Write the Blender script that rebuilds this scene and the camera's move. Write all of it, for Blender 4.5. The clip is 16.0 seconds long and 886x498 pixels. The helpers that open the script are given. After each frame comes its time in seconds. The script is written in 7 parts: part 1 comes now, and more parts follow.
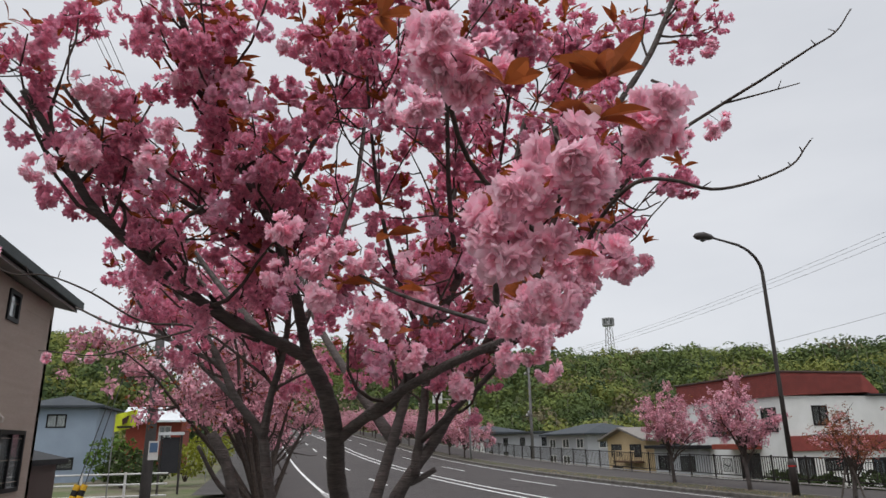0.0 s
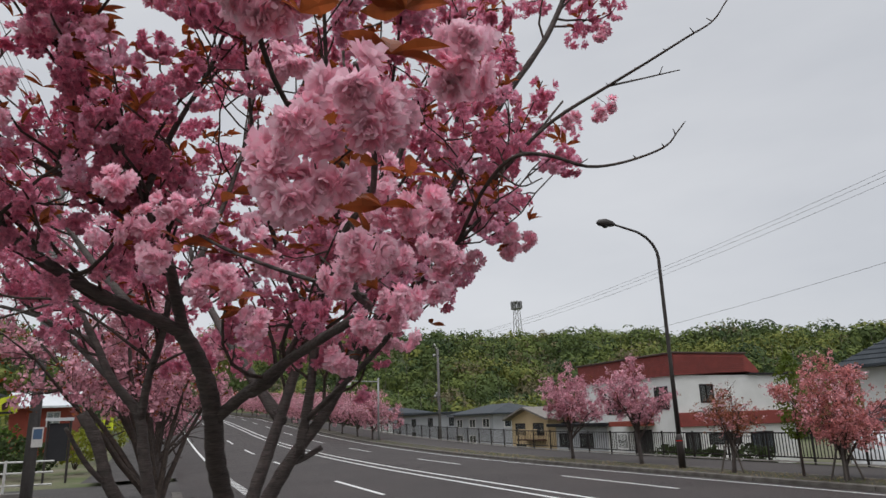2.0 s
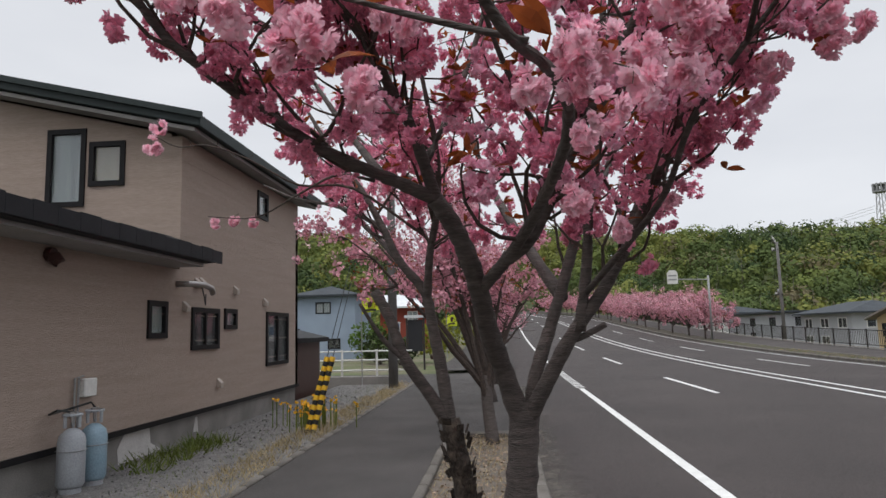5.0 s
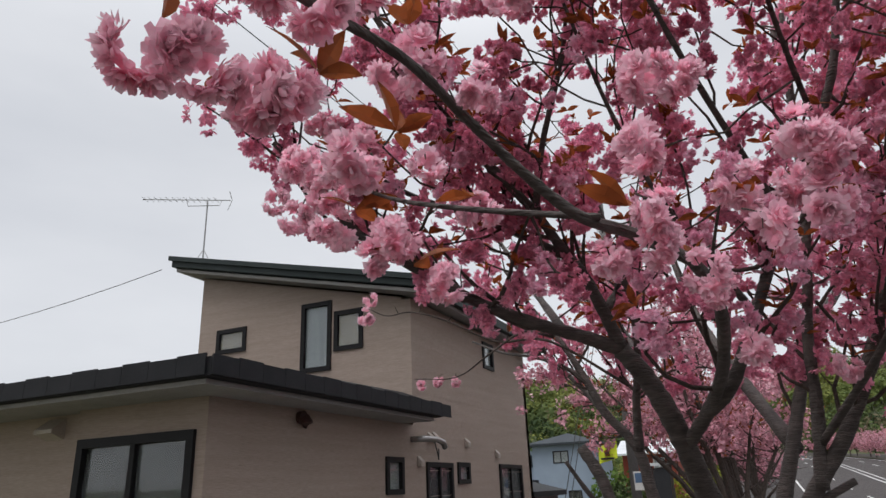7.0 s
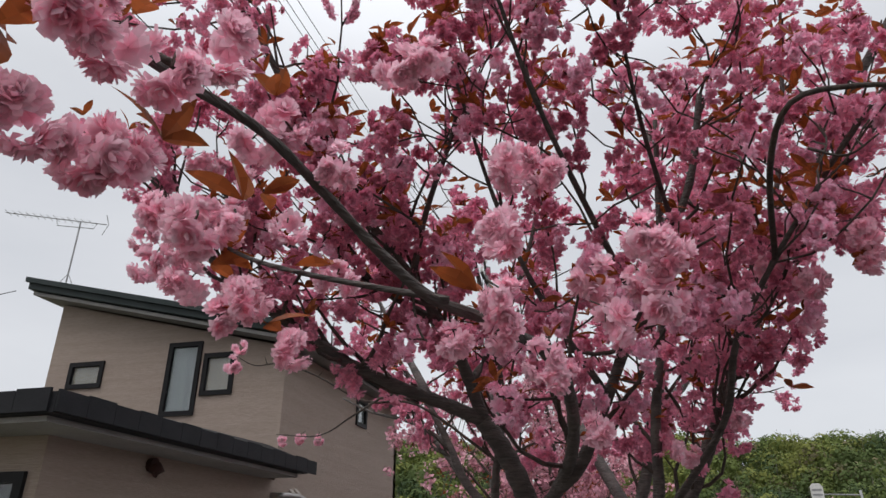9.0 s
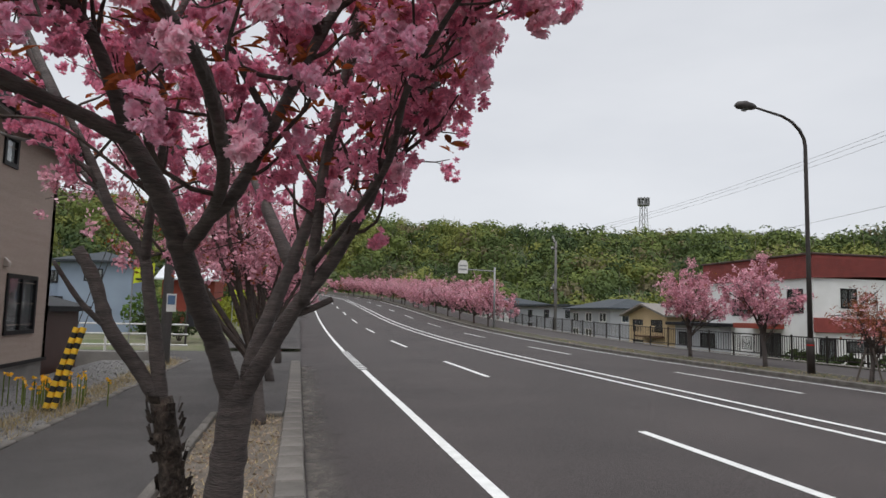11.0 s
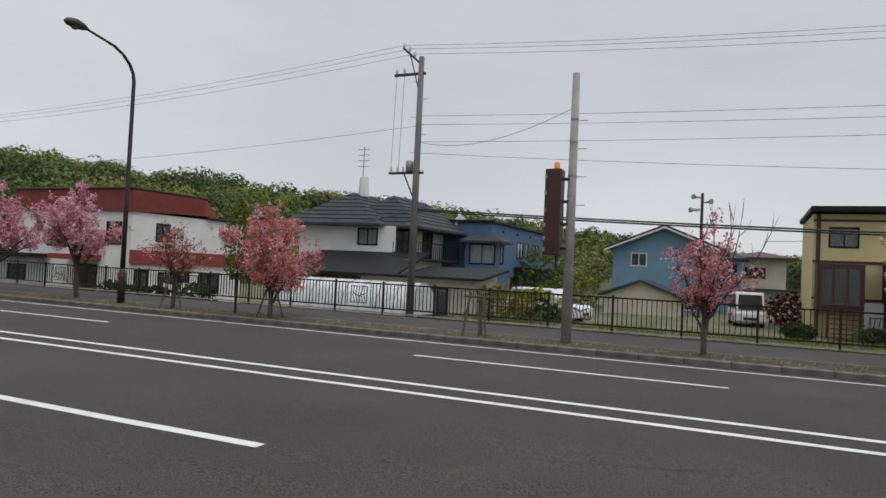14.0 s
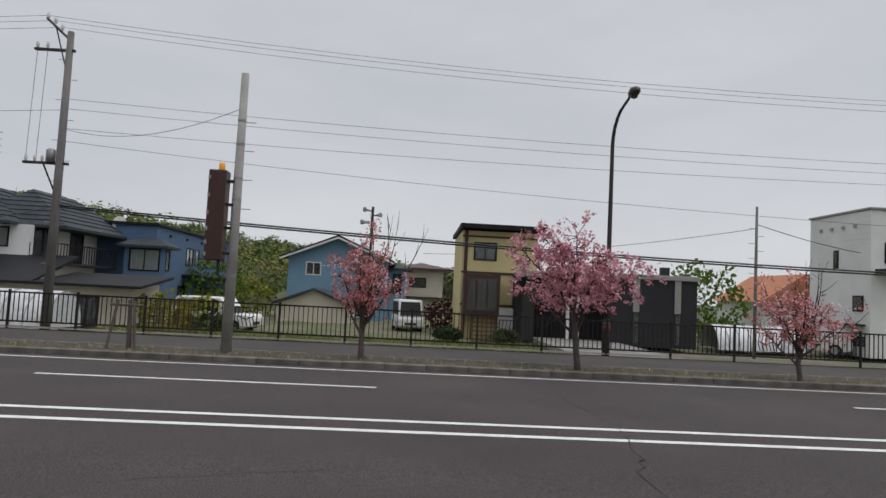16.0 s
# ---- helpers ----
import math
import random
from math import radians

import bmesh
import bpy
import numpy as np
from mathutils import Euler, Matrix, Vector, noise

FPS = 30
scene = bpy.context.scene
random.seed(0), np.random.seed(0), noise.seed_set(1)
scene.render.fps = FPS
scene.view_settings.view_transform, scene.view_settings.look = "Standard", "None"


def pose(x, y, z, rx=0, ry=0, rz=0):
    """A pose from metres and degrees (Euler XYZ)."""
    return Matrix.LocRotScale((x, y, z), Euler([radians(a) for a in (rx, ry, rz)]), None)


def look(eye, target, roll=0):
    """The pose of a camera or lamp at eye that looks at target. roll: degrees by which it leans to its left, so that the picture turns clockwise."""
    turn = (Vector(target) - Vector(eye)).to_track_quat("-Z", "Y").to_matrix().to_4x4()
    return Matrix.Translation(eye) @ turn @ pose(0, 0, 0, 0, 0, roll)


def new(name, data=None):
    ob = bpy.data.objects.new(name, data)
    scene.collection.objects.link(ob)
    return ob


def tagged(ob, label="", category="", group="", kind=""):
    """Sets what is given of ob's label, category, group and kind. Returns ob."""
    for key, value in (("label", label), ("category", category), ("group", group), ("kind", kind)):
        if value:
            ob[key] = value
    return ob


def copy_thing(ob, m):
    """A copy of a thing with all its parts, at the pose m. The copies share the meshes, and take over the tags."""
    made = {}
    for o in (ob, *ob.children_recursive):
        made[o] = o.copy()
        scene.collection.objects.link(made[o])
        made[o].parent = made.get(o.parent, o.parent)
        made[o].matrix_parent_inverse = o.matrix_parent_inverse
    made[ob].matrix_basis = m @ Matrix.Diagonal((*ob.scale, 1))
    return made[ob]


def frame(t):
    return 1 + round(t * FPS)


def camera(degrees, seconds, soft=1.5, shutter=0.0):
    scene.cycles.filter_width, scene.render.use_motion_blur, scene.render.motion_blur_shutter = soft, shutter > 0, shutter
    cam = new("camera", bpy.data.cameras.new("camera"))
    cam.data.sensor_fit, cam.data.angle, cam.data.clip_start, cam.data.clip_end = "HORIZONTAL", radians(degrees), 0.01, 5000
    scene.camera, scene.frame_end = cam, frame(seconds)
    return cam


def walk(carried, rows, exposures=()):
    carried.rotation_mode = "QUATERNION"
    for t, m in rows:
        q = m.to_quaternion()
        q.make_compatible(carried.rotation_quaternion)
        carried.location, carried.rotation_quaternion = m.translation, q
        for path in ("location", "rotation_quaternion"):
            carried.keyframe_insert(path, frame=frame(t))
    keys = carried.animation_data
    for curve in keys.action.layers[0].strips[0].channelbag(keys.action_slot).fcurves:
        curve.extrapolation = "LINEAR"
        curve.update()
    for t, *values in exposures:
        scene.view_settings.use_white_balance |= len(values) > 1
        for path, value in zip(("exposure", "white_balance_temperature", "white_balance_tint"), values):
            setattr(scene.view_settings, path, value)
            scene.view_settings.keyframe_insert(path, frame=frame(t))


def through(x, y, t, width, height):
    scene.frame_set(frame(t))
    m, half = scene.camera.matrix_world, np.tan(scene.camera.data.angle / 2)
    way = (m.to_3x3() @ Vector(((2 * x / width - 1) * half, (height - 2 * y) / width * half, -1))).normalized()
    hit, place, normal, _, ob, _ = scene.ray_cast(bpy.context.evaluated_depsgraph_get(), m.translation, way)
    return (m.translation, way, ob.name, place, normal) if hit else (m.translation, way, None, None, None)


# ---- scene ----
cam = camera(66.8, 16.0)
PATH = [
    (0, (-0.905, -0.733, 2.094), (-0.409, 1.123, 2.649), -1.0),
    (0.5, (-0.886, -0.756, 2.100), (-0.332, 1.055, 2.745), -1.7),
    (1, (-0.857, -0.771, 2.119), (-0.206, 0.987, 2.815), -2.4),
    (1.5, (-0.823, -0.764, 2.103), (-0.093, 0.972, 2.776), -2.2),
    (2, (-0.789, -0.722, 2.069), (-0.044, 1.066, 2.568), -1.9),
    (2.5, (-0.735, -0.609, 2.023), (-0.010, 1.222, 2.368), -0.6),
    (3, (-0.699, -0.512, 1.982), (-0.101, 1.380, 2.235), -1.8),
    (3.5, (-0.653, -0.470, 1.966), (-0.404, 1.503, 2.184), -1.8),
    (3.7, (-0.622, -0.467, 1.973), (-0.476, 1.517, 2.183), -1.5),
    (5.8, (-0.431, -0.251, 1.942), (-0.975, 1.652, 2.225), -2.4),
    (6, (-0.410, -0.252, 1.950), (-1.078, 1.611, 2.236), -2.7),
    (6.5, (-0.356, -0.270, 1.971), (-1.060, 1.554, 2.394), -2.2),
    (7, (-0.317, -0.305, 1.994), (-1.083, 1.415, 2.669), -2.4),
    (7.5, (-0.284, -0.335, 2.015), (-1.045, 1.306, 2.868), -1.7),
    (8, (-0.275, -0.350, 2.025), (-0.964, 1.280, 2.956), -1.0),
    (8.2, (-0.272, -0.350, 2.026), (-0.908, 1.297, 2.966), -0.9),
    (10.3, (-0.228, -0.183, 1.958), (-0.151, 1.778, 2.342), 1.6),
    (10.5, (-0.212, -0.167, 1.951), (-0.019, 1.797, 2.272), 1.6),
    (11, (-0.169, -0.120, 1.919), (0.245, 1.828, 2.108), 1.4),
    (11.5, (-0.134, -0.096, 1.902), (0.522, 1.790, 2.020), 0.8),
    (12, (-0.099, -0.130, 1.886), (0.901, 1.601, 1.965), 1.1),
    (12.5, (-0.062, -0.137, 1.882), (1.211, 1.405, 1.926), 1.2),
    (13, (0.006, -0.133, 1.863), (1.498, 1.198, 1.886), 1.8),
    (13.5, (0.031, -0.200, 1.888), (1.737, 0.844, 1.905), 2.6),
    (14, (0.035, -0.290, 1.911), (1.854, 0.540, 1.969), 2.7),
    (14.5, (0.071, -0.331, 1.913), (1.947, 0.355, 2.011), 2.8),
    (15, (0.113, -0.430, 1.899), (2.049, 0.053, 2.038), 2.9),
    (15.5, (0.212, -0.570, 1.867), (2.197, -0.394, 2.031), 3.2),
    (16, (0.293, -0.668, 1.845), (2.287, -0.741, 1.978), 2.9),
]
walk(cam, [(t, look(*p)) for t, *p in PATH],
     exposures=[(0.0, 0.08), (1.0, -0.11), (2.0, -0.10), (3.5, 0.03), (6.0, 0.18), (8.0, 0.04), (11.0, 0.10), (13.0, -0.05), (16.0, -0.18)])

# ---- world, sun ----
world = bpy.data.worlds.new("overcast_sky")
scene.world = world
world.use_nodes = True
wt = world.node_tree
wt.nodes.clear()
w_out = wt.nodes.new("ShaderNodeOutputWorld")
w_bg = wt.nodes.new("ShaderNodeBackground")
w_sky = wt.nodes.new("ShaderNodeTexSky")
w_sky.sky_type = "NISHITA"
w_sky.sun_disc = False
w_sky.sun_elevation = radians(48)
w_sky.sun_rotation = radians(200)
w_coord = wt.nodes.new("ShaderNodeTexCoord")
w_map = wt.nodes.new("ShaderNodeMapping")
w_map.inputs["Scale"].default_value = (1.0, 1.0, 3.2)
w_noise = wt.nodes.new("ShaderNodeTexNoise")
w_noise.inputs["Scale"].default_value = 1.7
w_noise.inputs["Detail"].default_value = 5.0
w_noise.inputs["Roughness"].default_value = 0.5
w_ramp = wt.nodes.new("ShaderNodeValToRGB")
w_ramp.color_ramp.elements[0].position = 0.30
w_ramp.color_ramp.elements[0].color = (6.2, 6.4, 6.85, 1)
w_ramp.color_ramp.elements[1].position = 0.72
w_ramp.color_ramp.elements[1].color = (7.6, 7.75, 8.1, 1)
w_mix = wt.nodes.new("ShaderNodeMix")
w_mix.data_type = "RGBA"
w_mix.inputs[0].default_value = 0.93
wt.links.new(w_coord.outputs["Generated"], w_map.inputs["Vector"])
wt.links.new(w_map.outputs["Vector"], w_noise.inputs["Vector"])
wt.links.new(w_noise.outputs["Fac"], w_ramp.inputs["Fac"])
wt.links.new(w_sky.outputs["Color"], w_mix.inputs[6])
wt.links.new(w_ramp.outputs["Color"], w_mix.inputs[7])
w_sep = wt.nodes.new("ShaderNodeSeparateXYZ")
w_high = wt.nodes.new("ShaderNodeMapRange")
w_high.interpolation_type = "SMOOTHSTEP"
w_high.inputs["From Min"].default_value = 0.55
w_high.inputs["From Max"].default_value = 1.0
w_high.inputs["To Min"].default_value = 1.0
w_high.inputs["To Max"].default_value = 2.6
w_gain = wt.nodes.new("ShaderNodeVectorMath")
w_gain.operation = "SCALE"
wt.links.new(w_coord.outputs["Generated"], w_sep.inputs["Vector"])
wt.links.new(w_sep.outputs["Z"], w_high.inputs["Value"])
wt.links.new(w_mix.outputs[2], w_gain.inputs[0])
wt.links.new(w_high.outputs["Result"], w_gain.inputs["Scale"])
wt.links.new(w_gain.outputs["Vector"], w_bg.inputs["Color"])
w_bg.inputs["Strength"].default_value = 0.099
wt.links.new(w_bg.outputs["Background"], w_out.inputs["Surface"])

sun = new("sun", bpy.data.lights.new("sun", "SUN"))
sun.data.energy = 1.1
sun.data.angle = radians(40)
sun.data.color = (1.0, 0.97, 0.93)
sun.matrix_world = look((0, 0, 50), (12, 22, 0))


# ---- materials ----
def mat(name, color, rough=0.8, color2=None, scale=8.0, mix=0.5, bump=0.0, bump_scale=60.0, metal=0.0, fine=0.15,
        stretch=(1, 1, 1), per_object=0.0, per_island=0.0, spec=0.4):
    """Base colour that drifts to color2 by large patches and by fine grain, with relief."""
    m = bpy.data.materials.new(name)
    m.use_nodes = True
    nt = m.node_tree
    n, l = nt.nodes, nt.links
    b = n["Principled BSDF"]
    b.inputs["Roughness"].default_value = rough
    b.inputs["Metallic"].default_value = metal
    b.inputs["Specular IOR Level"].default_value = spec
    c2 = color2 or tuple(x * 0.72 for x in color)
    geo = n.new("ShaderNodeTexCoord")
    mp = n.new("ShaderNodeMapping")
    mp.inputs["Scale"].default_value = stretch
    l.new(geo.outputs["Object"], mp.inputs["Vector"])
    big = n.new("ShaderNodeTexNoise")
    big.inputs["Scale"].default_value = scale
    big.inputs["Detail"].default_value = 4
    l.new(mp.outputs["Vector"], big.inputs["Vector"])
    small = n.new("ShaderNodeTexNoise")
    small.inputs["Scale"].default_value = bump_scale
    small.inputs["Detail"].default_value = 3
    l.new(mp.outputs["Vector"], small.inputs["Vector"])
    ramp = n.new("ShaderNodeMapRange")
    ramp.inputs["From Min"].default_value = 0.32
    ramp.inputs["From Max"].default_value = 0.68
    ramp.inputs["To Max"].default_value = mix
    l.new(big.outputs["Fac"], ramp.inputs["Value"])
    mx = n.new("ShaderNodeMix")
    mx.data_type = "RGBA"
    mx.inputs[6].default_value = (*color, 1)
    mx.inputs[7].default_value = (*c2, 1)
    l.new(ramp.outputs["Result"], mx.inputs[0])
    hsv = n.new("ShaderNodeHueSaturation")
    l.new(mx.outputs[2], hsv.inputs["Color"])
    val = n.new("ShaderNodeMapRange")
    val.inputs["From Min"].default_value = 0.3
    val.inputs["From Max"].default_value = 0.7
    val.inputs["To Min"].default_value = 1 - fine
    val.inputs["To Max"].default_value = 1 + fine
    l.new(small.outputs["Fac"], val.inputs["Value"])
    last = val.outputs["Result"]
    for amount, kind, sock in ((per_object, "ShaderNodeObjectInfo", "Random"), (per_island, "ShaderNodeNewGeometry", "Random Per Island")):
        if amount:
            src = n.new(kind)
            r = n.new("ShaderNodeMapRange")
            r.inputs["To Min"].default_value = 1 - amount
            r.inputs["To Max"].default_value = 1 + amount
            l.new(src.outputs[sock], r.inputs["Value"])
            mul = n.new("ShaderNodeMath")
            mul.operation = "MULTIPLY"
            l.new(last, mul.inputs[0])
            l.new(r.outputs["Result"], mul.inputs[1])
            last = mul.outputs["Value"]
    l.new(last, hsv.inputs["Value"])
    l.new(hsv.outputs["Color"], b.inputs["Base Color"])
    if bump:
        bp = n.new("ShaderNodeBump")
        bp.inputs["Strength"].default_value = bump
        bp.inputs["Distance"].default_value = 0.02
        l.new(small.outputs["Fac"], bp.inputs["Height"])
        l.new(bp.outputs["Normal"], b.inputs["Normal"])
    return m


def leafy(name, color, color2, through=0.35, rough=0.55, spread=0.25, scale=3.0):
    """Thin leaf or petal: light passes through it; each piece differs a little."""
    m = mat(name, color, rough, color2, scale=scale, mix=0.9, fine=0.10, bump_scale=40, per_island=spread, spec=0.25)
    nt = m.node_tree
    b = nt.nodes["Principled BSDF"]
    tr = nt.nodes.new("ShaderNodeBsdfTranslucent")
    mixer = nt.nodes.new("ShaderNodeMixShader")
    mixer.inputs[0].default_value = through
    nt.links.new(b.inputs["Base Color"].links[0].from_socket, tr.inputs["Color"])
    nt.links.new(b.outputs[0], mixer.inputs[1])
    nt.links.new(tr.outputs[0], mixer.inputs[2])
    nt.links.new(mixer.outputs[0], nt.nodes["Material Output"].inputs["Surface"])
    return m


def glass_mat(name, tint):
    m = bpy.data.materials.new(name)
    m.use_nodes = True
    b = m.node_tree.nodes["Principled BSDF"]
    b.inputs["Base Color"].default_value = (*tint, 1)
    b.inputs["Roughness"].default_value = 0.03
    b.inputs["Transmission Weight"].default_value = 0.95
    return m


ASPHALT = mat("road_asphalt", (0.060, 0.0500, 0.0475), 0.72, (0.042, 0.0352, 0.0338), scale=0.35, mix=0.9, bump=0.6, bump_scale=60, fine=0.75, spec=0.22)
ASPHALT2 = mat("path_asphalt", (0.070, 0.063, 0.060), 0.9, (0.043, 0.039, 0.037), scale=0.8, mix=0.9, bump=0.6, bump_scale=110, fine=0.42)
LINE = mat("road_paint", (0.72, 0.72, 0.70), 0.6, (0.52, 0.52, 0.50), scale=5, mix=0.7, bump=0.15, bump_scale=120, fine=0.12)
KERB = mat("kerb_concrete", (0.16, 0.145, 0.13), 0.9, (0.085, 0.076, 0.065), scale=2.5, mix=0.9, bump=0.5, bump_scale=90, per_object=0.12, fine=0.2)
CONCRETE = mat("pale_concrete", (0.36, 0.35, 0.335), 0.9, (0.22, 0.21, 0.20), scale=1.6, mix=0.8, bump=0.3, bump_scale=70)
FOUNDATION = mat("foundation_concrete", (0.25, 0.235, 0.22), 0.9, (0.15, 0.14, 0.13), scale=1.3, mix=0.9, bump=0.3, bump_scale=60)
SOIL = mat("planter_soil", (0.105, 0.085, 0.068), 0.95, (0.18, 0.155, 0.128), scale=6, mix=0.9, bump=0.9, bump_scale=70, fine=0.35)
GRAVEL = mat("grey_gravel", (0.20, 0.19, 0.18), 0.95, (0.11, 0.105, 0.10), scale=9, mix=0.9, bump=1.0, bump_scale=55, fine=0.4)
EARTH = mat("yard_ground", (0.16, 0.135, 0.10), 0.95, (0.075, 0.10, 0.03), scale=0.35, mix=1.0, bump=0.6, bump_scale=20, fine=0.3)
SIDEWALK_FAR = mat("far_path_asphalt", (0.060, 0.051, 0.048), 0.9, (0.042, 0.036, 0.034), scale=0.5, mix=0.8, bump=0.3, bump_scale=80)
VERGE = mat("verge_soil", (0.075, 0.060, 0.047), 0.95, (0.045, 0.045, 0.025), scale=1.2, mix=1.0, bump=0.8, bump_scale=40, fine=0.35)
BARK = mat("cherry_bark", (0.098, 0.080, 0.072), 0.8, (0.052, 0.042, 0.039), scale=7, mix=0.9, bump=0.6, bump_scale=30, fine=0.28, stretch=(1, 1, 6))
BARK_ROUGH = mat("cracked_bark", (0.075, 0.056, 0.044), 0.95, (0.025, 0.019, 0.015), scale=16, mix=1.0, bump=1.0, bump_scale=45, fine=0.5, stretch=(1, 1, 0.7))
TWIG = mat("twig_bark", (0.075, 0.055, 0.045), 0.85, (0.035, 0.026, 0.022), scale=20, mix=0.9, bump=0.4, bump_scale=90, fine=0.3)
PETAL = leafy("double_pink_petals", (0.94, 0.68, 0.79), (0.88, 0.39, 0.55), 0.45, 0.6, 0.14, 26.0)
PETAL_NEAR = leafy("pale_double_petals", (0.96, 0.73, 0.80), (0.91, 0.47, 0.59), 0.47, 0.6, 0.12, 30.0)
# Darker copy of PETAL that paints the shaded inside of the crown.
PETAL_SHADED = leafy("shaded_pink_petals", (0.85, 0.41, 0.53), (0.68, 0.22, 0.34), 0.48, 0.6, 0.22, 6.0)
PETAL_FAR = leafy("far_pink_petals", (0.70, 0.38, 0.44), (0.48, 0.20, 0.25), 0.30, 0.7, 0.35, 1.5)
PETAL_RUST = leafy("rusty_pink_petals", (0.70, 0.32, 0.34), (0.45, 0.16, 0.13), 0.35, 0.7, 0.35, 1.8)
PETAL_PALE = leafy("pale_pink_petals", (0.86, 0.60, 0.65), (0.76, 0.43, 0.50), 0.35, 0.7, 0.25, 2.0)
LEAF_BRONZE = leafy("bronze_young_leaf", (0.34, 0.085, 0.022), (0.20, 0.060, 0.020), 0.40, 0.45, 0.35, 9.0)
LEAF_RUST = leafy("rust_leaf", (0.22, 0.07, 0.03), (0.30, 0.12, 0.05), 0.35, 0.6, 0.35, 3.0)
LEAF_GREEN = leafy("spring_green_leaf", (0.10, 0.17, 0.022), (0.055, 0.10, 0.02), 0.35, 0.6, 0.35, 1.0)
HILL = mat("forest_floor", (0.085, 0.095, 0.034), 0.95, (0.045, 0.058, 0.022), scale=0.05, mix=1.0, bump=0.5, bump_scale=0.6, fine=0.4)
DRYGRASS = leafy("dry_grass_blade", (0.42, 0.33, 0.19), (0.27, 0.21, 0.10), 0.3, 0.8, 0.35, 2.0)
GRASS = leafy("grass_blade", (0.10, 0.145, 0.025), (0.15, 0.165, 0.04), 0.3, 0.7, 0.35, 1.0)
SIDING = mat("taupe_siding", (0.37, 0.29, 0.243), 0.75, (0.32, 0.25, 0.207), scale=2.0, mix=0.8, bump=0.6, bump_scale=22, fine=0.14, stretch=(0.35, 0.35, 7))
TRIM_BLACK = mat("black_metal_trim", (0.014, 0.013, 0.014), 0.45, (0.022, 0.021, 0.022), scale=4, bump=0.05, fine=0.1, spec=0.12)
ROOF_BLACK = mat("black_roof_metal", (0.016, 0.016, 0.018), 0.55, (0.028, 0.028, 0.031), scale=3, bump=0.1, fine=0.15, spec=0.12)
ROOF_GREEN = mat("green_black_roof", (0.030, 0.038, 0.038), 0.5, (0.05, 0.058, 0.058), scale=2, bump=0.1, spec=0.12)
SOFFIT = mat("grey_soffit", (0.30, 0.285, 0.275), 0.8, scale=3)
WHITE_WALL = mat("white_render", (0.74, 0.74, 0.73), 0.85, (0.60, 0.60, 0.58), scale=0.8, mix=0.7, bump=0.15, bump_scale=30, fine=0.05)
CREAM_WALL = mat("cream_wall", (0.60, 0.55, 0.45), 0.85, (0.50, 0.45, 0.36), scale=0.8, mix=0.7, bump=0.15, bump_scale=30, fine=0.06)
YELLOW_WALL = mat("pale_yellow_siding", (0.60, 0.51, 0.27), 0.8, (0.54, 0.45, 0.23), scale=0.8, mix=0.7, bump=0.1, bump_scale=30, fine=0.05)
BLUE_WALL = mat("slate_blue_wall", (0.085, 0.145, 0.245), 0.8, (0.070, 0.120, 0.205), scale=0.8, mix=0.7, bump=0.12, bump_scale=30, fine=0.06)
LBLUE_WALL = mat("light_blue_siding", (0.17, 0.30, 0.40), 0.8, (0.14, 0.25, 0.34), scale=0.8, mix=0.7, bump=0.12, bump_scale=25, fine=0.06)
GREYBLUE_WALL = mat("grey_blue_siding", (0.27, 0.33, 0.41), 0.8, (0.22, 0.27, 0.34), scale=0.8, mix=0.7, bump=0.12, bump_scale=25, fine=0.06)
RED_BRICK = mat("red_brick_tile", (0.27, 0.060, 0.050), 0.8, (0.20, 0.045, 0.04), scale=2.5, mix=0.9, bump=0.3, bump_scale=22, fine=0.14)
RED_WALL = mat("red_wall", (0.27, 0.055, 0.035), 0.8, scale=2, mix=0.6)
BLACK_WALL = mat("charcoal_siding", (0.030, 0.030, 0.033), 0.7, (0.042, 0.042, 0.045), scale=1, bump=0.2, bump_scale=20, fine=0.1, spec=0.12)
ORANGE_ROOF = mat("orange_tile_roof", (0.42, 0.17, 0.09), 0.8, (0.33, 0.13, 0.07), scale=2, bump=0.3, bump_scale=8)
ROOF_SLATE = mat("slate_blue_grey_roof", (0.036, 0.043, 0.050), 0.6, (0.055, 0.063, 0.071), scale=1.2, mix=0.8, bump=0.25, bump_scale=12, fine=0.2, spec=0.15)
TAN_WALL = mat("tan_boarding", (0.58, 0.44, 0.26), 0.8, (0.50, 0.38, 0.22), scale=1.0, mix=0.7, bump=0.15, bump_scale=25, fine=0.06)
TAN_ROOF = mat("grey_brown_roof", (0.20, 0.18, 0.16), 0.7, (0.15, 0.135, 0.12), scale=1.5, bump=0.2, bump_scale=10)
PALE_GREY = mat("pale_grey_siding", (0.40, 0.41, 0.43), 0.8, (0.33, 0.34, 0.36), scale=0.8, mix=0.7, bump=0.1, bump_scale=25, fine=0.06)
ROOF_WHITE = mat("pale_metal_roof", (0.62, 0.64, 0.65), 0.5, scale=1)
GLASS = glass_mat("window_glass", (0.80, 0.84, 0.85))
CURTAIN = mat("pale_curtain", (0.52, 0.54, 0.53), 0.9, (0.40, 0.42, 0.41), scale=14, stretch=(1, 1, 0.05), mix=0.9, fine=0.05)
CURTAIN_WARM = mat("cream_curtain", (0.66, 0.55, 0.43), 0.9, scale=5, mix=0.3, fine=0.05)
# Near-black colour that paints the shade inside rooms and cars.
INTERIOR_SHADE = mat("painted_interior_shade", (0.03, 0.03, 0.03), 0.9, scale=2)
STEEL_DARK = mat("dark_brown_steel", (0.032, 0.026, 0.024), 0.5, (0.05, 0.04, 0.035), scale=6, fine=0.15)
STEEL_GREY = mat("galvanised_steel", (0.30, 0.30, 0.30), 0.5, (0.22, 0.22, 0.22), scale=6, metal=0.3, fine=0.12)
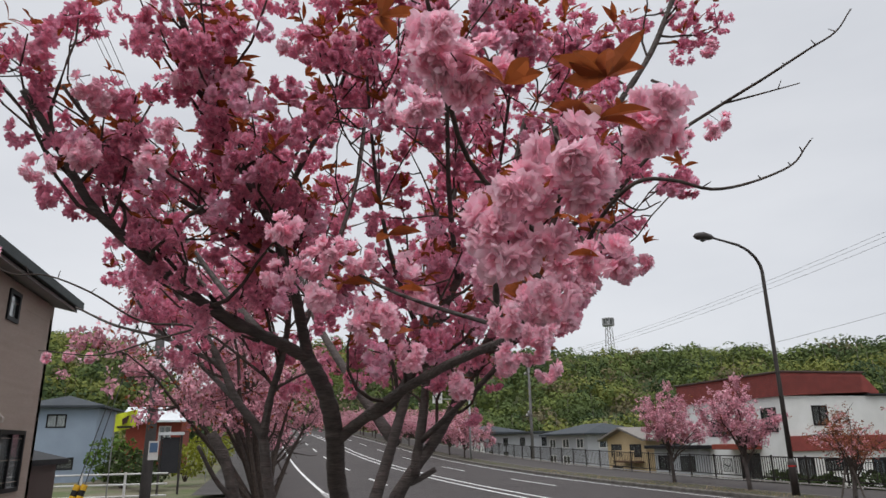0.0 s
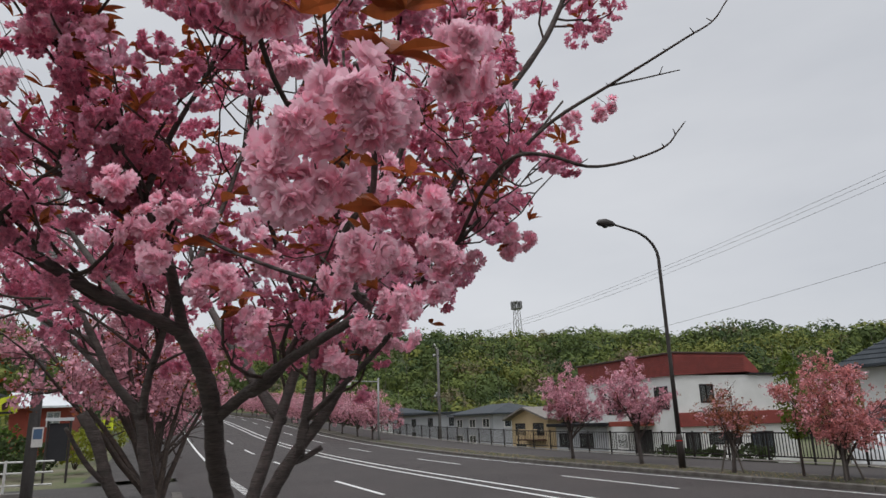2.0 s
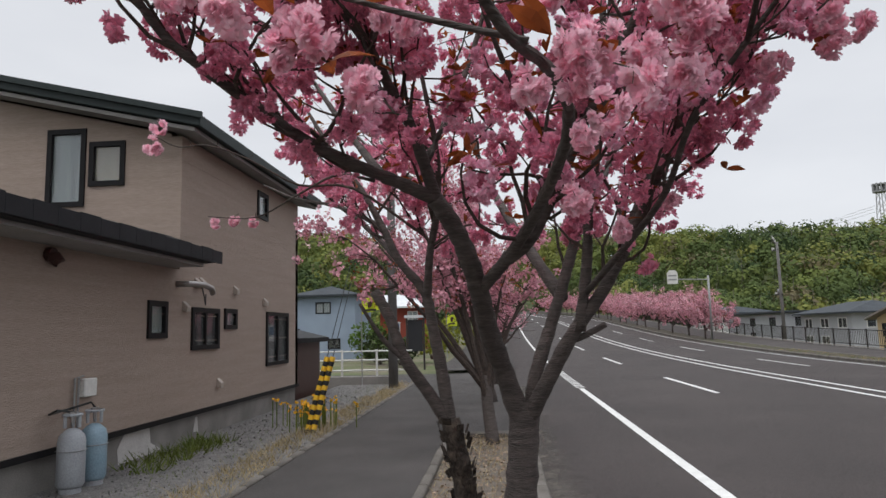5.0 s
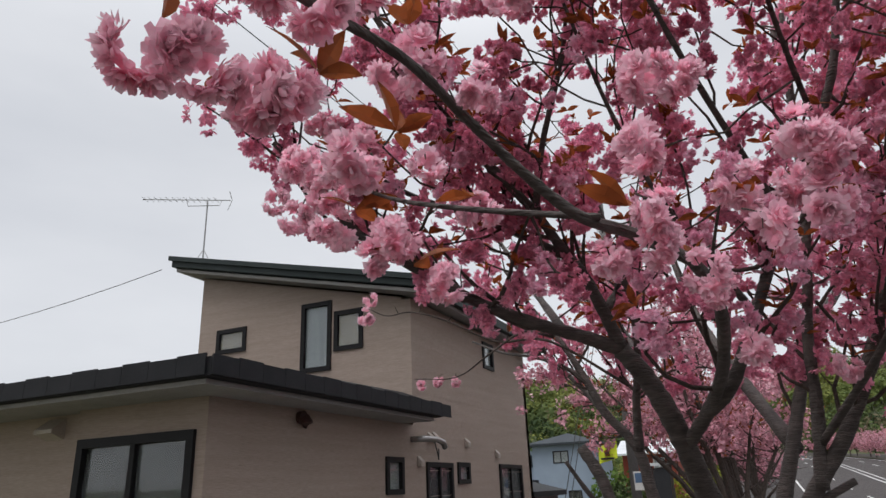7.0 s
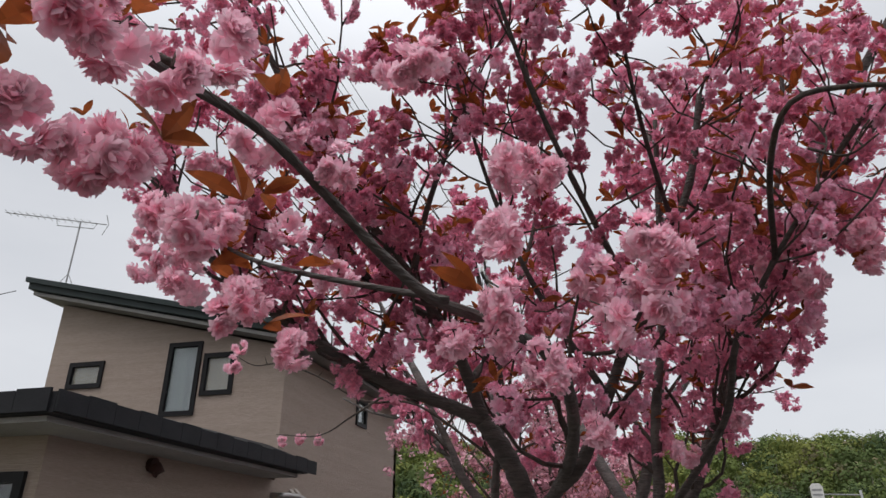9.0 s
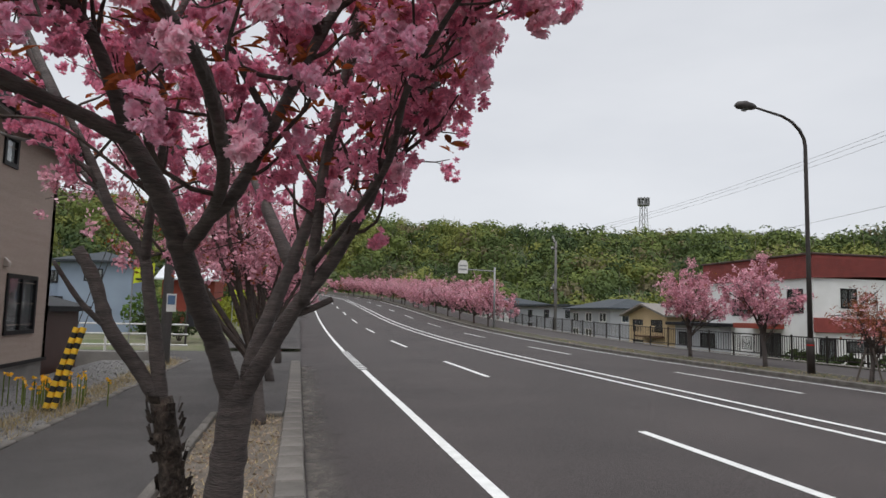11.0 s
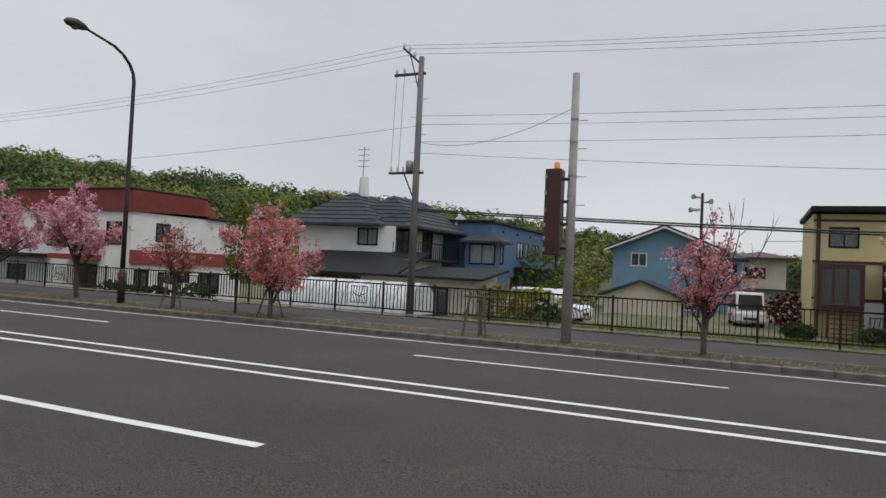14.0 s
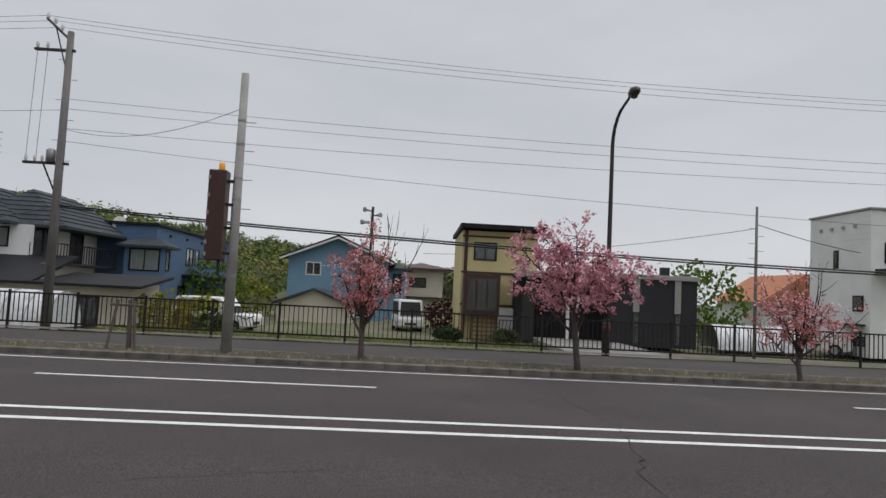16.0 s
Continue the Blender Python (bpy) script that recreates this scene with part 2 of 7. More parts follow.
FENCE_BLACK = mat("black_fence_paint", (0.020, 0.018, 0.018), 0.5, (0.045, 0.035, 0.03), scale=9, fine=0.2, spec=0.12)
FENCE_WHITE = mat("white_rail_paint", (0.70, 0.70, 0.68), 0.6, (0.52, 0.50, 0.47), scale=5, mix=0.7)
YELLOW = mat("warning_yellow", (0.80, 0.48, 0.03), 0.6, (0.66, 0.38, 0.03), scale=6, mix=0.6)
BLACK = mat("black_paint", (0.02, 0.02, 0.02), 0.6, scale=8)
BROWN_BOX = mat("dark_brown_enamel", (0.050, 0.022, 0.018), 0.45, (0.065, 0.03, 0.025), scale=3)
ORANGE_LENS = mat("amber_lens", (0.85, 0.33, 0.02), 0.3, scale=5)
WIRE = mat("black_cable", (0.03, 0.03, 0.03), 0.6, scale=5)
WOOD_STAKE = mat("weathered_stake", (0.12, 0.10, 0.085), 0.9, (0.07, 0.058, 0.05), scale=12, mix=0.9, bump=0.4, stretch=(1, 1, 0.2))
WOOD_BROWN = mat("brown_wood", (0.12, 0.06, 0.035), 0.8, (0.07, 0.035, 0.02), scale=6)
GAS_GREY = mat("grey_cylinder_paint", (0.36, 0.38, 0.40), 0.45, (0.28, 0.29, 0.31), scale=5, mix=0.7, bump=0.08)
GAS_BLUE = mat("pale_blue_cylinder_paint", (0.22, 0.33, 0.40), 0.45, (0.26, 0.34, 0.40), scale=5, mix=0.7)
PLASTIC_WHITE = mat("white_plastic", (0.66, 0.65, 0.62), 0.5, scale=6, mix=0.4)
PLASTIC_BEIGE = mat("beige_vent_plastic", (0.42, 0.36, 0.31), 0.5, scale=6, mix=0.4)
CHROME = mat("steel_pipe", (0.42, 0.40, 0.39), 0.3, scale=6, metal=0.8, fine=0.06)
LIME = mat("lime_yellow_cloth", (0.62, 0.70, 0.04), 0.8, (0.54, 0.60, 0.03), scale=4, mix=0.5)
CAR_WHITE = mat("white_car_paint", (0.72, 0.72, 0.72), 0.25, (0.66, 0.66, 0.66), scale=2, mix=0.5, fine=0.02)
RUBBER = mat("tyre_rubber", (0.02, 0.02, 0.02), 0.9, scale=20)
LAMP_RED = mat("red_lamp_lens", (0.45, 0.02, 0.02), 0.2, scale=5)
YELLOW_FLOWER = leafy("yellow_petals", (0.85, 0.50, 0.03), (0.80, 0.38, 0.02), 0.3, 0.6, 0.2, 8.0)
TUNNEL_FILM = mat("greenhouse_film", (0.60, 0.61, 0.62), 0.4, (0.46, 0.47, 0.48), scale=1.5, mix=0.8, bump=0.3, bump_scale=5)


# ---- mesh helpers ----
class Mesh:
    """Collects vertices and faces; build() links them as one mesh object."""

    def __init__(self):
        self.v, self.f = [], []

    def add(self, vs, fs):
        k = len(self.v)
        self.v.extend(tuple(p) for p in vs)
        self.f.extend(tuple(i + k for i in q) for q in fs)
        return self

    def box(self, x0, x1, y0, y1, z0, z1):
        p = [(x, y, z) for z in (z0, z1) for y in (y0, y1) for x in (x0, x1)]
        return self.add(p, [(0, 2, 3, 1), (4, 5, 7, 6), (0, 1, 5, 4), (2, 6, 7, 3), (0, 4, 6, 2), (1, 3, 7, 5)])

    def tube(self, pts, radii, n=6, cap=True):
        pts = [Vector(p) for p in pts]
        if not hasattr(radii, "__len__"):
            radii = [radii] * len(pts)
        up = Vector((0.137, 0.211, 0.968))
        vs, fs = [], []
        for i, p in enumerate(pts):
            t = (pts[min(i + 1, len(pts) - 1)] - pts[max(i - 1, 0)]).normalized()
            a = t.cross(up if abs(t.dot(up)) < 0.95 else Vector((1, 0, 0))).normalized()
            b = t.cross(a)
            for k in range(n):
                w = 2 * math.pi * k / n
                vs.append(p + radii[i] * (a * math.cos(w) + b * math.sin(w)))
        for i in range(len(pts) - 1):
            for k in range(n):
                fs.append((i * n + k, i * n + (k + 1) % n, (i + 1) * n + (k + 1) % n, (i + 1) * n + k))
        if cap:
            fs.append(tuple(range(n - 1, -1, -1)))
            fs.append(tuple((len(pts) - 1) * n + k for k in range(n)))
        return self.add(vs, fs)

    def prism(self, poly, axis, a, b):
        """A flat outline in the two other axes, drawn out from a to b."""
        def at(p, w):
            q = list(p)
            q.insert("xyz".index(axis), w)
            return tuple(q)
        n = len(poly)
        vs = [at(p, a) for p in poly] + [at(p, b) for p in poly]
        fs = [tuple(range(n)), tuple(range(2 * n - 1, n - 1, -1))] + [(i, i + n, (i + 1) % n + n, (i + 1) % n) for i in range(n)]
        return self.add(vs, fs)

    def build(self, name, material, parent=None, label="", bevel=0.0, smooth=False, at=None):
        me = bpy.data.meshes.new(name)
        me.from_pydata(self.v, [], self.f)
        bm = bmesh.new()
        bm.from_mesh(me)
        if len(bm.faces) < 60000:
            bmesh.ops.recalc_face_normals(bm, faces=bm.faces)
        if bevel:
            bmesh.ops.bevel(bm, geom=list(bm.edges), offset=bevel, segments=1, affect="EDGES", clamp_overlap=True)
        bm.to_mesh(me)
        bm.free()
        if smooth:
            me.polygons.foreach_set("use_smooth", [True] * len(me.polygons))
        me.materials.append(material)
        ob = new(name, me)
        if parent is not None:
            ob.parent = parent
        if at is not None:
            ob.location = at
        if label:
            ob["label"] = label
        return ob


def thing(name, label, category, group="", at=(0, 0, 0), kind=""):
    return tagged(_placed(new(name), at), label, category, group, kind)


def _placed(ob, at):
    ob.location = at
    ob.empty_display_size = 0.2
    return ob


def soup(name, quads, material, parent=None, label=""):
    """Many small loose faces at once, from an array of (n, corners, 3)."""
    q = np.asarray(quads, float)
    n, c, _ = q.shape
    me = bpy.data.meshes.new(name)
    me.vertices.add(n * c)
    me.vertices.foreach_set("co", q.reshape(-1))
    me.loops.add(n * c)
    me.loops.foreach_set("vertex_index", np.arange(n * c, dtype=np.int32))
    me.polygons.add(n)
    me.polygons.foreach_set("loop_start", np.arange(0, n * c, c, dtype=np.int32))
    me.update(calc_edges=True)
    me.materials.append(material)
    ob = new(name, me)
    if parent is not None:
        ob.parent = parent
    if label:
        ob["label"] = label
    return ob


def leaf_quads(rng, centres, size, aspect=1.0, flat=0.0):
    """Randomly turned quads round given centres; flat 1 lays them level."""
    n = len(centres)
    a = rng.normal(size=(n, 3))
    a[:, 2] *= 1 - flat
    a /= np.linalg.norm(a, axis=1, keepdims=True)
    r = rng.normal(size=(n, 3))
    b = np.cross(a, r)
    b /= np.linalg.norm(b, axis=1, keepdims=True)
    s = (size * rng.uniform(0.6, 1.35, (n, 1)))
    a, b = a * s, b * s * aspect
    c = np.asarray(centres)
    return np.stack([c - a, c - b * 0.8, c + a, c + b], 1)


# ---- ground, road, kerbs ----
def road_z(y):
    if y < 25:
        return 0.0
    if y < 85:
        return 0.00045 * (y - 25) ** 2
    return 1.62 + 0.048 * (y - 85)


def crown(x):
    """Height of the carriageway across: low at the kerbs, high at the middle."""
    return 0.12 - 0.0023 * (x - 8.85) ** 2


ROAD_YS = [-120, -60, -30, -20, -10, -4, 0, 3, 6, 10, 20, 25] + [25 + 5 * k for k in range(1, 13)] + [95, 110, 130, 160, 200, 250]
ROAD_XS = [0.0, 1.0, 2.0, 3.5, 5.4, 7, 8.85, 10.5, 12.6, 14.2, 15.7, 16.3]


def bend(y):
    """The road eases over from one end of the view and swings off to the left far away."""
    return -0.0022 * max(0, y - 120) ** 2 + 0.018 * min(26, max(0, 6 - y))


def strip(name, xs, zf, ys, material, **tags):
    m = Mesh()
    vs = [(x + bend(y), y, zf(x) + road_z(y)) for y in ys for x in xs]
    n = len(xs)
    fs = [(j * n + i, j * n + i + 1, (j + 1) * n + i + 1, (j + 1) * n + i) for j in range(len(ys) - 1) for i in range(n - 1)]
    m.add(vs, fs)
    return tagged(m.build(name, material), **tags)


strip("road", ROAD_XS, crown, ROAD_YS, ASPHALT, label="worn grey asphalt four-lane road, climbing a hill", category="road", kind="structure")


def painted(name, x0, x1, y0, y1, label):
    m = Mesh()
    ys = [y0] + [y for y in ROAD_YS if y0 < y < y1] + [y1]
    vs = [(x + bend(y), y, crown(x) + road_z(y) + 0.006) for y in ys for x in (x0, x1)]
    m.add(vs, [(2 * j, 2 * j + 1, 2 * j + 3, 2 * j + 2) for j in range(len(ys) - 1)])
    return tagged(m.build(name, LINE), label, "road marking", kind="structure")


painted("edge_line", 1.905, 2.065, -120, 22.0, "white painted edge line on grey asphalt")
painted("edge_line", 1.905, 2.065, 31.5, 250, "white painted edge line on grey asphalt")
for k in range(14):
    painted("broken_edge_mark", 1.85, 2.15, 22.4 + 0.66 * k, 22.72 + 0.66 * k, "short white bars crossing a side road mouth")
painted("centre_line", 8.52, 8.67, -120, 250, "solid white centre line, one of a pair")
painted("centre_line", 9.20, 9.35, -120, 250, "solid white centre line, one of a pair")
painted("edge_line", 15.45, 15.60, -120, 250, "white painted edge line beside the far kerb")
for k in range(-4, 12):
    painted("lane_dash", 5.25, 5.40, 4 + 15 * k, 10 + 15 * k, "white painted lane dash on asphalt")
    painted("lane_dash", 12.46, 12.60, -0.04 + 15 * k, 5.96 + 15 * k, "white painted lane dash on asphalt")


# ground sheet: flat near the road, yards a little lower, wooded hills round the far side
RIDGE_AZ = [-180, -120, -75, -50, -20, 0, 12, 24, 35, 42, 47, 57, 68, 80, 92, 105, 180]
RIDGE_EL = [0.02, 0.03, 0.06, 0.11, 0.138, 0.126, 0.126, 0.110, 0.102, 0.098, 0.110, 0.098, 0.066, 0.040, 0.012, 0.006, 0.02]


def ground_z(x, y):
    base = -0.12
    if x > 22.5:
        k = min(1, (x - 22.5) / 9)
        base = -0.12 - k * (0.28 + 0.65 * min(1, max(0, (y - 8) / 14)))
    if x < -6.5:
        base = -0.05
    if y > 25 and -40 < x < 60:
        edge = 1 if -6 < x < 22.4 else max(0, 1 - max(-6 - x, x - 22.4) / 25)
        base += (road_z(y)) * (edge if x < 9 else edge * edge) - 0.02 * edge
    r = math.hypot(x, y)
    if r > 90:
        az = math.degrees(math.atan2(x, y))
        el = np.interp(az, RIDGE_AZ, RIDGE_EL)
        k = min(1, (r - 90) / 150)
        k = k * k * (3 - 2 * k)
        hill = el * 250 * k * 0.86 + noise.noise((x * 0.012, y * 0.012, 0)) * 4 * k
        near = abs(x - 8 - bend(y))
        clear = min(1, max(0, (near - 14) / (50 if x - 8 - bend(y) > 0 else 18))) if y > 0 else 1
        base = base + (hill if r < 600 else hill * max(0, 1 - (r - 600) / 900)) * clear
        if y > 0 and near < 22:
            base = min(base, road_z(y) - 0.4)
    return base


def ground():
    rings = [0, 4, 8, 12, 16, 19, 22, 23.5, 26, 30, 35, 42, 50, 60, 70, 80, 90, 100, 112, 125, 140, 155, 170, 190, 215, 240, 280, 350, 500, 800, 1500, 3000]
    nseg = 144
    m = Mesh()
    vs, fs = [(0, 0, -0.15)], []
    for r in rings[1:]:
        for s in range(nseg):
            a = 2 * math.pi * s / nseg
            x, y = r * math.sin(a), r * math.cos(a)
            z = ground_z(x, y)
            if -7.5 < x < 23.2:
                z = min(z, road_z(y) - 0.22) if r < 300 else z
            vs.append((x, y, z))
    for s in range(nseg):
        fs.append((0, 1 + s, 1 + (s + 1) % nseg))
    for j in range(len(rings) - 2):
        for s in range(nseg):
            a, b = 1 + j * nseg, 1 + (j + 1) * nseg
            fs.append((a + s, b + s, b + (s + 1) % nseg, a + (s + 1) % nseg))
    m.add(vs, fs)
    ob = m.build("ground", EARTH, smooth=True)
    ob.data.materials.append(HILL)
    for p in ob.data.polygons:
        if math.hypot(p.center.x, p.center.y) > 75:
            p.material_index = 1
    return tagged(ob, "bare yard soil and grass rising into wooded hills", "ground", kind="structure")


ground()

FAR_YS = [-120, -40, -20, -10, 0, 6, 10, 20, 25] + [25 + 5 * k for k in range(1, 13)] + [95, 110, 130, 160, 200]
strip("pavement", [-3.6, -2.6, -1.54], lambda x: 0.14, [-40, -10, 0, 5, 10, 15, 20, 24], ASPHALT2, label="dark patched asphalt footpath beside the planter", category="pavement", kind="structure")
strip("pavement", [-1.54, -0.9, -0.33], lambda x: 0.143, [11.95, 16, 20, 24.2], ASPHALT2, label="dark asphalt path between two planters", category="pavement", kind="structure")
strip("side_road", [-40, -20, -9, -3.6, 0.02], lambda x: 0.0, [24.2, 26, 31], ASPHALT2, label="grey asphalt side street joining the main road", category="road", kind="structure")
strip("pavement", [-3.6, -2, 0.0], lambda x: 0.14, [31, 36, 45, 60, 85, 120, 160], ASPHALT2, label="asphalt footpath climbing beside the road", category="pavement", kind="structure")
strip("planter_soil", [-1.42, -0.9, -0.33], lambda x: 0.10 + 0.04 * math.sin(x * 9), [-6, -3, 0, 2, 4, 6, 8, 10, 11.83], SOIL, label="planting strip of dry soil and dead leaves", category="soil", kind="structure")
strip("gravel_strip", [-6.3, -5.2, -4.3, -3.72], lambda x: 0.13, [-10, 0, 5, 10, 15, 20, 24], GRAVEL, label="grey gravel strip along the house wall", category="gravel", kind="structure")
strip("verge", [16.5, 17.2, 18.1], lambda x: 0.10, FAR_YS, VERGE, label="planting strip of thin dry grass and gravel", category="verge", kind="structure")
strip("pavement", [18.25, 20, 22.1], lambda x: 0.09, FAR_YS, SIDEWALK_FAR, label="brownish asphalt footpath on the far side", category="pavement", kind="structure")
strip("plinth", [21.85, 22.6], lambda x: 0.14, FAR_YS, KERB, label="low weathered concrete footing under the black fence", category="footing", kind="structure")

DUST = mat("gutter_dust", (0.165, 0.148, 0.128), 0.95, (0.075, 0.066, 0.060), scale=2.2, mix=1.0, bump=0.4, bump_scale=120, fine=0.4)


def gutter_dust():
    """Sand that thins out with distance from the kerb, broken up by patches."""
    nt = DUST.node_tree
    b = nt.nodes["Principled BSDF"]
    tc = nt.nodes.new("ShaderNodeTexCoord")
    sep = nt.nodes.new("ShaderNodeSeparateXYZ")
    nz = nt.nodes.new("ShaderNodeTexNoise")
    nz.inputs["Scale"].default_value = 2.6
    nz.inputs["Detail"].default_value = 8
    nz.inputs["Roughness"].default_value = 0.7
    fade = nt.nodes.new("ShaderNodeMapRange")
    fade.inputs["From Min"].default_value = 0.0
    fade.inputs["From Max"].default_value = 0.95
    fade.inputs["To Min"].default_value = 0.26
    fade.inputs["To Max"].default_value = -0.34
    add = nt.nodes.new("ShaderNodeMath")
    cut = nt.nodes.new("ShaderNodeMapRange")
    cut.inputs["From Min"].default_value = 0.44
    cut.inputs["From Max"].default_value = 0.72
    cut.inputs["To Max"].default_value = 0.75
    nt.links.new(tc.outputs["Object"], sep.inputs[0])
    nt.links.new(tc.outputs["Object"], nz.inputs["Vector"])
    nt.links.new(sep.outputs["X"], fade.inputs["Value"])
    nt.links.new(fade.outputs["Result"], add.inputs[0])
    nt.links.new(nz.outputs["Fac"], add.inputs[1])
    nt.links.new(add.outputs[0], cut.inputs["Value"])
    nt.links.new(cut.outputs["Result"], b.inputs["Alpha"])
    strip("dust_patch", [0.02, 0.3, 0.6, 0.95], lambda x: crown(x) + 0.004, [-6, -2, 0, 4, 8, 12, 16, 20, 24], DUST, label="pale sandy dust gathered along the near kerb", category="dust", kind="structure")


gutter_dust()


def kerb(name, x0, x1, z0, z1, ya, yb, step, label):
    """A row of kerb stones, each an object on one shared mesh."""
    row = tagged(new(name), label, "kerb", kind="structure")
    m = Mesh()
    m.box(x0, x1, 0.006, step - 0.006, z0, z1)
    first = m.build("kerb_stone", KERB, row, bevel=0.018)
    y = ya
    k = 0
    while y < yb:
        ob = first if k == 0 else new("kerb_stone", first.data)
        ob.parent = row
        ob.location = (bend(y) + random.uniform(-0.006, 0.006), y, road_z(y + step / 2) + random.uniform(-0.006, 0.004))
        ob.rotation_euler = (math.atan((road_z(y + step) - road_z(y)) / step), 0, 0)
        y += step
        k += 1
    return row

kerb("kerb", -0.33, -0.02, -0.1, 0.15, -6.0, 24.0, 0.6, "worn concrete kerb stones between planter and road")
kerb("kerb", -1.54, -1.42, 0.0, 0.17, -6.0, 11.9, 0.6, "narrow concrete planter edging beside the footpath")
kerb("kerb", -1.4, -0.35, 0.0, 0.16, 11.84, 12.0, 0.12, "concrete end edging of the planter")
kerb("kerb", -3.72, -3.6, 0.0, 0.17, -6.0, 24.0, 0.6, "low concrete edging between gravel strip and footpath")
kerb("kerb", 16.28, 16.5, -0.1, 0.13, -20.0, 130.0, 1.0, "dark concrete kerb stones along the far verge")
kerb("kerb", 18.1, 18.25, 0.0, 0.12, -20.0, 100.0, 1.0, "low concrete edging between verge and far footpath")


# ---- buildings ----
def wall_run(p0, p1, z0, z1, th, holes):
    """A wall from p0 to p1 on plan, th thick to its left, with openings (u0, u1, z0, z1)."""
    d = Vector((p1[0] - p0[0], p1[1] - p0[1], 0))
    length = d.length
    d.normalize()
    nrm = Vector((-d.y, d.x, 0))
    us = sorted({0.0, length, *[h[0] for h in holes], *[h[1] for h in holes]})
    zs = sorted({z0, z1, *[h[2] for h in holes], *[h[3] for h in holes]})
    seen, at = {}, {}
    for a, b in zip(us, us[1:]):
        for c, e in zip(zs, zs[1:]):
            mu, mz = (a + b) / 2, (c + e) / 2
            if any(h[0] < mu < h[1] and h[2] < mz < h[3] for h in holes):
                continue
            ks = []
            for z in (c, e):
                for u, w in ((a, 0), (b, 0), (b, th), (a, th)):
                    q = Vector((p0[0], p0[1], 0)) + d * u + nrm * w
                    key = (round(q.x, 4), round(q.y, 4), round(z, 4))
                    ks.append(at.setdefault(key, len(at)))
            for f in ((0, 3, 2, 1), (4, 5, 6, 7), (0, 1, 5, 4), (1, 2, 6, 5), (2, 3, 7, 6), (3, 0, 4, 7)):
                face = tuple(ks[i] for i in f)
                seen.setdefault(frozenset(face), []).append(face)
    m = Mesh()
    m.add(list(at), [fs[0] for fs in seen.values() if len(fs) == 1])
    return m, d, nrm


def window(parent, p0, d, nrm, u0, u1, z0, z1, frame_mat, bars=1, back=None, fw=0.06, proud=0.03):
    """Frame, mullions, panes and a sheet behind: curtain, or near-black painting an unlit room."""
    def beam(m, a, b, c, e, w0, w1):
        ps = []
        for z in (c, e):
            for u, w in ((a, w0), (b, w0), (b, w1), (a, w1)):
                q = Vector((p0[0], p0[1], 0)) + d * u + nrm * w
                ps.append((q.x, q.y, z))
        m.add(ps, [(0, 3, 2, 1), (4, 5, 6, 7), (0, 1, 5, 4), (1, 2, 6, 5), (2, 3, 7, 6), (3, 0, 4, 7)])
    m = Mesh()
    beam(m, u0 - 0.02, u0 + fw, z0 - 0.02, z1 + 0.02, -proud, 0.07)
    beam(m, u1 - fw, u1 + 0.02, z0 - 0.02, z1 + 0.02, -proud, 0.07)
    beam(m, u0 + fw, u1 - fw, z0 - 0.02, z0 + fw, -proud, 0.07)
    beam(m, u0 + fw, u1 - fw, z1 - fw, z1 + 0.02, -proud, 0.07)
    w = m.build("window", frame_mat, parent)
    for k in range(bars):
        m = Mesh()
        u = u0 + (u1 - u0) * (k + 1) / (bars + 1)
        beam(m, u - fw * 0.45, u + fw * 0.45, z0 + fw, z1 - fw, -proud + 0.01, 0.06)
        m.build("mullion", frame_mat, w)
    for k in range(bars + 1):
        a = u0 + (u1 - u0) * k / (bars + 1) + fw * 0.4
        b = u0 + (u1 - u0) * (k + 1) / (bars + 1) - fw * 0.4
        m = Mesh()
        beam(m, a, b, z0 + fw * 0.6, z1 - fw * 0.6, 0.02, 0.028)
        g = m.build("pane", GLASS, w)
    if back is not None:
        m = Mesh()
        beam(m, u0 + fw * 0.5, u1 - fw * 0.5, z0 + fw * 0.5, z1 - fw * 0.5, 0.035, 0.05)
        m.build("window_backing", back, w)
    return w


def block(parent, x0, x1, y0, y1, z0, z1, wall_mat, front=(), side=(), frame_mat=None, th=0.2, west=()):
    """Four walls. front looks to -x (openings y0, y1, z0, z1), side to -y (x0, x1, ...), west to +x."""
    frame_mat = frame_mat or TRIM_BLACK
    holes = [(y1 - h[1], y1 - h[0], h[2], h[3]) for h in front]
    m, d, n = wall_run((x0, y1), (x0, y0), z0, z1, th, holes)
    m.build("wall", wall_mat, parent)
    for h, s in zip(holes, front):
        window(parent, (x0, y1), d, n, *h, frame_mat, *(s[4:6] if len(s) > 4 else (1, INTERIOR_SHADE)))
    holes = [(h[0] - x0 - th, h[1] - x0 - th, h[2], h[3]) for h in side]
    m, d, n = wall_run((x0 + th, y0), (x1 - th, y0), z0, z1, th, holes)
    m.build("wall", wall_mat, parent)
    for h, s in zip(holes, side):
        window(parent, (x0 + th, y0), d, n, *h, frame_mat, *(s[4:6] if len(s) > 4 else (1, INTERIOR_SHADE)))
    holes = [(h[0] - y0, h[1] - y0, h[2], h[3]) for h in west]
    m, d, n = wall_run((x1, y0), (x1, y1), z0, z1, th, holes)
    m.build("wall", wall_mat, parent)
    for h, s in zip(holes, west):
        window(parent, (x1, y0), d, n, *h, frame_mat, *(s[4:6] if len(s) > 4 else (1, INTERIOR_SHADE)))
    m, d, n = wall_run((x1 - th, y1), (x0 + th, y1), z0, z1, th, [])
    m.build("wall", wall_mat, parent)


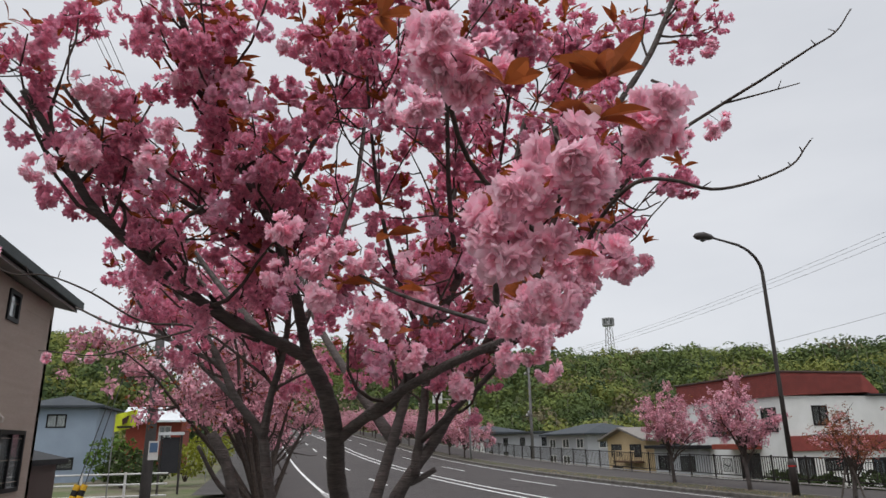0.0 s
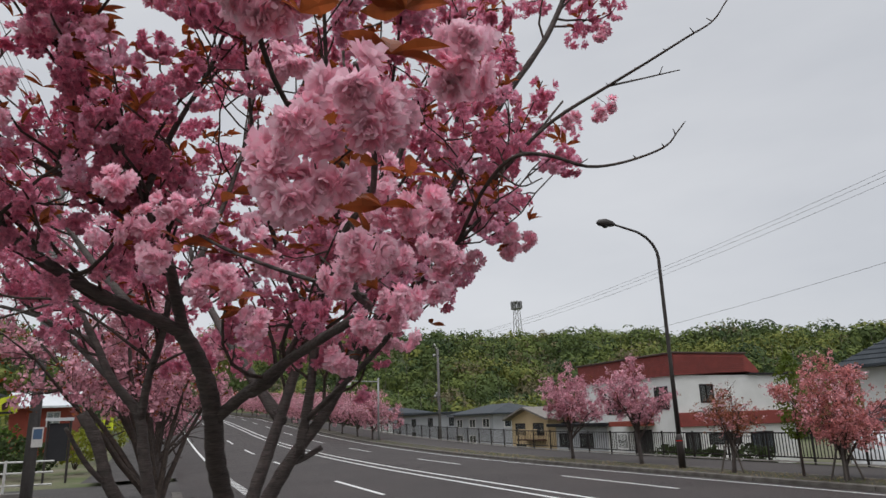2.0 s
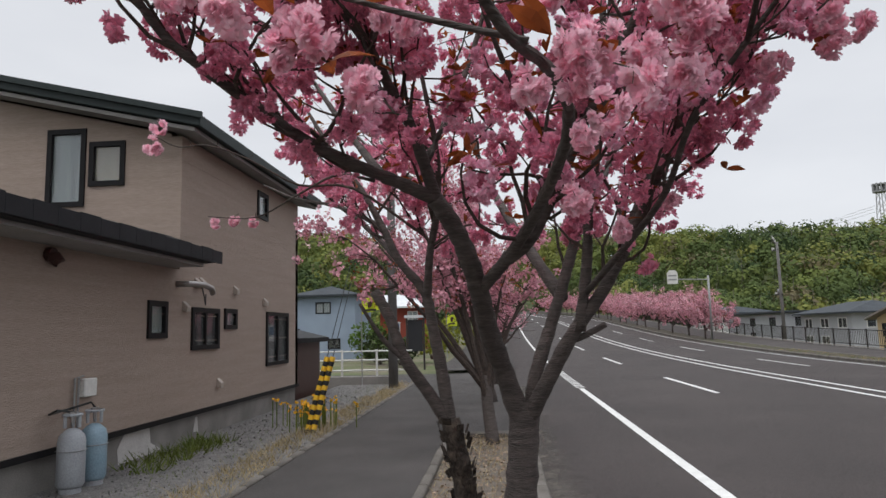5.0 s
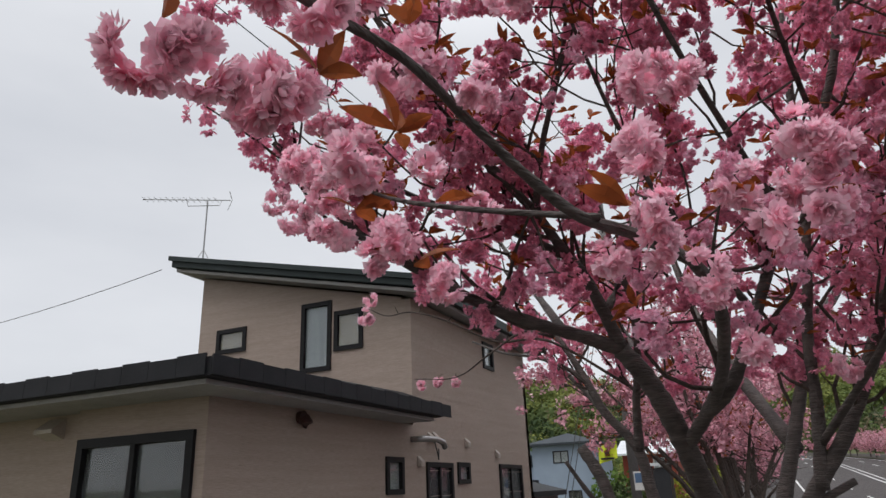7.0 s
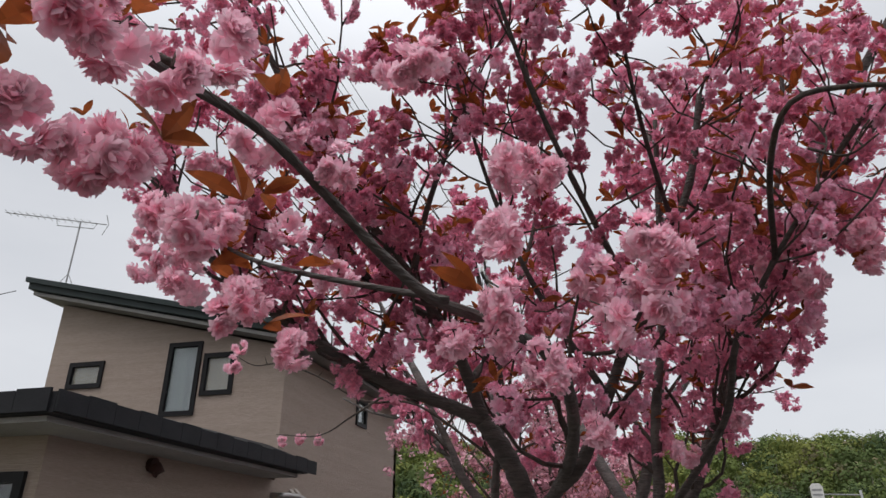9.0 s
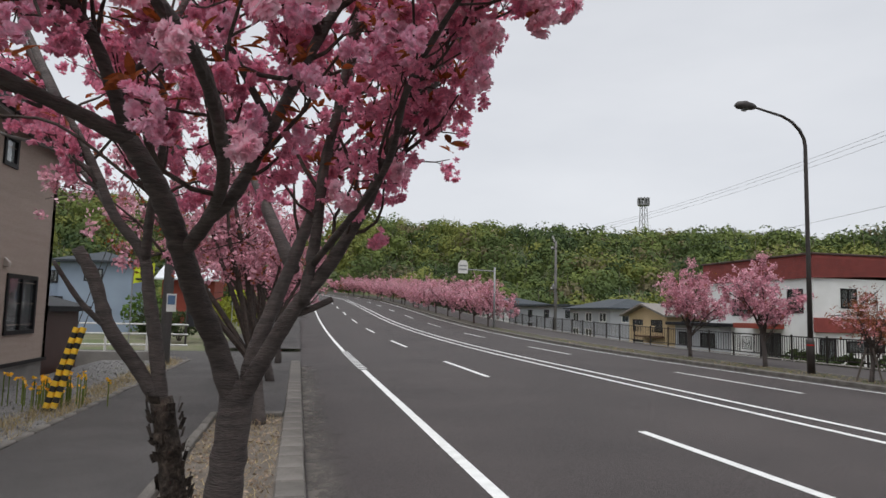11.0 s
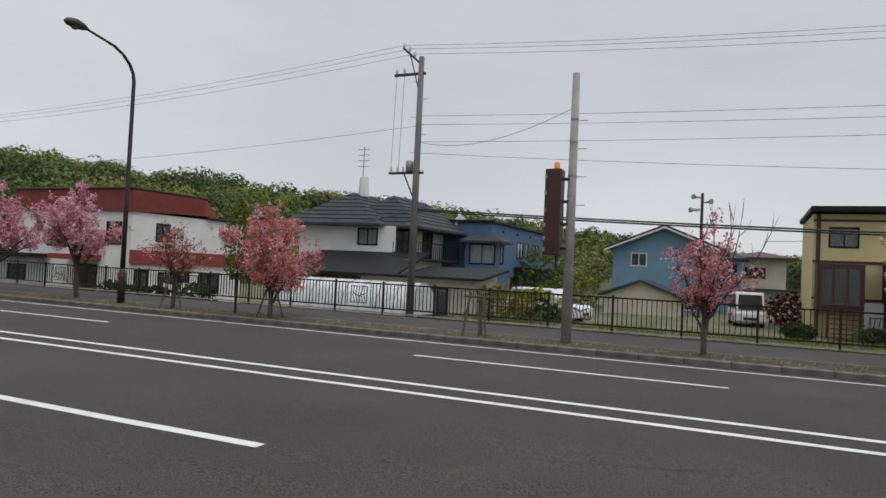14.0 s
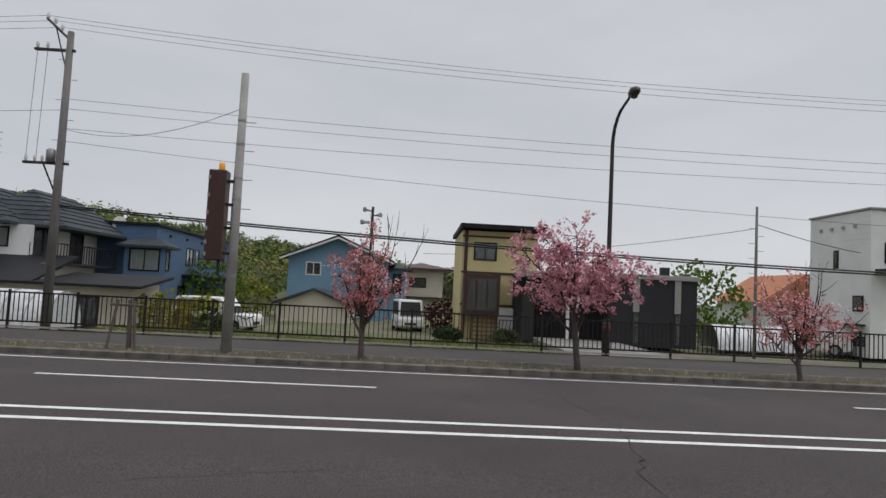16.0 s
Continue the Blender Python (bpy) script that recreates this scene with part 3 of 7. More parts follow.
def hip_roof(parent, x0, x1, y0, y1, z, h, over, material, ridge=0.45, name="roof", courses=0):
    """Hipped roof with a fascia; ridge is the ridge's share of the longer side. courses: raised tile lines."""
    a0, a1, b0, b1 = x0 - over, x1 + over, y0 - over, y1 + over
    lx, ly = a1 - a0, b1 - b0
    cx, cy = (a0 + a1) / 2, (b0 + b1) / 2
    if lx > ly:
        r = [(cx - lx * ridge / 2, cy), (cx + lx * ridge / 2, cy)]
    else:
        r = [(cx, cy - ly * ridge / 2), (cx, cy + ly * ridge / 2)]
    m = Mesh()
    t = 0.14
    base = [(a0, b0), (a1, b0), (a1, b1), (a0, b1)]
    vs = [(*p, z - t) for p in base] + [(*p, z) for p in base] + [(*p, z + h) for p in r]
    fs = [(0, 3, 2, 1), (0, 1, 5, 4), (1, 2, 6, 5), (2, 3, 7, 6), (3, 0, 4, 7)]
    if lx > ly:
        fs += [(4, 5, 9, 8), (6, 7, 8, 9), (5, 6, 9), (7, 4, 8)]
    else:
        fs += [(4, 5, 8), (5, 6, 9, 8), (6, 7, 9), (7, 4, 8, 9)]
    m.add(vs, fs)
    ob = m.build(name, material, parent)
    if courses:
        for k in range(1, courses):
            f = k / courses
            m = Mesh()
            lo = [Vector((*p, z)) for p in base]
            hi = ([Vector((*r[0], z + h)), Vector((*r[1], z + h)), Vector((*r[1], z + h)), Vector((*r[0], z + h))] if lx > ly else
                  [Vector((*r[0], z + h)), Vector((*r[0], z + h)), Vector((*r[1], z + h)), Vector((*r[1], z + h))])
            ring = [p.lerp(q, f) + Vector((0, 0, 0.02)) for p, q in zip(lo, hi)]
            m.tube(ring + [ring[0]], 0.035, 4)
            m.build("tile_course", material, ob)
    return ob


def gable_roof(parent, x0, x1, y0, y1, z, h, over, material, axis="x", name="roof", t=0.14):
    m = Mesh()
    if axis == "x":
        c = (y0 + y1) / 2
        poly = [(y0 - over, z), (c, z + h), (y1 + over, z), (y1 + over, z - t), (c, z + h - t), (y0 - over, z - t)]
        m.prism(poly, "x", x0 - over, x1 + over)
    else:
        c = (x0 + x1) / 2
        poly = [(x0 - over, z), (c, z + h), (x1 + over, z), (x1 + over, z - t), (c, z + h - t), (x0 - over, z - t)]
        m.prism(poly, "y", y0 - over, y1 + over)
    return m.build(name, material, parent)


def slab(parent, name, material, *b, label="", bevel=0.02):
    m = Mesh()
    m.box(*b)
    return m.build(name, material, parent, label, bevel=bevel)


# taupe house by the footpath
def taupe_house():
    h = thing("house", "taupe-sided two-storey house with black roof edges and windows", "house", at=(0, 0, 0))
    X, Y0, Y1, YU = -6.1, 6.0, 17.9, 11.0
    side = [(9.97, 10.55, 1.97, 2.54, 0, CURTAIN), (11.5, 12.65, 1.74, 2.48, 1, INTERIOR_SHADE), (12.95, 13.55, 2.12, 2.5, 0, CURTAIN), (15.4, 17.0, 1.25, 2.5, 1, INTERIOR_SHADE)]
    # lower storey, road side
    holes = [(s[0] - Y0 - 0.2, s[1] - Y0 - 0.2, s[2], s[3]) for s in side]
    m, d, n = wall_run((X, Y0 + 0.2), (X, Y1), 0.6, 3.14, 0.2, holes)
    m.build("wall", SIDING, h)
    for o, s in zip(holes, side):
        window(h, (X, Y0 + 0.2), d, n, *o, TRIM_BLACK, s[4], s[5], 0.07, 0.04)
    # front of the lower storey with its bay
    m, d, n = wall_run((-13.6, Y0), (X, Y0), 0.6, 3.14, 0.2, [])
    m.build("wall", SIDING, h)
    bay = wall_run((-8.25, Y0 - 0.2), (X, Y0 - 0.2), 1.55, 3.14, 0.15, [(0.1, 1.98, 1.85, 2.75)])
    b = bay[0].build("bay", SIDING, h, "projecting siding bay with a wide window")
    window(h, (-8.25, Y0 - 0.2), bay[1], bay[2], 0.1, 1.98, 1.85, 2.75, TRIM_BLACK, 1, INTERIOR_SHADE, 0.09, 0.05)
    m = Mesh()
    m.box(-8.25, -8.1, Y0 - 0.05, Y0, 1.55, 3.14)
    m.box(X - 0.15, X, Y0 - 0.05, Y0, 1.55, 3.14)
    m.box(-8.1, X - 0.15, Y0 - 0.05, Y0, 1.55, 1.65)
    m.build("bay_cheek", SIDING, h)
    m = Mesh()
    m.box(-13.6, X, Y1 - 0.2, Y1, 0.6, 5.2)
    m.box(-13.6, -13.4, Y0 + 0.2, Y1 - 0.2, 0.6, 3.14)
    m.build("wall", SIDING, h)
    # upper storey: road side wall, front wall under the sloping roof
    up = [(14.75, 15.4, 4.72, 5.33, 0, CURTAIN)]
    m, d, n = wall_run((X, YU), (X, Y1), 3.14, 5.55, 0.2, [(s[0] - YU, s[1] - YU, s[2], s[3]) for s in up])
    m.build("wall", SIDING, h)
    for s in up:
        window(h, (X, YU), d, n, s[0] - YU, s[1] - YU, s[2], s[3], TRIM_BLACK, 0, s[5], 0.07, 0.04)
    XL = -11.45
    wins = [(-8.63, -7.93, 4.36, 5.76, CURTAIN), (-7.82, -7.18, 4.72, 5.5, CURTAIN_WARM), (-10.9, -10.12, 5.0, 5.5, CURTAIN_WARM)]
    m, d, n = wall_run((XL, YU), (X - 0.2, YU), 3.14, 5.85, 0.2, [(w[0] - XL, w[1] - XL, w[2], w[3]) for w in wins])
    m.prism([(XL, 5.85), (X - 0.2, 5.85), (X - 0.2, 5.6), (XL, 6.83)], "y", YU, YU + 0.2)
    m.build("wall", SIDING, h)
    for w in wins:
        window(h, (XL, YU), d, n, w[0] - XL, w[1] - XL, w[2], w[3], TRIM_BLACK, 0, w[4], 0.07, 0.04)
    slab(h, "wall", SIDING, XL, XL + 0.2, YU + 0.2, Y1 - 0.2, 3.35, 6.6, bevel=0)
    # upper roof: one slope, high on the far side
    m = Mesh()
    def rz(x):
        return 5.78 + (-5.55 - x) * 0.235
    m.prism([(-12.0, rz(-12.0)), (-5.55, rz(-5.55)), (-5.55, rz(-5.55) - 0.22), (-12.0, rz(-12.0) - 0.22)], "y", YU - 0.5, Y1 + 0.5)
    roof = m.build("roof", ROOF_GREEN, h, "single-slope dark metal roof", bevel=0.015)
    m = Mesh()
    m.prism([(-11.9, rz(-11.9) - 0.24), (-5.68, rz(-5.68) - 0.24), (-5.68, rz(-5.68) - 0.31), (-11.9, rz(-11.9) - 0.31)], "y", YU - 0.42, Y1 + 0.42)
    m.build("soffit", SOFFIT, roof)
    m = Mesh()
    m.prism([(-12.05, rz(-12.05) + 0.03), (-5.5, rz(-5.5) + 0.03), (-5.5, rz(-5.5) - 0.08), (-12.05, rz(-12.05) - 0.08)], "y", YU - 0.56, YU - 0.505)
    m.build("fascia", ROOF_GREEN, roof)
    # lower roof round the single-storey part
    m = Mesh()
    m.add([(-14.2, Y0 - 1.0, 3.2), (-5.35, Y0 - 1.0, 3.2), (-5.35, YU - 0.3, 3.2), (-14.2, YU - 0.3, 3.20),
           (-14.2, Y0 - 1.0, 3.40), (-5.35, Y0 - 1.0, 3.40), (-5.35, YU - 0.3, 3.40), (-14.2, YU - 0.3, 3.40),
           (-14.2, YU - 0.02, 3.75), (-6.3, YU - 0.02, 3.75), (-6.3, YU - 0.02, 3.2), (-14.2, YU - 0.02, 3.20)],
          [(0, 3, 2, 1), (0, 1, 5, 4), (1, 2, 6, 5), (4, 5, 9, 8), (5, 6, 9), (0, 4, 7, 3), (6, 2, 10, 9), (4, 8, 11, 7)])
    low = m.build("roof", ROOF_BLACK, h, "low black metal roof over the ground floor")
    for k in range(22):
        x = -14.2 + k * 0.4
        slab(low, "fascia", ROOF_BLACK, x, x + 0.395, Y0 - 1.03, Y0 - 1.005, 3.21, 3.42 + 0.015 * (k % 2), bevel=0)
    for k in range(15):
        y = Y0 - 1.0 + k * 0.4
        slab(low, "fascia", ROOF_BLACK, -5.345, -5.32, y, y + 0.395, 3.21, 3.42 + 0.015 * (k % 2), bevel=0)
    slab(h, "soffit", SOFFIT, -14.0, -5.5, Y0 - 0.9, YU - 0.35, 3.14, 3.195, bevel=0)
    # siding joints: thin shadow lines proud of the wall
    m = Mesh()
    for k in range(6):
        z = 0.98 + 0.455 * k
        m.box(X - 0.004, X + 0.004, Y0 + 0.2, Y1, z, z + 0.008)
    for k in range(4):
        z = 3.75 + 0.455 * k
        m.box(X - 0.004, X + 0.004, YU, Y1, z, z + 0.008)
    m.build("siding_joint", SIDING, h)
    # black drip trim and foundation
    m = Mesh()
    m.box(-13.65, X + 0.04, Y0 - 0.04, Y0 - 0.005, 0.56, 0.64)
    m.box(X + 0.005, X + 0.04, Y0, Y1 + 0.02, 0.56, 0.64)
    m.build("drip_trim", TRIM_BLACK, h)
    m = Mesh()
    m.box(-13.55, X - 0.05, Y0 + 0.05, Y0 + 0.25, -0.2, 0.575)
    m.box(X - 0.25, X - 0.05, Y0 + 0.25, Y1 - 0.05, -0.2, 0.575)
    m.build("foundation", FOUNDATION, h, "stained grey concrete foundation")
    m = Mesh()
    m.prism([(9.35, 0.1), (10.6, 0.14), (10.25, 0.3), (10.2, 0.57), (9.5, 0.57), (9.3, 0.35)], "x", X - 0.046, X - 0.04)
    MORTAR = mat("new_mortar", (0.52, 0.50, 0.48), 0.9, scale=6)
    m.build("pale_patch", MORTAR, h, "pale mortar repair on the foundation")
    m = Mesh()
    m.prism([(11.75, 0.25), (11.95, 0.22), (11.9, 0.5), (11.82, 0.5)], "x", X - 0.046, X - 0.04)
    m.build("pale_patch", MORTAR, h)
    # lamp, vents, meter
    m = Mesh()
    m.tube([(X, 7.55, 3.02), (X + 0.08, 7.55, 3.02)], 0.09, 10)
    m.tube([(X + 0.08, 7.55, 3.0), (X + 0.13, 7.55, 2.93), (X + 0.1, 7.55, 2.87)], [0.085, 0.09, 0.03], 10)
    m.build("wall_lamp", BROWN_BOX, h, "small round dark wall lamp")
    m = Mesh()
    m.tube([(X, 10.9, 2.88), (X + 0.25, 11.0, 2.88), (X + 0.32, 11.3, 2.88), (X + 0.32, 11.6, 2.84), (X + 0.32, 11.68, 2.74)], 0.055, 8)
    m.build("flue_pipe", CHROME, h, "steel flue pipe with an elbow", smooth=True)
    for y, z in ((11.2, 2.5), (11.65, 2.95), (11.85, 2.97), (13.45, 2.92), (15.25, 2.74), (12.7, 1.05)):
        m = Mesh()
        m.prism([(X, z - 0.09), (X + 0.09, z - 0.09), (X + 0.1, z), (X, z + 0.1)], "y", y - 0.07, y + 0.07)
        m.build("wall_vent", PLASTIC_BEIGE, h, bevel=0.008)
    m = Mesh()
    m.tube([(X + 0.1, 11.65, 2.95), (X + 0.14, 11.7, 2.7), (X + 0.1, 11.85, 2.55), (X + 0.06, 11.95, 2.75)], 0.012, 5)
    m.build("hose", BLACK, h)
    # meter box and pipes
    m = Mesh()
    m.box(X, X + 0.09, 8.28, 8.55, 1.2, 1.44)
    m.build("meter_box", PLASTIC_WHITE, h, "small white gas meter box", bevel=0.012)
    for y in (8.12, 8.2):
        m = Mesh()
        m.tube([(X + 0.05, y, 0.5), (X + 0.05, y, 1.46), (X + 0.05, 8.3, 1.48)], 0.014, 6)
        m.build("gas_pipe", STEEL_GREY, h)
    m = Mesh()
    m.box(-8.75, -8.45, Y0 - 0.3, Y0 - 0.05, 1.55, 1.95)
    m.build("outdoor_unit", PLASTIC_WHITE, h, "small white wall-hung unit", bevel=0.02)
    m = Mesh()
    m.box(-8.7, -8.55, Y0 - 0.306, Y0 - 0.30, 1.66, 1.88)
    m.build("grille", BLACK, h)
    m = Mesh()
    m.prism([(Y0 - 0.2, 2.95), (Y0, 3.1), (Y0, 2.82), (Y0 - 0.2, 2.9)], "x", -9.1, -8.75)
    m.build("vent_hood", PLASTIC_BEIGE, h, "taupe angular vent hood")
    # television antenna on the high roof edge
    a = thing("antenna", "thin metal television antenna on a mast above the roof", "antenna")
    bx, by, bz = -11.75, 11.2, 7.22
    m = Mesh()
    m.tube([(bx, by, bz - 0.1), (bx, by, bz + 1.75)], 0.018, 6)
    for dx, dy in ((0.35, 0), (-0.35, 0), (0, 0.4)):
        m.tube([(bx + dx, by + dy, rz(bx + dx) - 0.02), (bx, by, bz + 0.45)], 0.006, 4)
    m.build("mast", STEEL_GREY, a)
    m = Mesh()
    m.tube([(bx - 1.55, by - 0.6, bz + 1.88), (bx + 0.55, by + 0.2, bz + 1.7)], 0.012, 5)
    m.tube([(bx - 0.5, by - 0.2, bz + 1.8), (bx - 0.45, by - 0.18, bz + 1.62), (bx + 0.3, by + 0.1, bz + 1.58), (bx + 0.35, by + 0.12, bz + 1.72)], 0.01, 5)
    m.build("boom", STEEL_GREY, a)
    for k in range(13):
        f = k / 12
        p = Vector((bx - 1.5 + 1.7 * f, by - 0.58 + 0.65 * f, bz + 1.88 - 0.145 * f))
        m = Mesh()
        m.tube([p + Vector((0.05, -0.15, 0)), p + Vector((-0.05, 0.15, 0))], 0.005, 4)
        m.tube([p, p + Vector((0, 0, 0.05))], 0.005, 4)
        m.build("element", STEEL_GREY, a)
    m = Mesh()
    m.tube([(bx + 0.5, by + 0.2, bz + 1.95), (bx + 0.58, by + 0.22, bz + 1.7), (bx + 0.48, by + 0.2, bz + 1.45)], 0.01, 4)
    m.build("reflector", STEEL_GREY, a)


taupe_house()


def gas_cylinder(x, y, body, label):
    g = thing("gas_cylinder", label, "gas cylinder", "gas cylinders by the wall", (x, y, 0.13))
    m = Mesh()
    m.tube([(0, 0, 0.06), (0, 0, 0.1), (0, 0, 0.60), (0, 0, 0.68), (0, 0, 0.74), (0, 0, 0.76)], [0.13, 0.158, 0.158, 0.14, 0.08, 0.04], 20)
    m.build("body", body, g, smooth=True)
    m = Mesh()
    m.tube([(0, 0, 0.0), (0, 0, 0.08)], 0.125, 20)
    m.build("foot_ring", GAS_GREY, g)
    m = Mesh()
    for k in range(3):
        a = 2.1 * k
        m.tube([(0.09 * math.cos(a), 0.09 * math.sin(a), 0.77), (0.09 * math.cos(a), 0.09 * math.sin(a), 0.92)], 0.02, 6)
    m.tube([(0.1 * math.cos(k * 0.628), 0.1 * math.sin(k * 0.628), 0.92) for k in range(11)], 0.018, 6)
    m.build("collar", GAS_GREY, g)
    m = Mesh()
    m.tube([(0, 0, 0.82), (0, 0, 0.93)], 0.022, 8)
    m.tube([(0, 0, 0.93), (0, 0, 0.96)], 0.05, 10)
    m.build("valve", CHROME, g)
    m = Mesh()
    m.tube([(0.17 * math.cos(k * 0.628), 0.17 * math.sin(k * 0.628), 0.5) for k in range(11)], 0.006, 5)
    m.build("chain", STEEL_GREY, g)
    return g


gas_cylinder(-5.75, 7.65, GAS_GREY, "grey steel gas cylinder standing by the taupe wall")
gas_cylinder(-5.75, 8.1, GAS_BLUE, "pale blue-grey gas cylinder standing by the taupe wall")
gh = tagged(new("gas_hose", None), "black rubber gas hose linking the cylinders to the wall", "hose")
m = Mesh()
m.tube([(-5.75, 7.65, 1.08), (-5.85, 7.5, 1.12), (-6.02, 7.6, 1.06), (-6.05, 8.0, 1.08), (-5.9, 8.25, 1.14), (-5.75, 8.1, 1.09)], 0.014, 6)
m.build("hose", BLACK, gh)

# ---- far side houses ----
h = thing("house", "white house with red brick-tiled parapet and porch", "house")
GZ = -1.1
block(h, 27, 36, 31.2, 41, GZ, 4.3, WHITE_WALL, front=[(32.0, 33.2, 2.4, 3.7), (33.8, 35.4, -0.3, 1.2), (36.5, 38.2, 2.2, 3.2)],
      side=[(27.3, 28.3, -0.4, 1.0), (28.7, 29.7, 2.7, 3.75), (29.0, 31.4, 0.3, 0.9), (32.2, 34.0, -0.4, 0.9)])
m = Mesh(); m.prism([(26.85, 4.3), (32.4, 4.5), (33.4, 4.35), (33.4, 4.55), (32.3, 5.62), (26.85, 5.55)], "y", 31.05, 41.1)
m.build("parapet", RED_BRICK, h, "red brick-tiled parapet band")
slab(h, "parapet_cap", BROWN_BOX, 26.75, 32.5, 30.98, 41.2, 5.55, 5.66)
m = Mesh()
for k in range(9):
    m.box(26.84, 26.85, 31.05, 41.1, 4.38 + 0.125 * k, 4.39 + 0.125 * k)
    m.box(26.85, 32.3, 31.035, 31.05, 4.45 + 0.11 * k, 4.46 + 0.11 * k)
m.build("brick_joint", BROWN_BOX, h)
slab(h, "wall_band", RED_BRICK, 26.9, 36.1, 31.04, 31.19, 1.35, 2.15, label="red brick-tiled band between the storeys")
slab(h, "porch_roof", RED_WALL, 25.6, 27.0, 33.5, 36.2, 1.45, 1.75)
slab(h, "chimney", RED_BRICK, 33.5, 34.2, 36, 36.7, 4.3, 6.0)
slab(h, "roof", ROOF_BLACK, 32.5, 36.3, 31.0, 41.2, 4.3, 4.42)

h = thing("house", "white two-storey house with dark tiled hip roofs and a balcony", "house")
block(h, 33, 39.6, 17.8, 24.2, GZ, 4.15, WHITE_WALL, front=[(18.85, 20.15, 3.05, 4.0, 1, CURTAIN)], side=[(33.25, 34.9, 2.45, 4.05, 1, INTERIOR_SHADE), (36.6, 38.0, 2.45, 4.05)])
hip_roof(h, 33, 39.6, 19.2, 24.4, 4.25, 2.05, 0.75, ROOF_SLATE, 0.35, courses=8)
hip_roof(h, 33.8, 41.0, 16.9, 21.5, 4.2, 1.95, 0.6, ROOF_SLATE, 0.5, courses=8)
bal = slab(h, "balcony", BLACK_WALL, 32.9, 39.6, 16.6, 17.78, 2.28, 2.42)
for k in range(24):
    x = 32.95 + k * 0.285
    slab(bal, "baluster", FENCE_BLACK, x, x + 0.03, 16.62, 16.65, 2.42, 3.3, bevel=0)
slab(bal, "top_rail", FENCE_BLACK, 32.9, 39.6, 16.6, 16.67, 3.3, 3.36, bevel=0)
for k in range(5):
    y = 16.65 + k * 0.28
    slab(bal, "baluster", FENCE_BLACK, 32.92, 32.95, y, y + 0.03, 2.42, 3.3, bevel=0)
# low annex with slate roof
block(h, 30, 33, 11.6, 22.0, GZ, 1.55, CREAM_WALL, front=[(13.0, 14.6, -0.55, 0.95, 2, INTERIOR_SHADE), (18.2, 20.4, 0.5, 1.1, 1, CURTAIN)])
m = Mesh()
m.prism([(29.3, 1.5), (33.2, 2.75), (33.2, 2.6), (29.3, 1.38)], "y", 15.6, 22.6)
m.prism([(29.3, 1.5), (33.2, 2.0), (33.2, 1.86), (29.3, 1.38)], "y", 11.0, 15.6)
m.build("annex_roof", ROOF_BLACK, h, "low dark tiled lean-to roof")
slab(h, "window_hood", ROOF_BLACK, 29.35, 30, 18.0, 20.6, 1.12, 1.25)
m = Mesh()
m.tube([(35.6, 21.5, 6.1), (35.6, 21.5, 7.3)], [0.35, 0.28], 8)
m.build("chimney", WHITE_WALL, h)
m = Mesh()
m.tube([(35.6, 21.6, 7.3), (35.6, 21.6, 9.2)], 0.03, 5)
for k in range(4):
    m.tube([(35.6, 21.2, 8.0 + 0.35 * k), (35.6, 22.0, 8.0 + 0.35 * k)], 0.02, 4)
m.build("mast", STEEL_GREY, h)
dish = thing("satellite_dish", "small pale satellite dish on a roof bracket", "dish")
m = Mesh()
m.tube([(40.3, 17.0, 5.0), (40.22, 16.92, 5.0), (40.15, 16.85, 5.0)], [0.15, 0.38, 0.42], 16)
m.build("reflector", PLASTIC_WHITE, dish)
m = Mesh()
m.tube([(40.35, 17.05, 4.3), (40.35, 17.05, 5.0)], 0.03, 6)
m.build("bracket", STEEL_GREY, dish)

h = thing("house", "slate-blue flat-roofed two-storey house with a bay window", "house")
block(h, 40, 56, 14.6, 20, GZ, 4.95, BLUE_WALL, front=[(15.0, 16.3, -0.4, 1.2)],
      side=[(45.2, 46.6, 2.85, 4.0, 1, CURTAIN), (47.0, 47.8, 2.9, 4.0, 0, CURTAIN), (48.8, 50.6, 2.8, 4.0), (52.0, 53.8, 2.7, 4.0, 1, CURTAIN), (44.0, 45.4, 0.2, 1.5), (47.5, 50.0, -0.6, 1.5), (51.0, 53.0, -0.6, 1.5)])
slab(h, "parapet_cap", ROOF_BLACK, 39.85, 56.1, 14.45, 20.1, 4.95, 5.12)
block(h, 39.1, 40.0, 13.7, 16.0, 1.6, 3.75, BLUE_WALL, front=[(14.0, 15.7, 2.3, 3.55, 1, CURTAIN)], side=[(39.2, 39.8, 2.35, 3.5, 0, CURTAIN)], th=0.1)
hip_roof(h, 39.1, 40.6, 13.7, 16.2, 3.75, 0.45, 0.25, ROOF_SLATE, 0.4, "bay_roof")
slab(h, "canopy", ROOF_BLACK, 44.6, 55.5, 13.5, 14.6, 2.05, 2.25)
for k in range(5):
    slab(h, "vent", BLACK, 42 + 3 * k, 42.2 + 3 * k, 14.5, 14.6, 4.45, 4.6, bevel=0)

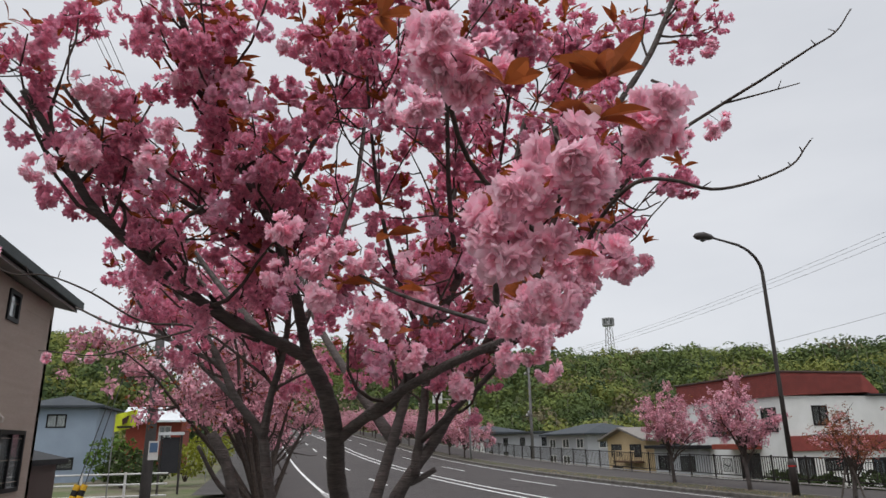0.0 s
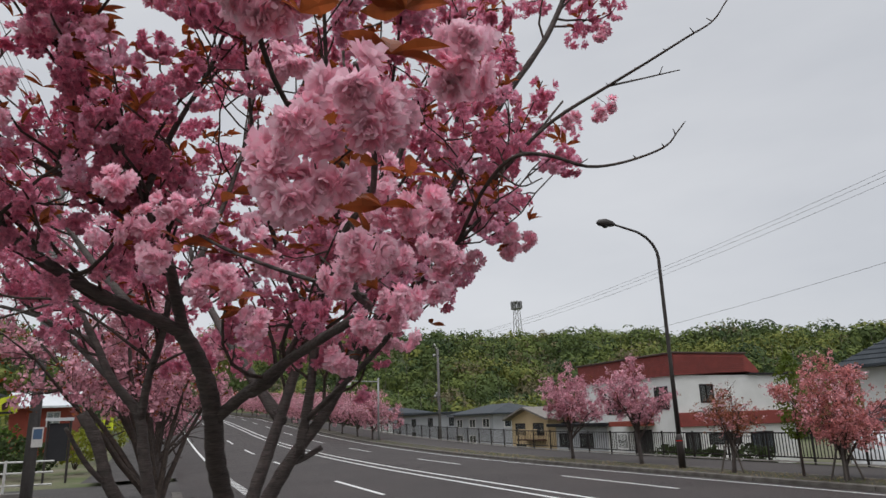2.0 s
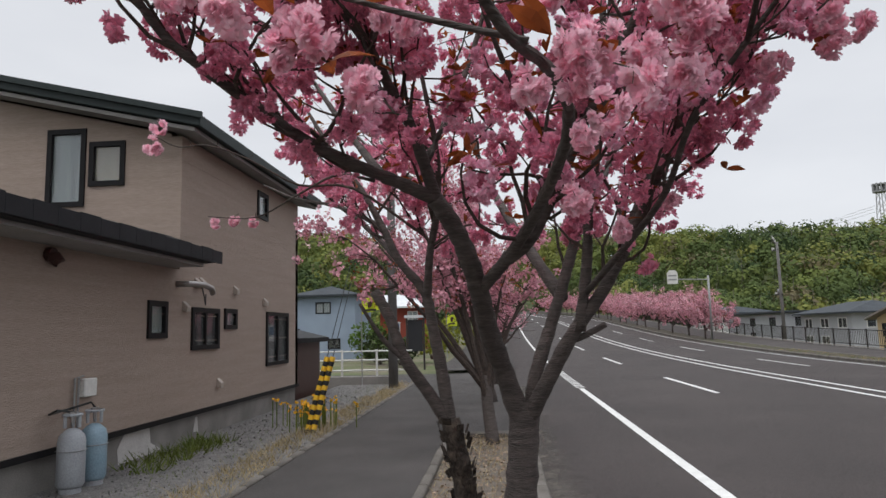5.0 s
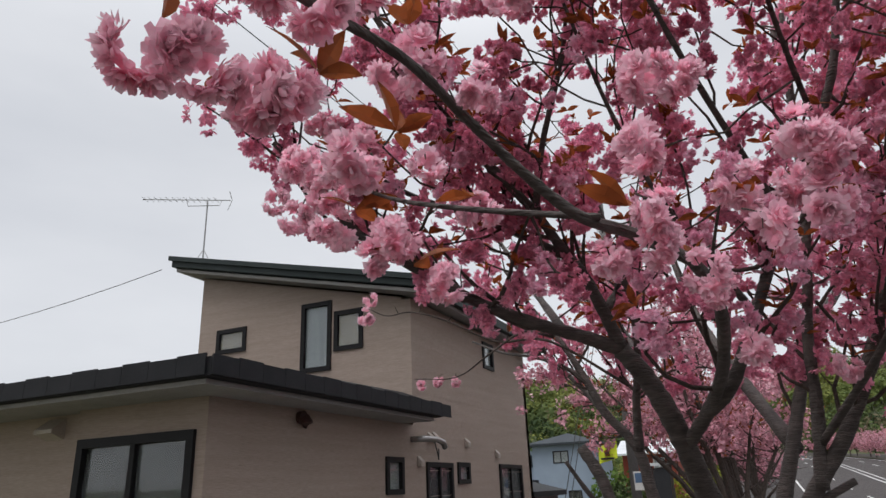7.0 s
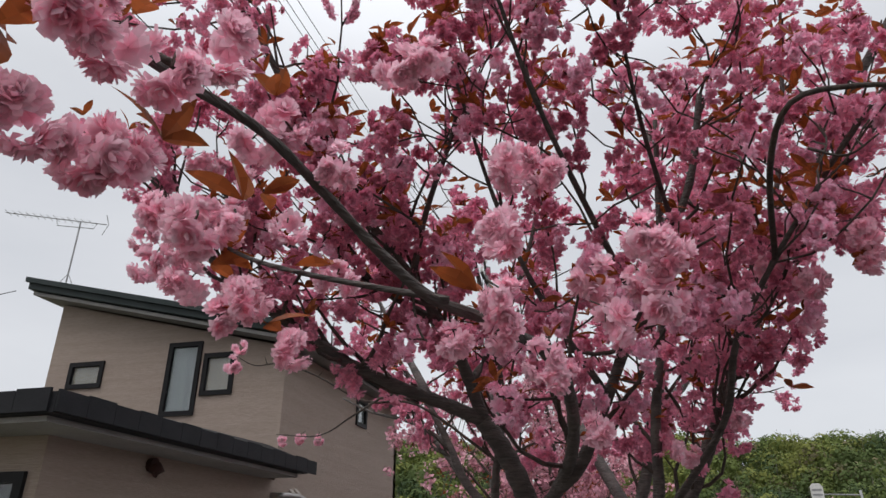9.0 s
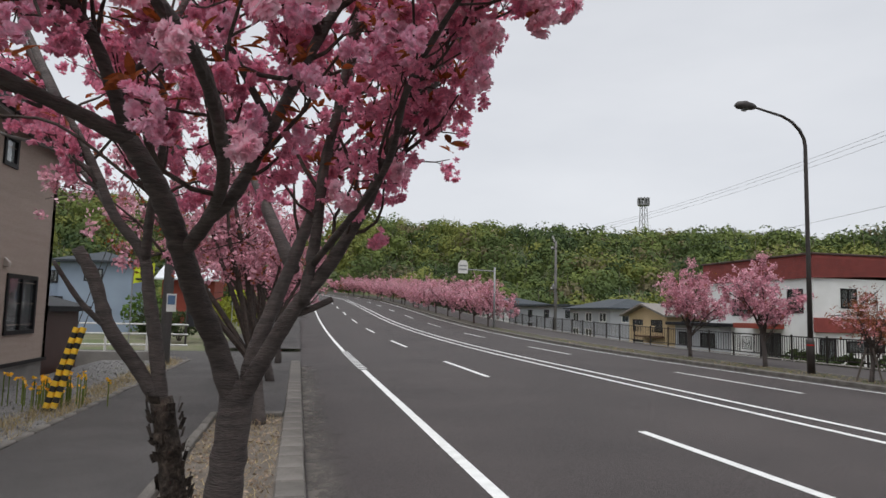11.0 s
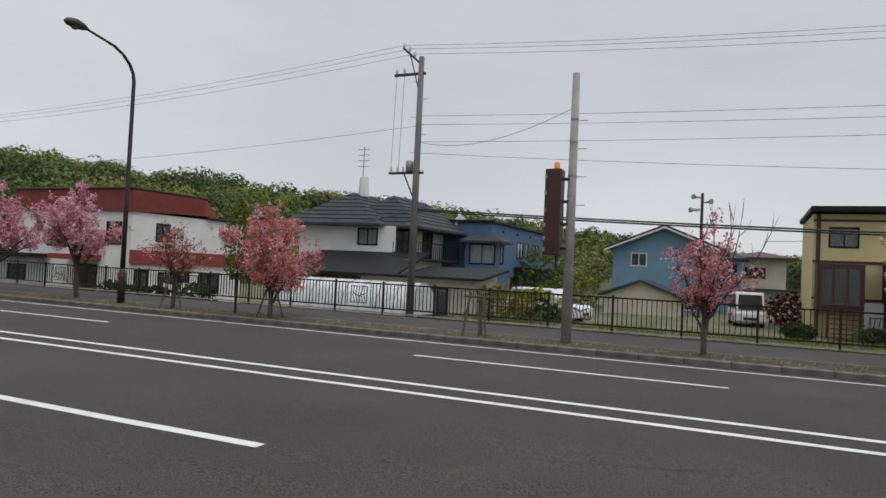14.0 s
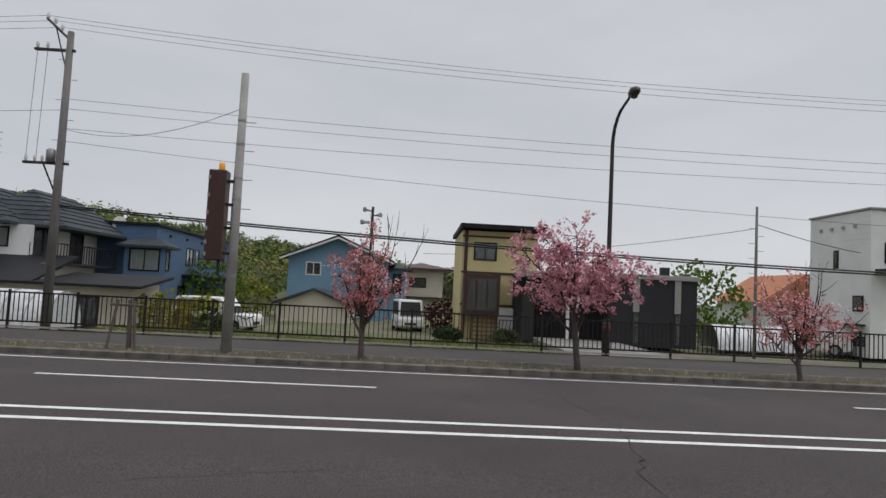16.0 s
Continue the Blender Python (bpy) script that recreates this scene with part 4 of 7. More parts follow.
h = thing("house", "light blue gabled house with white trim", "house")
block(h, 50, 59, 1.6, 8.8, -0.7, 4.1, LBLUE_WALL, front=[(6.4, 7.5, 2.75, 3.7, 1, INTERIOR_SHADE), (2.4, 3.0, 2.2, 3.4, 0, INTERIOR_SHADE), (2.8, 3.8, -0.2, 1.1)], frame_mat=FENCE_WHITE)
m = Mesh(); m.prism([(1.62, 4.1), (8.78, 4.1), (5.2, 5.6)], "x", 50.0, 50.2); m.build("gable", LBLUE_WALL, h)
gable_roof(h, 50, 59, 1.6, 8.8, 4.05, 1.72, 0.55, ROOF_SLATE)
m = Mesh(); m.prism([(1.05, 3.9), (5.2, 5.62), (9.35, 3.9), (9.35, 3.78), (5.2, 5.48), (1.05, 3.78)], "x", 49.4, 49.44); m.build("bargeboard", FENCE_WHITE, h)
block(h, 53, 57, 0.2, 1.6, -0.7, 3.6, LBLUE_WALL, front=[(0.5, 1.2, 1.6, 3.2, 0, INTERIOR_SHADE)], th=0.12)
hip_roof(h, 53, 57, 0.0, 1.6, 3.65, 0.4, 0.3, ROOF_SLATE)
shed = thing("shed", "low weathered cream shed with a dark gabled roof", "shed")
block(shed, 44, 48, 3.6, 8.2, -0.7, 0.75, CREAM_WALL, th=0.12)
m = Mesh(); m.prism([(3.62, 0.75), (8.18, 0.75), (5.9, 1.65)], "x", 44.0, 44.12); m.build("gable", CREAM_WALL, shed)
gable_roof(shed, 44, 48, 3.6, 8.2, 0.8, 1.0, 0.35, ROOF_SLATE)

h = thing("house", "small cream two-storey house with a brown hip roof", "house")
block(h, 60, 67, -3.0, 0.9, -0.6, 3.95, CREAM_WALL, front=[(-1.5, 0.0, 2.3, 3.15, 1, INTERIOR_SHADE), (-1.2, 0.2, 0.1, 0.9)])
hip_roof(h, 60, 67, -3.0, 0.9, 4.0, 0.55, 0.8, BROWN_BOX, 0.4)
slab(h, "eave_roof", BROWN_BOX, 59.3, 60, -4.4, 1.2, 1.35, 1.5)
slab(h, "balcony", BROWN_BOX, 60.3, 62, -4.4, -3.02, 2.1, 2.25)

h = thing("house", "pale yellow flat-roofed house with brown bands and glazed porch", "house")
block(h, 36, 43, -7.05, -3.0, -0.4, 5.3, YELLOW_WALL, front=[(-4.85, -3.65, 3.75, 4.68, 1, INTERIOR_SHADE)])
slab(h, "roof", ROOF_BLACK, 35.3, 43.3, -7.4, -2.84, 5.38, 5.62)
for z in (4.95, 3.03, 1.32):
    slab(h, "trim_band", BROWN_BOX, 35.94, 35.99, -7.05, -3.0, z, z + 0.1, bevel=0)
slab(h, "corner_post", BROWN_BOX, 35.92, 35.99, -3.3, -3.12, -0.4, 5.3, bevel=0)
po = thing("glazed_porch", "dark brown glazed porch above open wooden steps", "porch")
block(po, 34.6, 35.9, -4.95, -3.1, 0.9, 2.95, BROWN_BOX, front=[(-4.85, -3.2, 1.05, 2.8, 2, INTERIOR_SHADE)], th=0.08, frame_mat=BROWN_BOX)
for k in range(6):
    slab(po, "step", WOOD_BROWN, 33.0 + 0.28 * k, 33.3 + 0.28 * k, -4.9, -3.6, -0.32 + 0.2 * k, -0.27 + 0.2 * k, bevel=0)
for y in (-4.9, -3.6, -3.15):
    slab(po, "post", WOOD_BROWN, 34.7, 34.8, y, y + 0.1, -0.5, 0.9, bevel=0)
pw = thing("low_wall", "pale rendered wall beside the yellow house", "wall")
slab(pw, "panel", WHITE_WALL, 35.5, 35.7, -7.2, -4.9, -0.4, 1.25)

h = thing("house", "low charcoal modern house with pale vertical stripes", "house", at=(0, 0.8, 0))
block(h, 32, 40, -14.9, -10.7, -0.2, 3.2, BLACK_WALL)
slab(h, "parapet_cap", SOFFIT, 31.9, 40.1, -15.0, -10.6, 3.02, 3.25)
for y in (-11.95, -13.95):
    slab(h, "pale_panel", SOFFIT, 31.95, 31.99, y - 0.15, y + 0.15, 1.45, 3.02, bevel=0)
    slab(h, "slit_window", GLASS, 31.95, 31.99, y - 0.12, y + 0.12, 0.0, 1.4, bevel=0)
block(h, 34, 40, -10.7, -6.6, -0.2, 3.0, BLACK_WALL)
slab(h, "porch_roof", SOFFIT, 32.4, 40, -10.59, -6.6, 2.9, 3.18)
slab(h, "door", TRIM_BLACK, 33.93, 33.99, -8.4, -7.5, -0.15, 2.0)
for y in (-9.0, -9.5):
    slab(h, "pale_post", WHITE_WALL, 33.0, 33.15, y, y + 0.15, -0.2, 2.9, bevel=0)
slab(h, "slatted_screen", BLACK, 32.6, 32.7, -7.2, -6.6, -0.2, 2.3)
slab(h, "flue", BLACK, 34, 34.4, -14.3, -13.9, 3.2, 3.75)
dw = thing("driveway", "pale concrete apron in front of the charcoal house", "driveway", kind="structure")
slab(dw, "apron", FOUNDATION, 22.6, 33.5, -10.4, -6.4, -0.3, -0.05)

h = thing("house", "white boarded two-storey house with a grey roof cap", "house", at=(0, 1.4, 0))
block(h, 32, 37, -34, -24.0, -0.2, 7.0, WHITE_WALL, front=[(-26.2, -25.0, 2.0, 2.9), (-25.9, -24.7, 4.4, 5.4)])
slab(h, "parapet_cap", STEEL_GREY, 31.9, 37.1, -34.1, -23.9, 7.0, 7.12)
for k in range(26):
    slab(h, "board", WHITE_WALL, 31.97, 37.0, -24.0, -23.975, -0.1 + 0.272 * k, 0.16 + 0.272 * k, bevel=0)
for x0, x1, z0, z1 in ((34.45, 34.85, 4.2, 5.15), (32.45, 33.25, 2.0, 2.8), (32.3, 33.4, 0.3, 0.8)):
    wn = slab(h, "window", TRIM_BLACK, x0, x1, -23.97, -23.93, z0, z1, bevel=0)
    slab(wn, "pane", GLASS, x0 + 0.06, x1 - 0.06, -23.928, -23.922, z0 + 0.06, z1 - 0.06, bevel=0)
slab(h, "door_canopy", BLACK_WALL, 32.3, 33.9, -23.97, -23.0, 1.3, 1.4, bevel=0)
for k in range(4):
    slab(h, "vent", PLASTIC_BEIGE, 33.0 + 0.95 * k, 33.18 + 0.95 * k, -23.97, -23.85, 6.2, 6.38)
slab(h, "side_canopy", BLACK_WALL, 31.0, 32, -25.5, -24.2, 3.9, 4.1)
h = thing("house", "older house with an orange tiled roof", "house")
block(h, 46, 53, -31, -24.6, -0.3, 2.5, WHITE_WALL, front=[(-29, -27.6, 1.0, 2.2)])
m = Mesh(); m.prism([(-24.2, 2.4), (-27.3, 4.45), (-31.4, 4.45), (-31.4, 2.4)], "x", 45.4, 53); m.build("roof", ORANGE_ROOF, h)
slab(h, "dormer", mat("teal_trim", (0.03, 0.13, 0.12), 0.6, scale=3), 45.0, 46, -29.3, -27.5, 3.5, 4.3)

# small houses farther up the road, far side
specs = [(26.5, 32, 45.2, 51.0, 2.2, TAN_WALL, TAN_ROOF, "small tan boarded house with a gabled roof and a balcony", -0.6, "gable"),
         (29.5, 36, 60.6, 70.5, 2.75, PALE_GREY, ROOF_SLATE, "grey house with a hip roof and white windows", 0.1, "hip"),
         (29, 36, 73.5, 91, 3.0, PALE_GREY, ROOF_SLATE, "long low grey house with a flat roof", 0.5, "flat"),
         (29, 37, 97, 108, 3.5, WHITE_WALL, ROOF_SLATE, "low white house with a grey roof", 1.0, "hip"),
         (26.2, 31, 38.4, 43.6, 1.45, PALE_GREY, ROOF_BLACK, "low grey outbuilding with a dark roof", -0.6, "flat")]
for x0, x1, y0, y1, top, wm, rm, lab, gz, kind in specs:
    h = thing("house", lab, "house", "houses up the road")
    fm = FENCE_WHITE if kind == "hip" else TRIM_BLACK
    n = 3 if y1 - y0 > 8 else 2
    gaps = [(y0 + (y1 - y0) * (k + 0.5) / n - 0.8, y0 + (y1 - y0) * (k + 0.5) / n + 0.8) for k in range(n)]
    block(h, x0, x1, y0, y1, gz - 1.5, top, wm, front=[(p, q, top - 1.35, top - 0.45, 1, INTERIOR_SHADE) for p, q in gaps] + [(p, q, top - 3.0, top - 2.1, 1, INTERIOR_SHADE) for p, q in gaps[1:]],
          side=[(x0 + 1.2, x0 + 2.8, top - 1.35, top - 0.45, 1, INTERIOR_SHADE), (x0 + 3.6, x0 + 4.8, top - 1.35, top - 0.45, 1, CURTAIN)], frame_mat=fm)
    if kind == "gable":
        m = Mesh(); m.prism([(y0 + 0.02, top), (y1 - 0.02, top), ((y0 + y1) / 2, top + 0.75)], "x", x0, x0 + 0.2); m.build("gable", wm, h)
        gable_roof(h, x0, x1, y0, y1, top - 0.05, 0.9, 0.6, rm)
        bal = slab(h, "balcony", WOOD_BROWN, x0 - 0.9, x0 - 0.02, y0 + 0.3, y0 + 3.4, top - 1.75, top - 1.62)
        slab(bal, "top_rail", TAN_WALL, x0 - 0.9, x0 - 0.82, y0 + 0.3, y0 + 3.4, top - 0.95, top - 0.87, bevel=0)
        for k in range(12):
            slab(bal, "baluster", TAN_WALL, x0 - 0.88, x0 - 0.84, y0 + 0.35 + 0.265 * k, y0 + 0.42 + 0.265 * k, top - 1.62, top - 0.95, bevel=0)
    elif kind == "hip":
        hip_roof(h, x0, x1, y0, y1, top + 0.05, 1.0, 0.6, rm, 0.4)
    else:
        slab(h, "roof", rm, x0 - 0.5, x1 + 0.5, y0 - 0.5, y1 + 0.5, top + 0.02, top + 0.24)

# side street houses seen past the taupe house
h = thing("house", "grey-blue two-storey house with a dark hip roof", "house")
block(h, -15.5, -11.1, 48, 54, 0.0, 4.75, GREYBLUE_WALL, side=[(-14.0, -12.9, 3.45, 4.25, 1, CURTAIN), (-13.1, -12.2, 0.9, 1.6)])
hip_roof(h, -15.5, -11.1, 48, 54, 4.8, 0.75, 0.45, ROOF_SLATE, 0.35)
block(h, -16.8, -15.5, 47.5, 53, 0.0, 2.2, GREYBLUE_WALL, side=[(-16.6, -16.0, 0.9, 1.7)])
slab(h, "lean_to_roof", ROOF_BLACK, -17.3, -15.2, 46.9, 53, 2.2, 2.4)
block(h, -16.6, -15.5, 49, 53, 2.4, 4.4, GREYBLUE_WALL, side=[(-16.4, -15.9, 3.3, 4.1)])
h = thing("house", "red-walled house with a pale metal roof", "house")
block(h, -11.4, -7.2, 60, 67, 0.2, 4.3, RED_WALL, side=[(-8.9, -8.0, 2.7, 3.8, 1, CURTAIN)], frame_mat=FENCE_WHITE)
m = Mesh(); m.prism([(59.2, 4.25), (63, 5.5), (67.5, 4.6), (67.5, 4.45), (63, 5.35), (59.2, 4.1)], "x", -11.9, -6.8); m.build("roof", ROOF_WHITE, h)



# ---- street furniture, far side ----
def street_lamp(x, y, z, h, reach, label):
    t = thing("street_lamp", label, "street lamp", "street lamps", (x, y, z))
    m = Mesh()
    m.tube([(0, 0, -0.1), (0, 0, 1.1), (0, 0, 1.25)], [0.135, 0.135, 0.095], 12)
    m.build("base", STEEL_DARK, t, smooth=True)
    m = Mesh()
    arm = [(0, 0, 1.2), (0, 0, 4), (0, 0, h - 1.3)] + [(-reach * (1 - math.cos(a)) * 0.62, 0, h - 1.3 + 1.15 * math.sin(a)) for a in (0.25, 0.55, 0.85, 1.15, 1.45)] + [(-reach * 0.82, 0, h - 0.02)]
    m.tube(arm, [0.095, 0.08, 0.068] + [0.062, 0.058, 0.054, 0.05, 0.046] + [0.04], 10)
    m.build("pole", STEEL_DARK, t, smooth=True)
    m = Mesh()
    m.tube([(-reach * 0.80, 0, h - 0.02), (-reach * 0.86, 0, h), (-reach * 0.98, 0, h + 0.02), (-reach * 1.1, 0, h + 0.0), (-reach * 1.15, 0, h - 0.02)], [0.05, 0.12, 0.17, 0.13, 0.03], 12)
    head = m.build("head", STEEL_DARK, t, smooth=True)
    m = Mesh()
    m.tube([(-reach * 0.99, 0, h - 0.06), (-reach * 0.99, 0, h - 0.16), (-reach * 0.99, 0, h - 0.2)], [0.14, 0.11, 0.04], 12)
    m.build("lens", GLASS, head)
    m = Mesh()
    m.tube([(0, 0, 0.98), (0, 0, 1.02)], 0.139, 12)
    m.build("red_band", LAMP_RED, t)
    return t


street_lamp(17.6, 20.58, 0.1 + road_z(20.58), 9.45, 2.5, "dark brown street lamp with a curved arm over the road")
lamp2 = street_lamp(22.9, -7.15, 0.0, 8.5, 2.0, "dark brown street lamp standing behind the fence")
lamp2.rotation_euler = (0, 0, radians(2))

# plain pole with the brown signal box
t = thing("grey_pole", "plain grey concrete pole on the far verge", "pole", at=(17.6, 4.05, 0.1 + road_z(4)))
m = Mesh()
m.tube([(0, 0, -0.2), (0, 0, 7.18)], [0.14, 0.098], 16)
m.build("shaft", CONCRETE, t, smooth=True)
for z in (1.9, 2.6, 3.2, 3.85, 4.4, 5.3, 5.9):
    m = Mesh()
    m.tube([(0, 0, z), (0, 0, z + 0.06)], 0.138 - 0.0045 * z, 14)
    m.build("strap", STEEL_GREY, t)
for k in range(5):
    m = Mesh()
    m.tube([(0, -0.12, 2.9 + 0.75 * k), (0, -0.36, 2.9 + 0.75 * k)], 0.012, 5)
    m.build("step_bolt", STEEL_GREY, t)
t = thing("signal_box", "tall dark brown box with an amber beacon, strapped to a pole", "signal box", at=(17.55, 4.3, 2.4))
m = Mesh()
m.box(-0.2, 0.2, -0.02, 0.42, 0, 2.3)
m.build("body", BROWN_BOX, t, bevel=0.02)
for z in (0.1, 0.4, 0.75, 1.15, 1.6, 2.05):
    m = Mesh()
    m.box(-0.215, -0.2, 0.36, 0.42, z, z + 0.1)
    m.build("hinge", STEEL_GREY, t)
m = Mesh()
m.tube([(0, 0.16, 2.3), (0, 0.16, 2.34), (0, 0.16, 2.48), (0, 0.16, 2.51)], [0.085, 0.08, 0.075, 0.04], 14)
m.build("beacon", ORANGE_LENS, t, "amber beacon on top", smooth=True)
m = Mesh()
m.tube([(0, 0.1, 0), (0, 0.08, -0.35), (0, -0.08, -0.5), (0, -0.2, -0.42)], 0.03, 7)
m.build("conduit", BLACK, t)
for z in (0.15, 0.8, 1.4, 2.0):
    m = Mesh()
    m.box(-0.06, 0.06, -0.2, 0.0, z, z + 0.07)
    m.build("bracket", BLACK, t)


POLE_GREY = mat("weathered_pole_concrete", (0.19, 0.18, 0.175), 0.9, (0.11, 0.105, 0.10), scale=3, mix=0.9, bump=0.3, bump_scale=70, stretch=(1, 1, 0.25))


def utility_pole(x, y, z, h, label, top_dir=1, arms=True, girth=1.0):
    t = thing("utility_pole", label, "utility pole", "utility poles", (x, y, z))
    m = Mesh()
    m.tube([(0, 0, -0.3), (0, 0, h)], [0.165 * girth, 0.11 * girth], 14)
    m.build("shaft", POLE_GREY, t, smooth=True)
    if arms:
        m = Mesh()
        m.tube([(0, 0, h - 0.3), (-0.1, 0.82 * top_dir, h + 0.42)], 0.045, 6)
        m.tube([(0, 0, h - 1.6), (-0.05, 0.5 * top_dir, h + 0.12)], 0.025, 5)
        m.build("slanted_arm", STEEL_DARK, t)
        m = Mesh()
        m.box(-0.05, 0.05, -0.2, 1.2 * top_dir, h - 0.72, h - 0.63)
        m.build("cross_arm", STEEL_DARK, t)
        m = Mesh()
        m.box(-0.05, 0.05, -0.3, 1.25 * top_dir, h - 4.75, h - 4.66)
        m.build("cross_arm", STEEL_DARK, t)
        m = Mesh()
        m.tube([(0, 0.55 * top_dir, h - 4.75), (0, 0.1, h - 5.7)], 0.03, 5)
        m.build("brace", STEEL_DARK, t)
        for dy, dz in ((0.82, 0.42), (0.55, 0.26), (0.3, 0.02), (1.1, -0.63), (0.75, -0.63), (1.15, -4.66), (0.85, -4.66), (0.6, -4.66)):
            m = Mesh()
            m.tube([(-0.02, dy * top_dir, h + dz), (-0.02, dy * top_dir, h + dz + 0.09), (-0.02, dy * top_dir, h + dz + 0.2)], [0.03, 0.06, 0.045], 8)
            m.build("insulator", PLASTIC_WHITE, t)
        m = Mesh()
        m.tube([(-0.05, 0.3 * top_dir, h - 4.66), (-0.05, 0.3 * top_dir, h - 4.25), (-0.05, 0.3 * top_dir, h - 4.2)], [0.15, 0.15, 0.08], 12)
        m.build("transformer", STEEL_GREY, t, smooth=True)
        for dy in (1.1, 0.75):
            m = Mesh()
            m.tube([(0, dy * top_dir, h - 0.6), (0, (dy + 0.08) * top_dir, h - 4.5)], 0.009, 4)
            m.build("drop_cable", WIRE, t)
    for k in range(11):
        m = Mesh()
        zz = 2.4 + k * (h - 3.4) / 10
        m.tube([(0, -0.1, zz), (0, -0.34, zz)] if k % 2 else [(0, 0.1, zz), (0, 0.34, zz)], 0.012, 5)
        m.build("step_bolt", STEEL_GREY, t)
    return t


utility_pole(24.0, 11.98, -0.2, 10.6, "grey concrete utility pole with cross arms and a transformer", 1)
utility_pole(-4.15, 22.2, 0.1, 11.4, "tall concrete utility pole beside the path with cross arms", -1)
utility_pole(30, -15.9, -0.3, 6.8, "thin plain pole behind the fence", 1, False, 0.5)
utility_pole(24.4, 62, -0.2, 9.4, "utility pole farther up the road", 1)


def wire(pts, sag, label, r=0.0075):
    a, b = Vector(pts[0]), Vector(pts[1])
    m = Mesh()
    m.tube([a.lerp(b, k / 14) - Vector((0, 0, sag * 4 * (k / 14) * (1 - k / 14))) for k in range(15)], r, 4)
    tagged(m.build("overhead_wire", WIRE), label, "wire", "overhead wires")


P = (24.0, 11.98)
for dy, dz in ((0.82, 10.95), (0.55, 10.78), (0.3, 10.55)):
    wire([(P[0], P[1] + dy, dz), (24.2, 62 + dy, dz - 1.1)], 0.9, "thin black overhead power wire above the verge")
    wire([(P[0], P[1] + dy, dz), (24.5, -38 + dy, dz - 0.4)], 0.9, "thin black overhead power wire above the verge")
for z0, z1, s in ((8.0, 7.9, 0.5), (7.65, 7.55, 0.5), (6.95, 7.3, 0.5), (6.5, 5.2, 0.6)):
    wire([(P[0], P[1], z0), (24.4, -38, z1)], s, "thin black overhead wire along the fence")
wire([(P[0], P[1], 6.95), (17.6, 4.0, 6.4)], 0.5, "slack service wire to the grey pole", 0.008)
for z0, z1 in ((4.25, 3.7), (4.18, 3.6)):
    wire([(P[0], P[1], z0), (24.6, -38, z1)], 0.5, "thick black communication cable along the fence", 0.03)
wire([(P[0], P[1], 4.25), (32, 20.5, 4.3)], 0.2, "black service cable to the white house", 0.02)
wire([(P[0], P[1], 7.6), (24.4, 62, 7.0)], 0.8, "thin black overhead wire along the fence")
for z in (10.6, 10.3, 10.1, 7.6, 7.3):
    wire([(-4.15, 22.2, z), (-5.2, -30, z + 0.2)], 0.8, "thin black overhead wire above the near path")
    wire([(-4.15, 22.2, z), (-3.9, 75, z + 2.5)], 0.8, "thin black overhead wire above the near path")
wire([(-12.4, 10.6, 7.1), (-40, 16, 9.4)], 0.6, "thin service wire to the taupe house roof", 0.012)
wire([(30, -15.9, 5.7), (32.6, -22.5, 4.9)], 0.1, "black service cable to the white boarded house", 0.02)
wire([(30, -15.9, 5.5), (44, -1, 4.4)], 0.4, "thin service wire crossing the yards", 0.012)


# black railing fence along the far path
def fence_panel(y0, y1, z, medallion):
    t = thing("fence_panel", "black steel railing panel" + (" with a square ornament" if medallion else " with upright bars"), "fence", "fence panels along the far path", (22.3, y0, z))
    L = y1 - y0
    post, rail, bar = FENCE_MESH["post"], FENCE_MESH["rail"], FENCE_MESH["bar"]
    def put(name, me, loc, scale=(1, 1, 1), parent=t):
        ob = new(name, me)
        ob.parent = parent
        ob.location, ob.scale = loc, scale
        return ob
    put("post", post, (0, 0, 0))
    for zz in (0.16, 1.08):
        put("rail", rail, (0, 0, zz), (1, L, 1))
    n = 14
    for k in range(1, n):
        y = L * k / n
        if medallion and 4 <= k <= 10:
            continue
        put("bar", bar, (0, y, 0.18))
    if medallion:
        m = Mesh()
        a, b = L * 3.6 / n, L * 10.4 / n
        for q in (a, b):
            m.box(-0.012, 0.012, q - 0.012, q + 0.012, 0.18, 1.08)
        a2, b2 = L * 4.6 / n, L * 9.4 / n
        m.box(-0.012, 0.012, a2, b2, 0.30, 0.33)
        m.box(-0.012, 0.012, a2, b2, 0.93, 0.96)
        m.box(-0.012, 0.012, a2, a2 + 0.03, 0.33, 0.93)
        m.box(-0.012, 0.012, b2 - 0.03, b2, 0.33, 0.93)
        for k in range(5):
            q = a2 + (b2 - a2) * (k + 1) / 6
            m.tube([(0, q - 0.05, 0.35), (0, q + 0.03, 0.62), (0, q - 0.02, 0.92)], 0.016, 5)
        m.tube([(0, a2 + 0.1, 0.68), (0, (a2 + b2) / 2, 0.56), (0, b2 - 0.1, 0.68)], 0.02, 5)
        m.build("ornament", FENCE_BLACK, t, "square wrought ornament")


def fence_meshes():
    m = Mesh(); m.box(-0.035, 0.035, -0.035, 0.035, -0.1, 1.17)
    a = m.build("post", FENCE_BLACK, bevel=0.006)
    m = Mesh(); m.box(-0.026, 0.026, 0.0, 1.0, -0.026, 0.026)
    b = m.build("rail", FENCE_BLACK)
    m = Mesh(); m.box(-0.013, 0.013, -0.013, 0.013, 0, 0.88)
    c = m.build("bar", FENCE_BLACK)
    out = {"post": a.data, "rail": b.data, "bar": c.data}
    for o in (a, b, c):
        bpy.data.objects.remove(o)
    return out


FENCE_MESH = fence_meshes()
y = -17.7
k = 0
while y < 31:
    fence_panel(y, y + 2.14, road_z(y) + 0.14, k % 4 == 2)
    y += 2.14
    k += 1
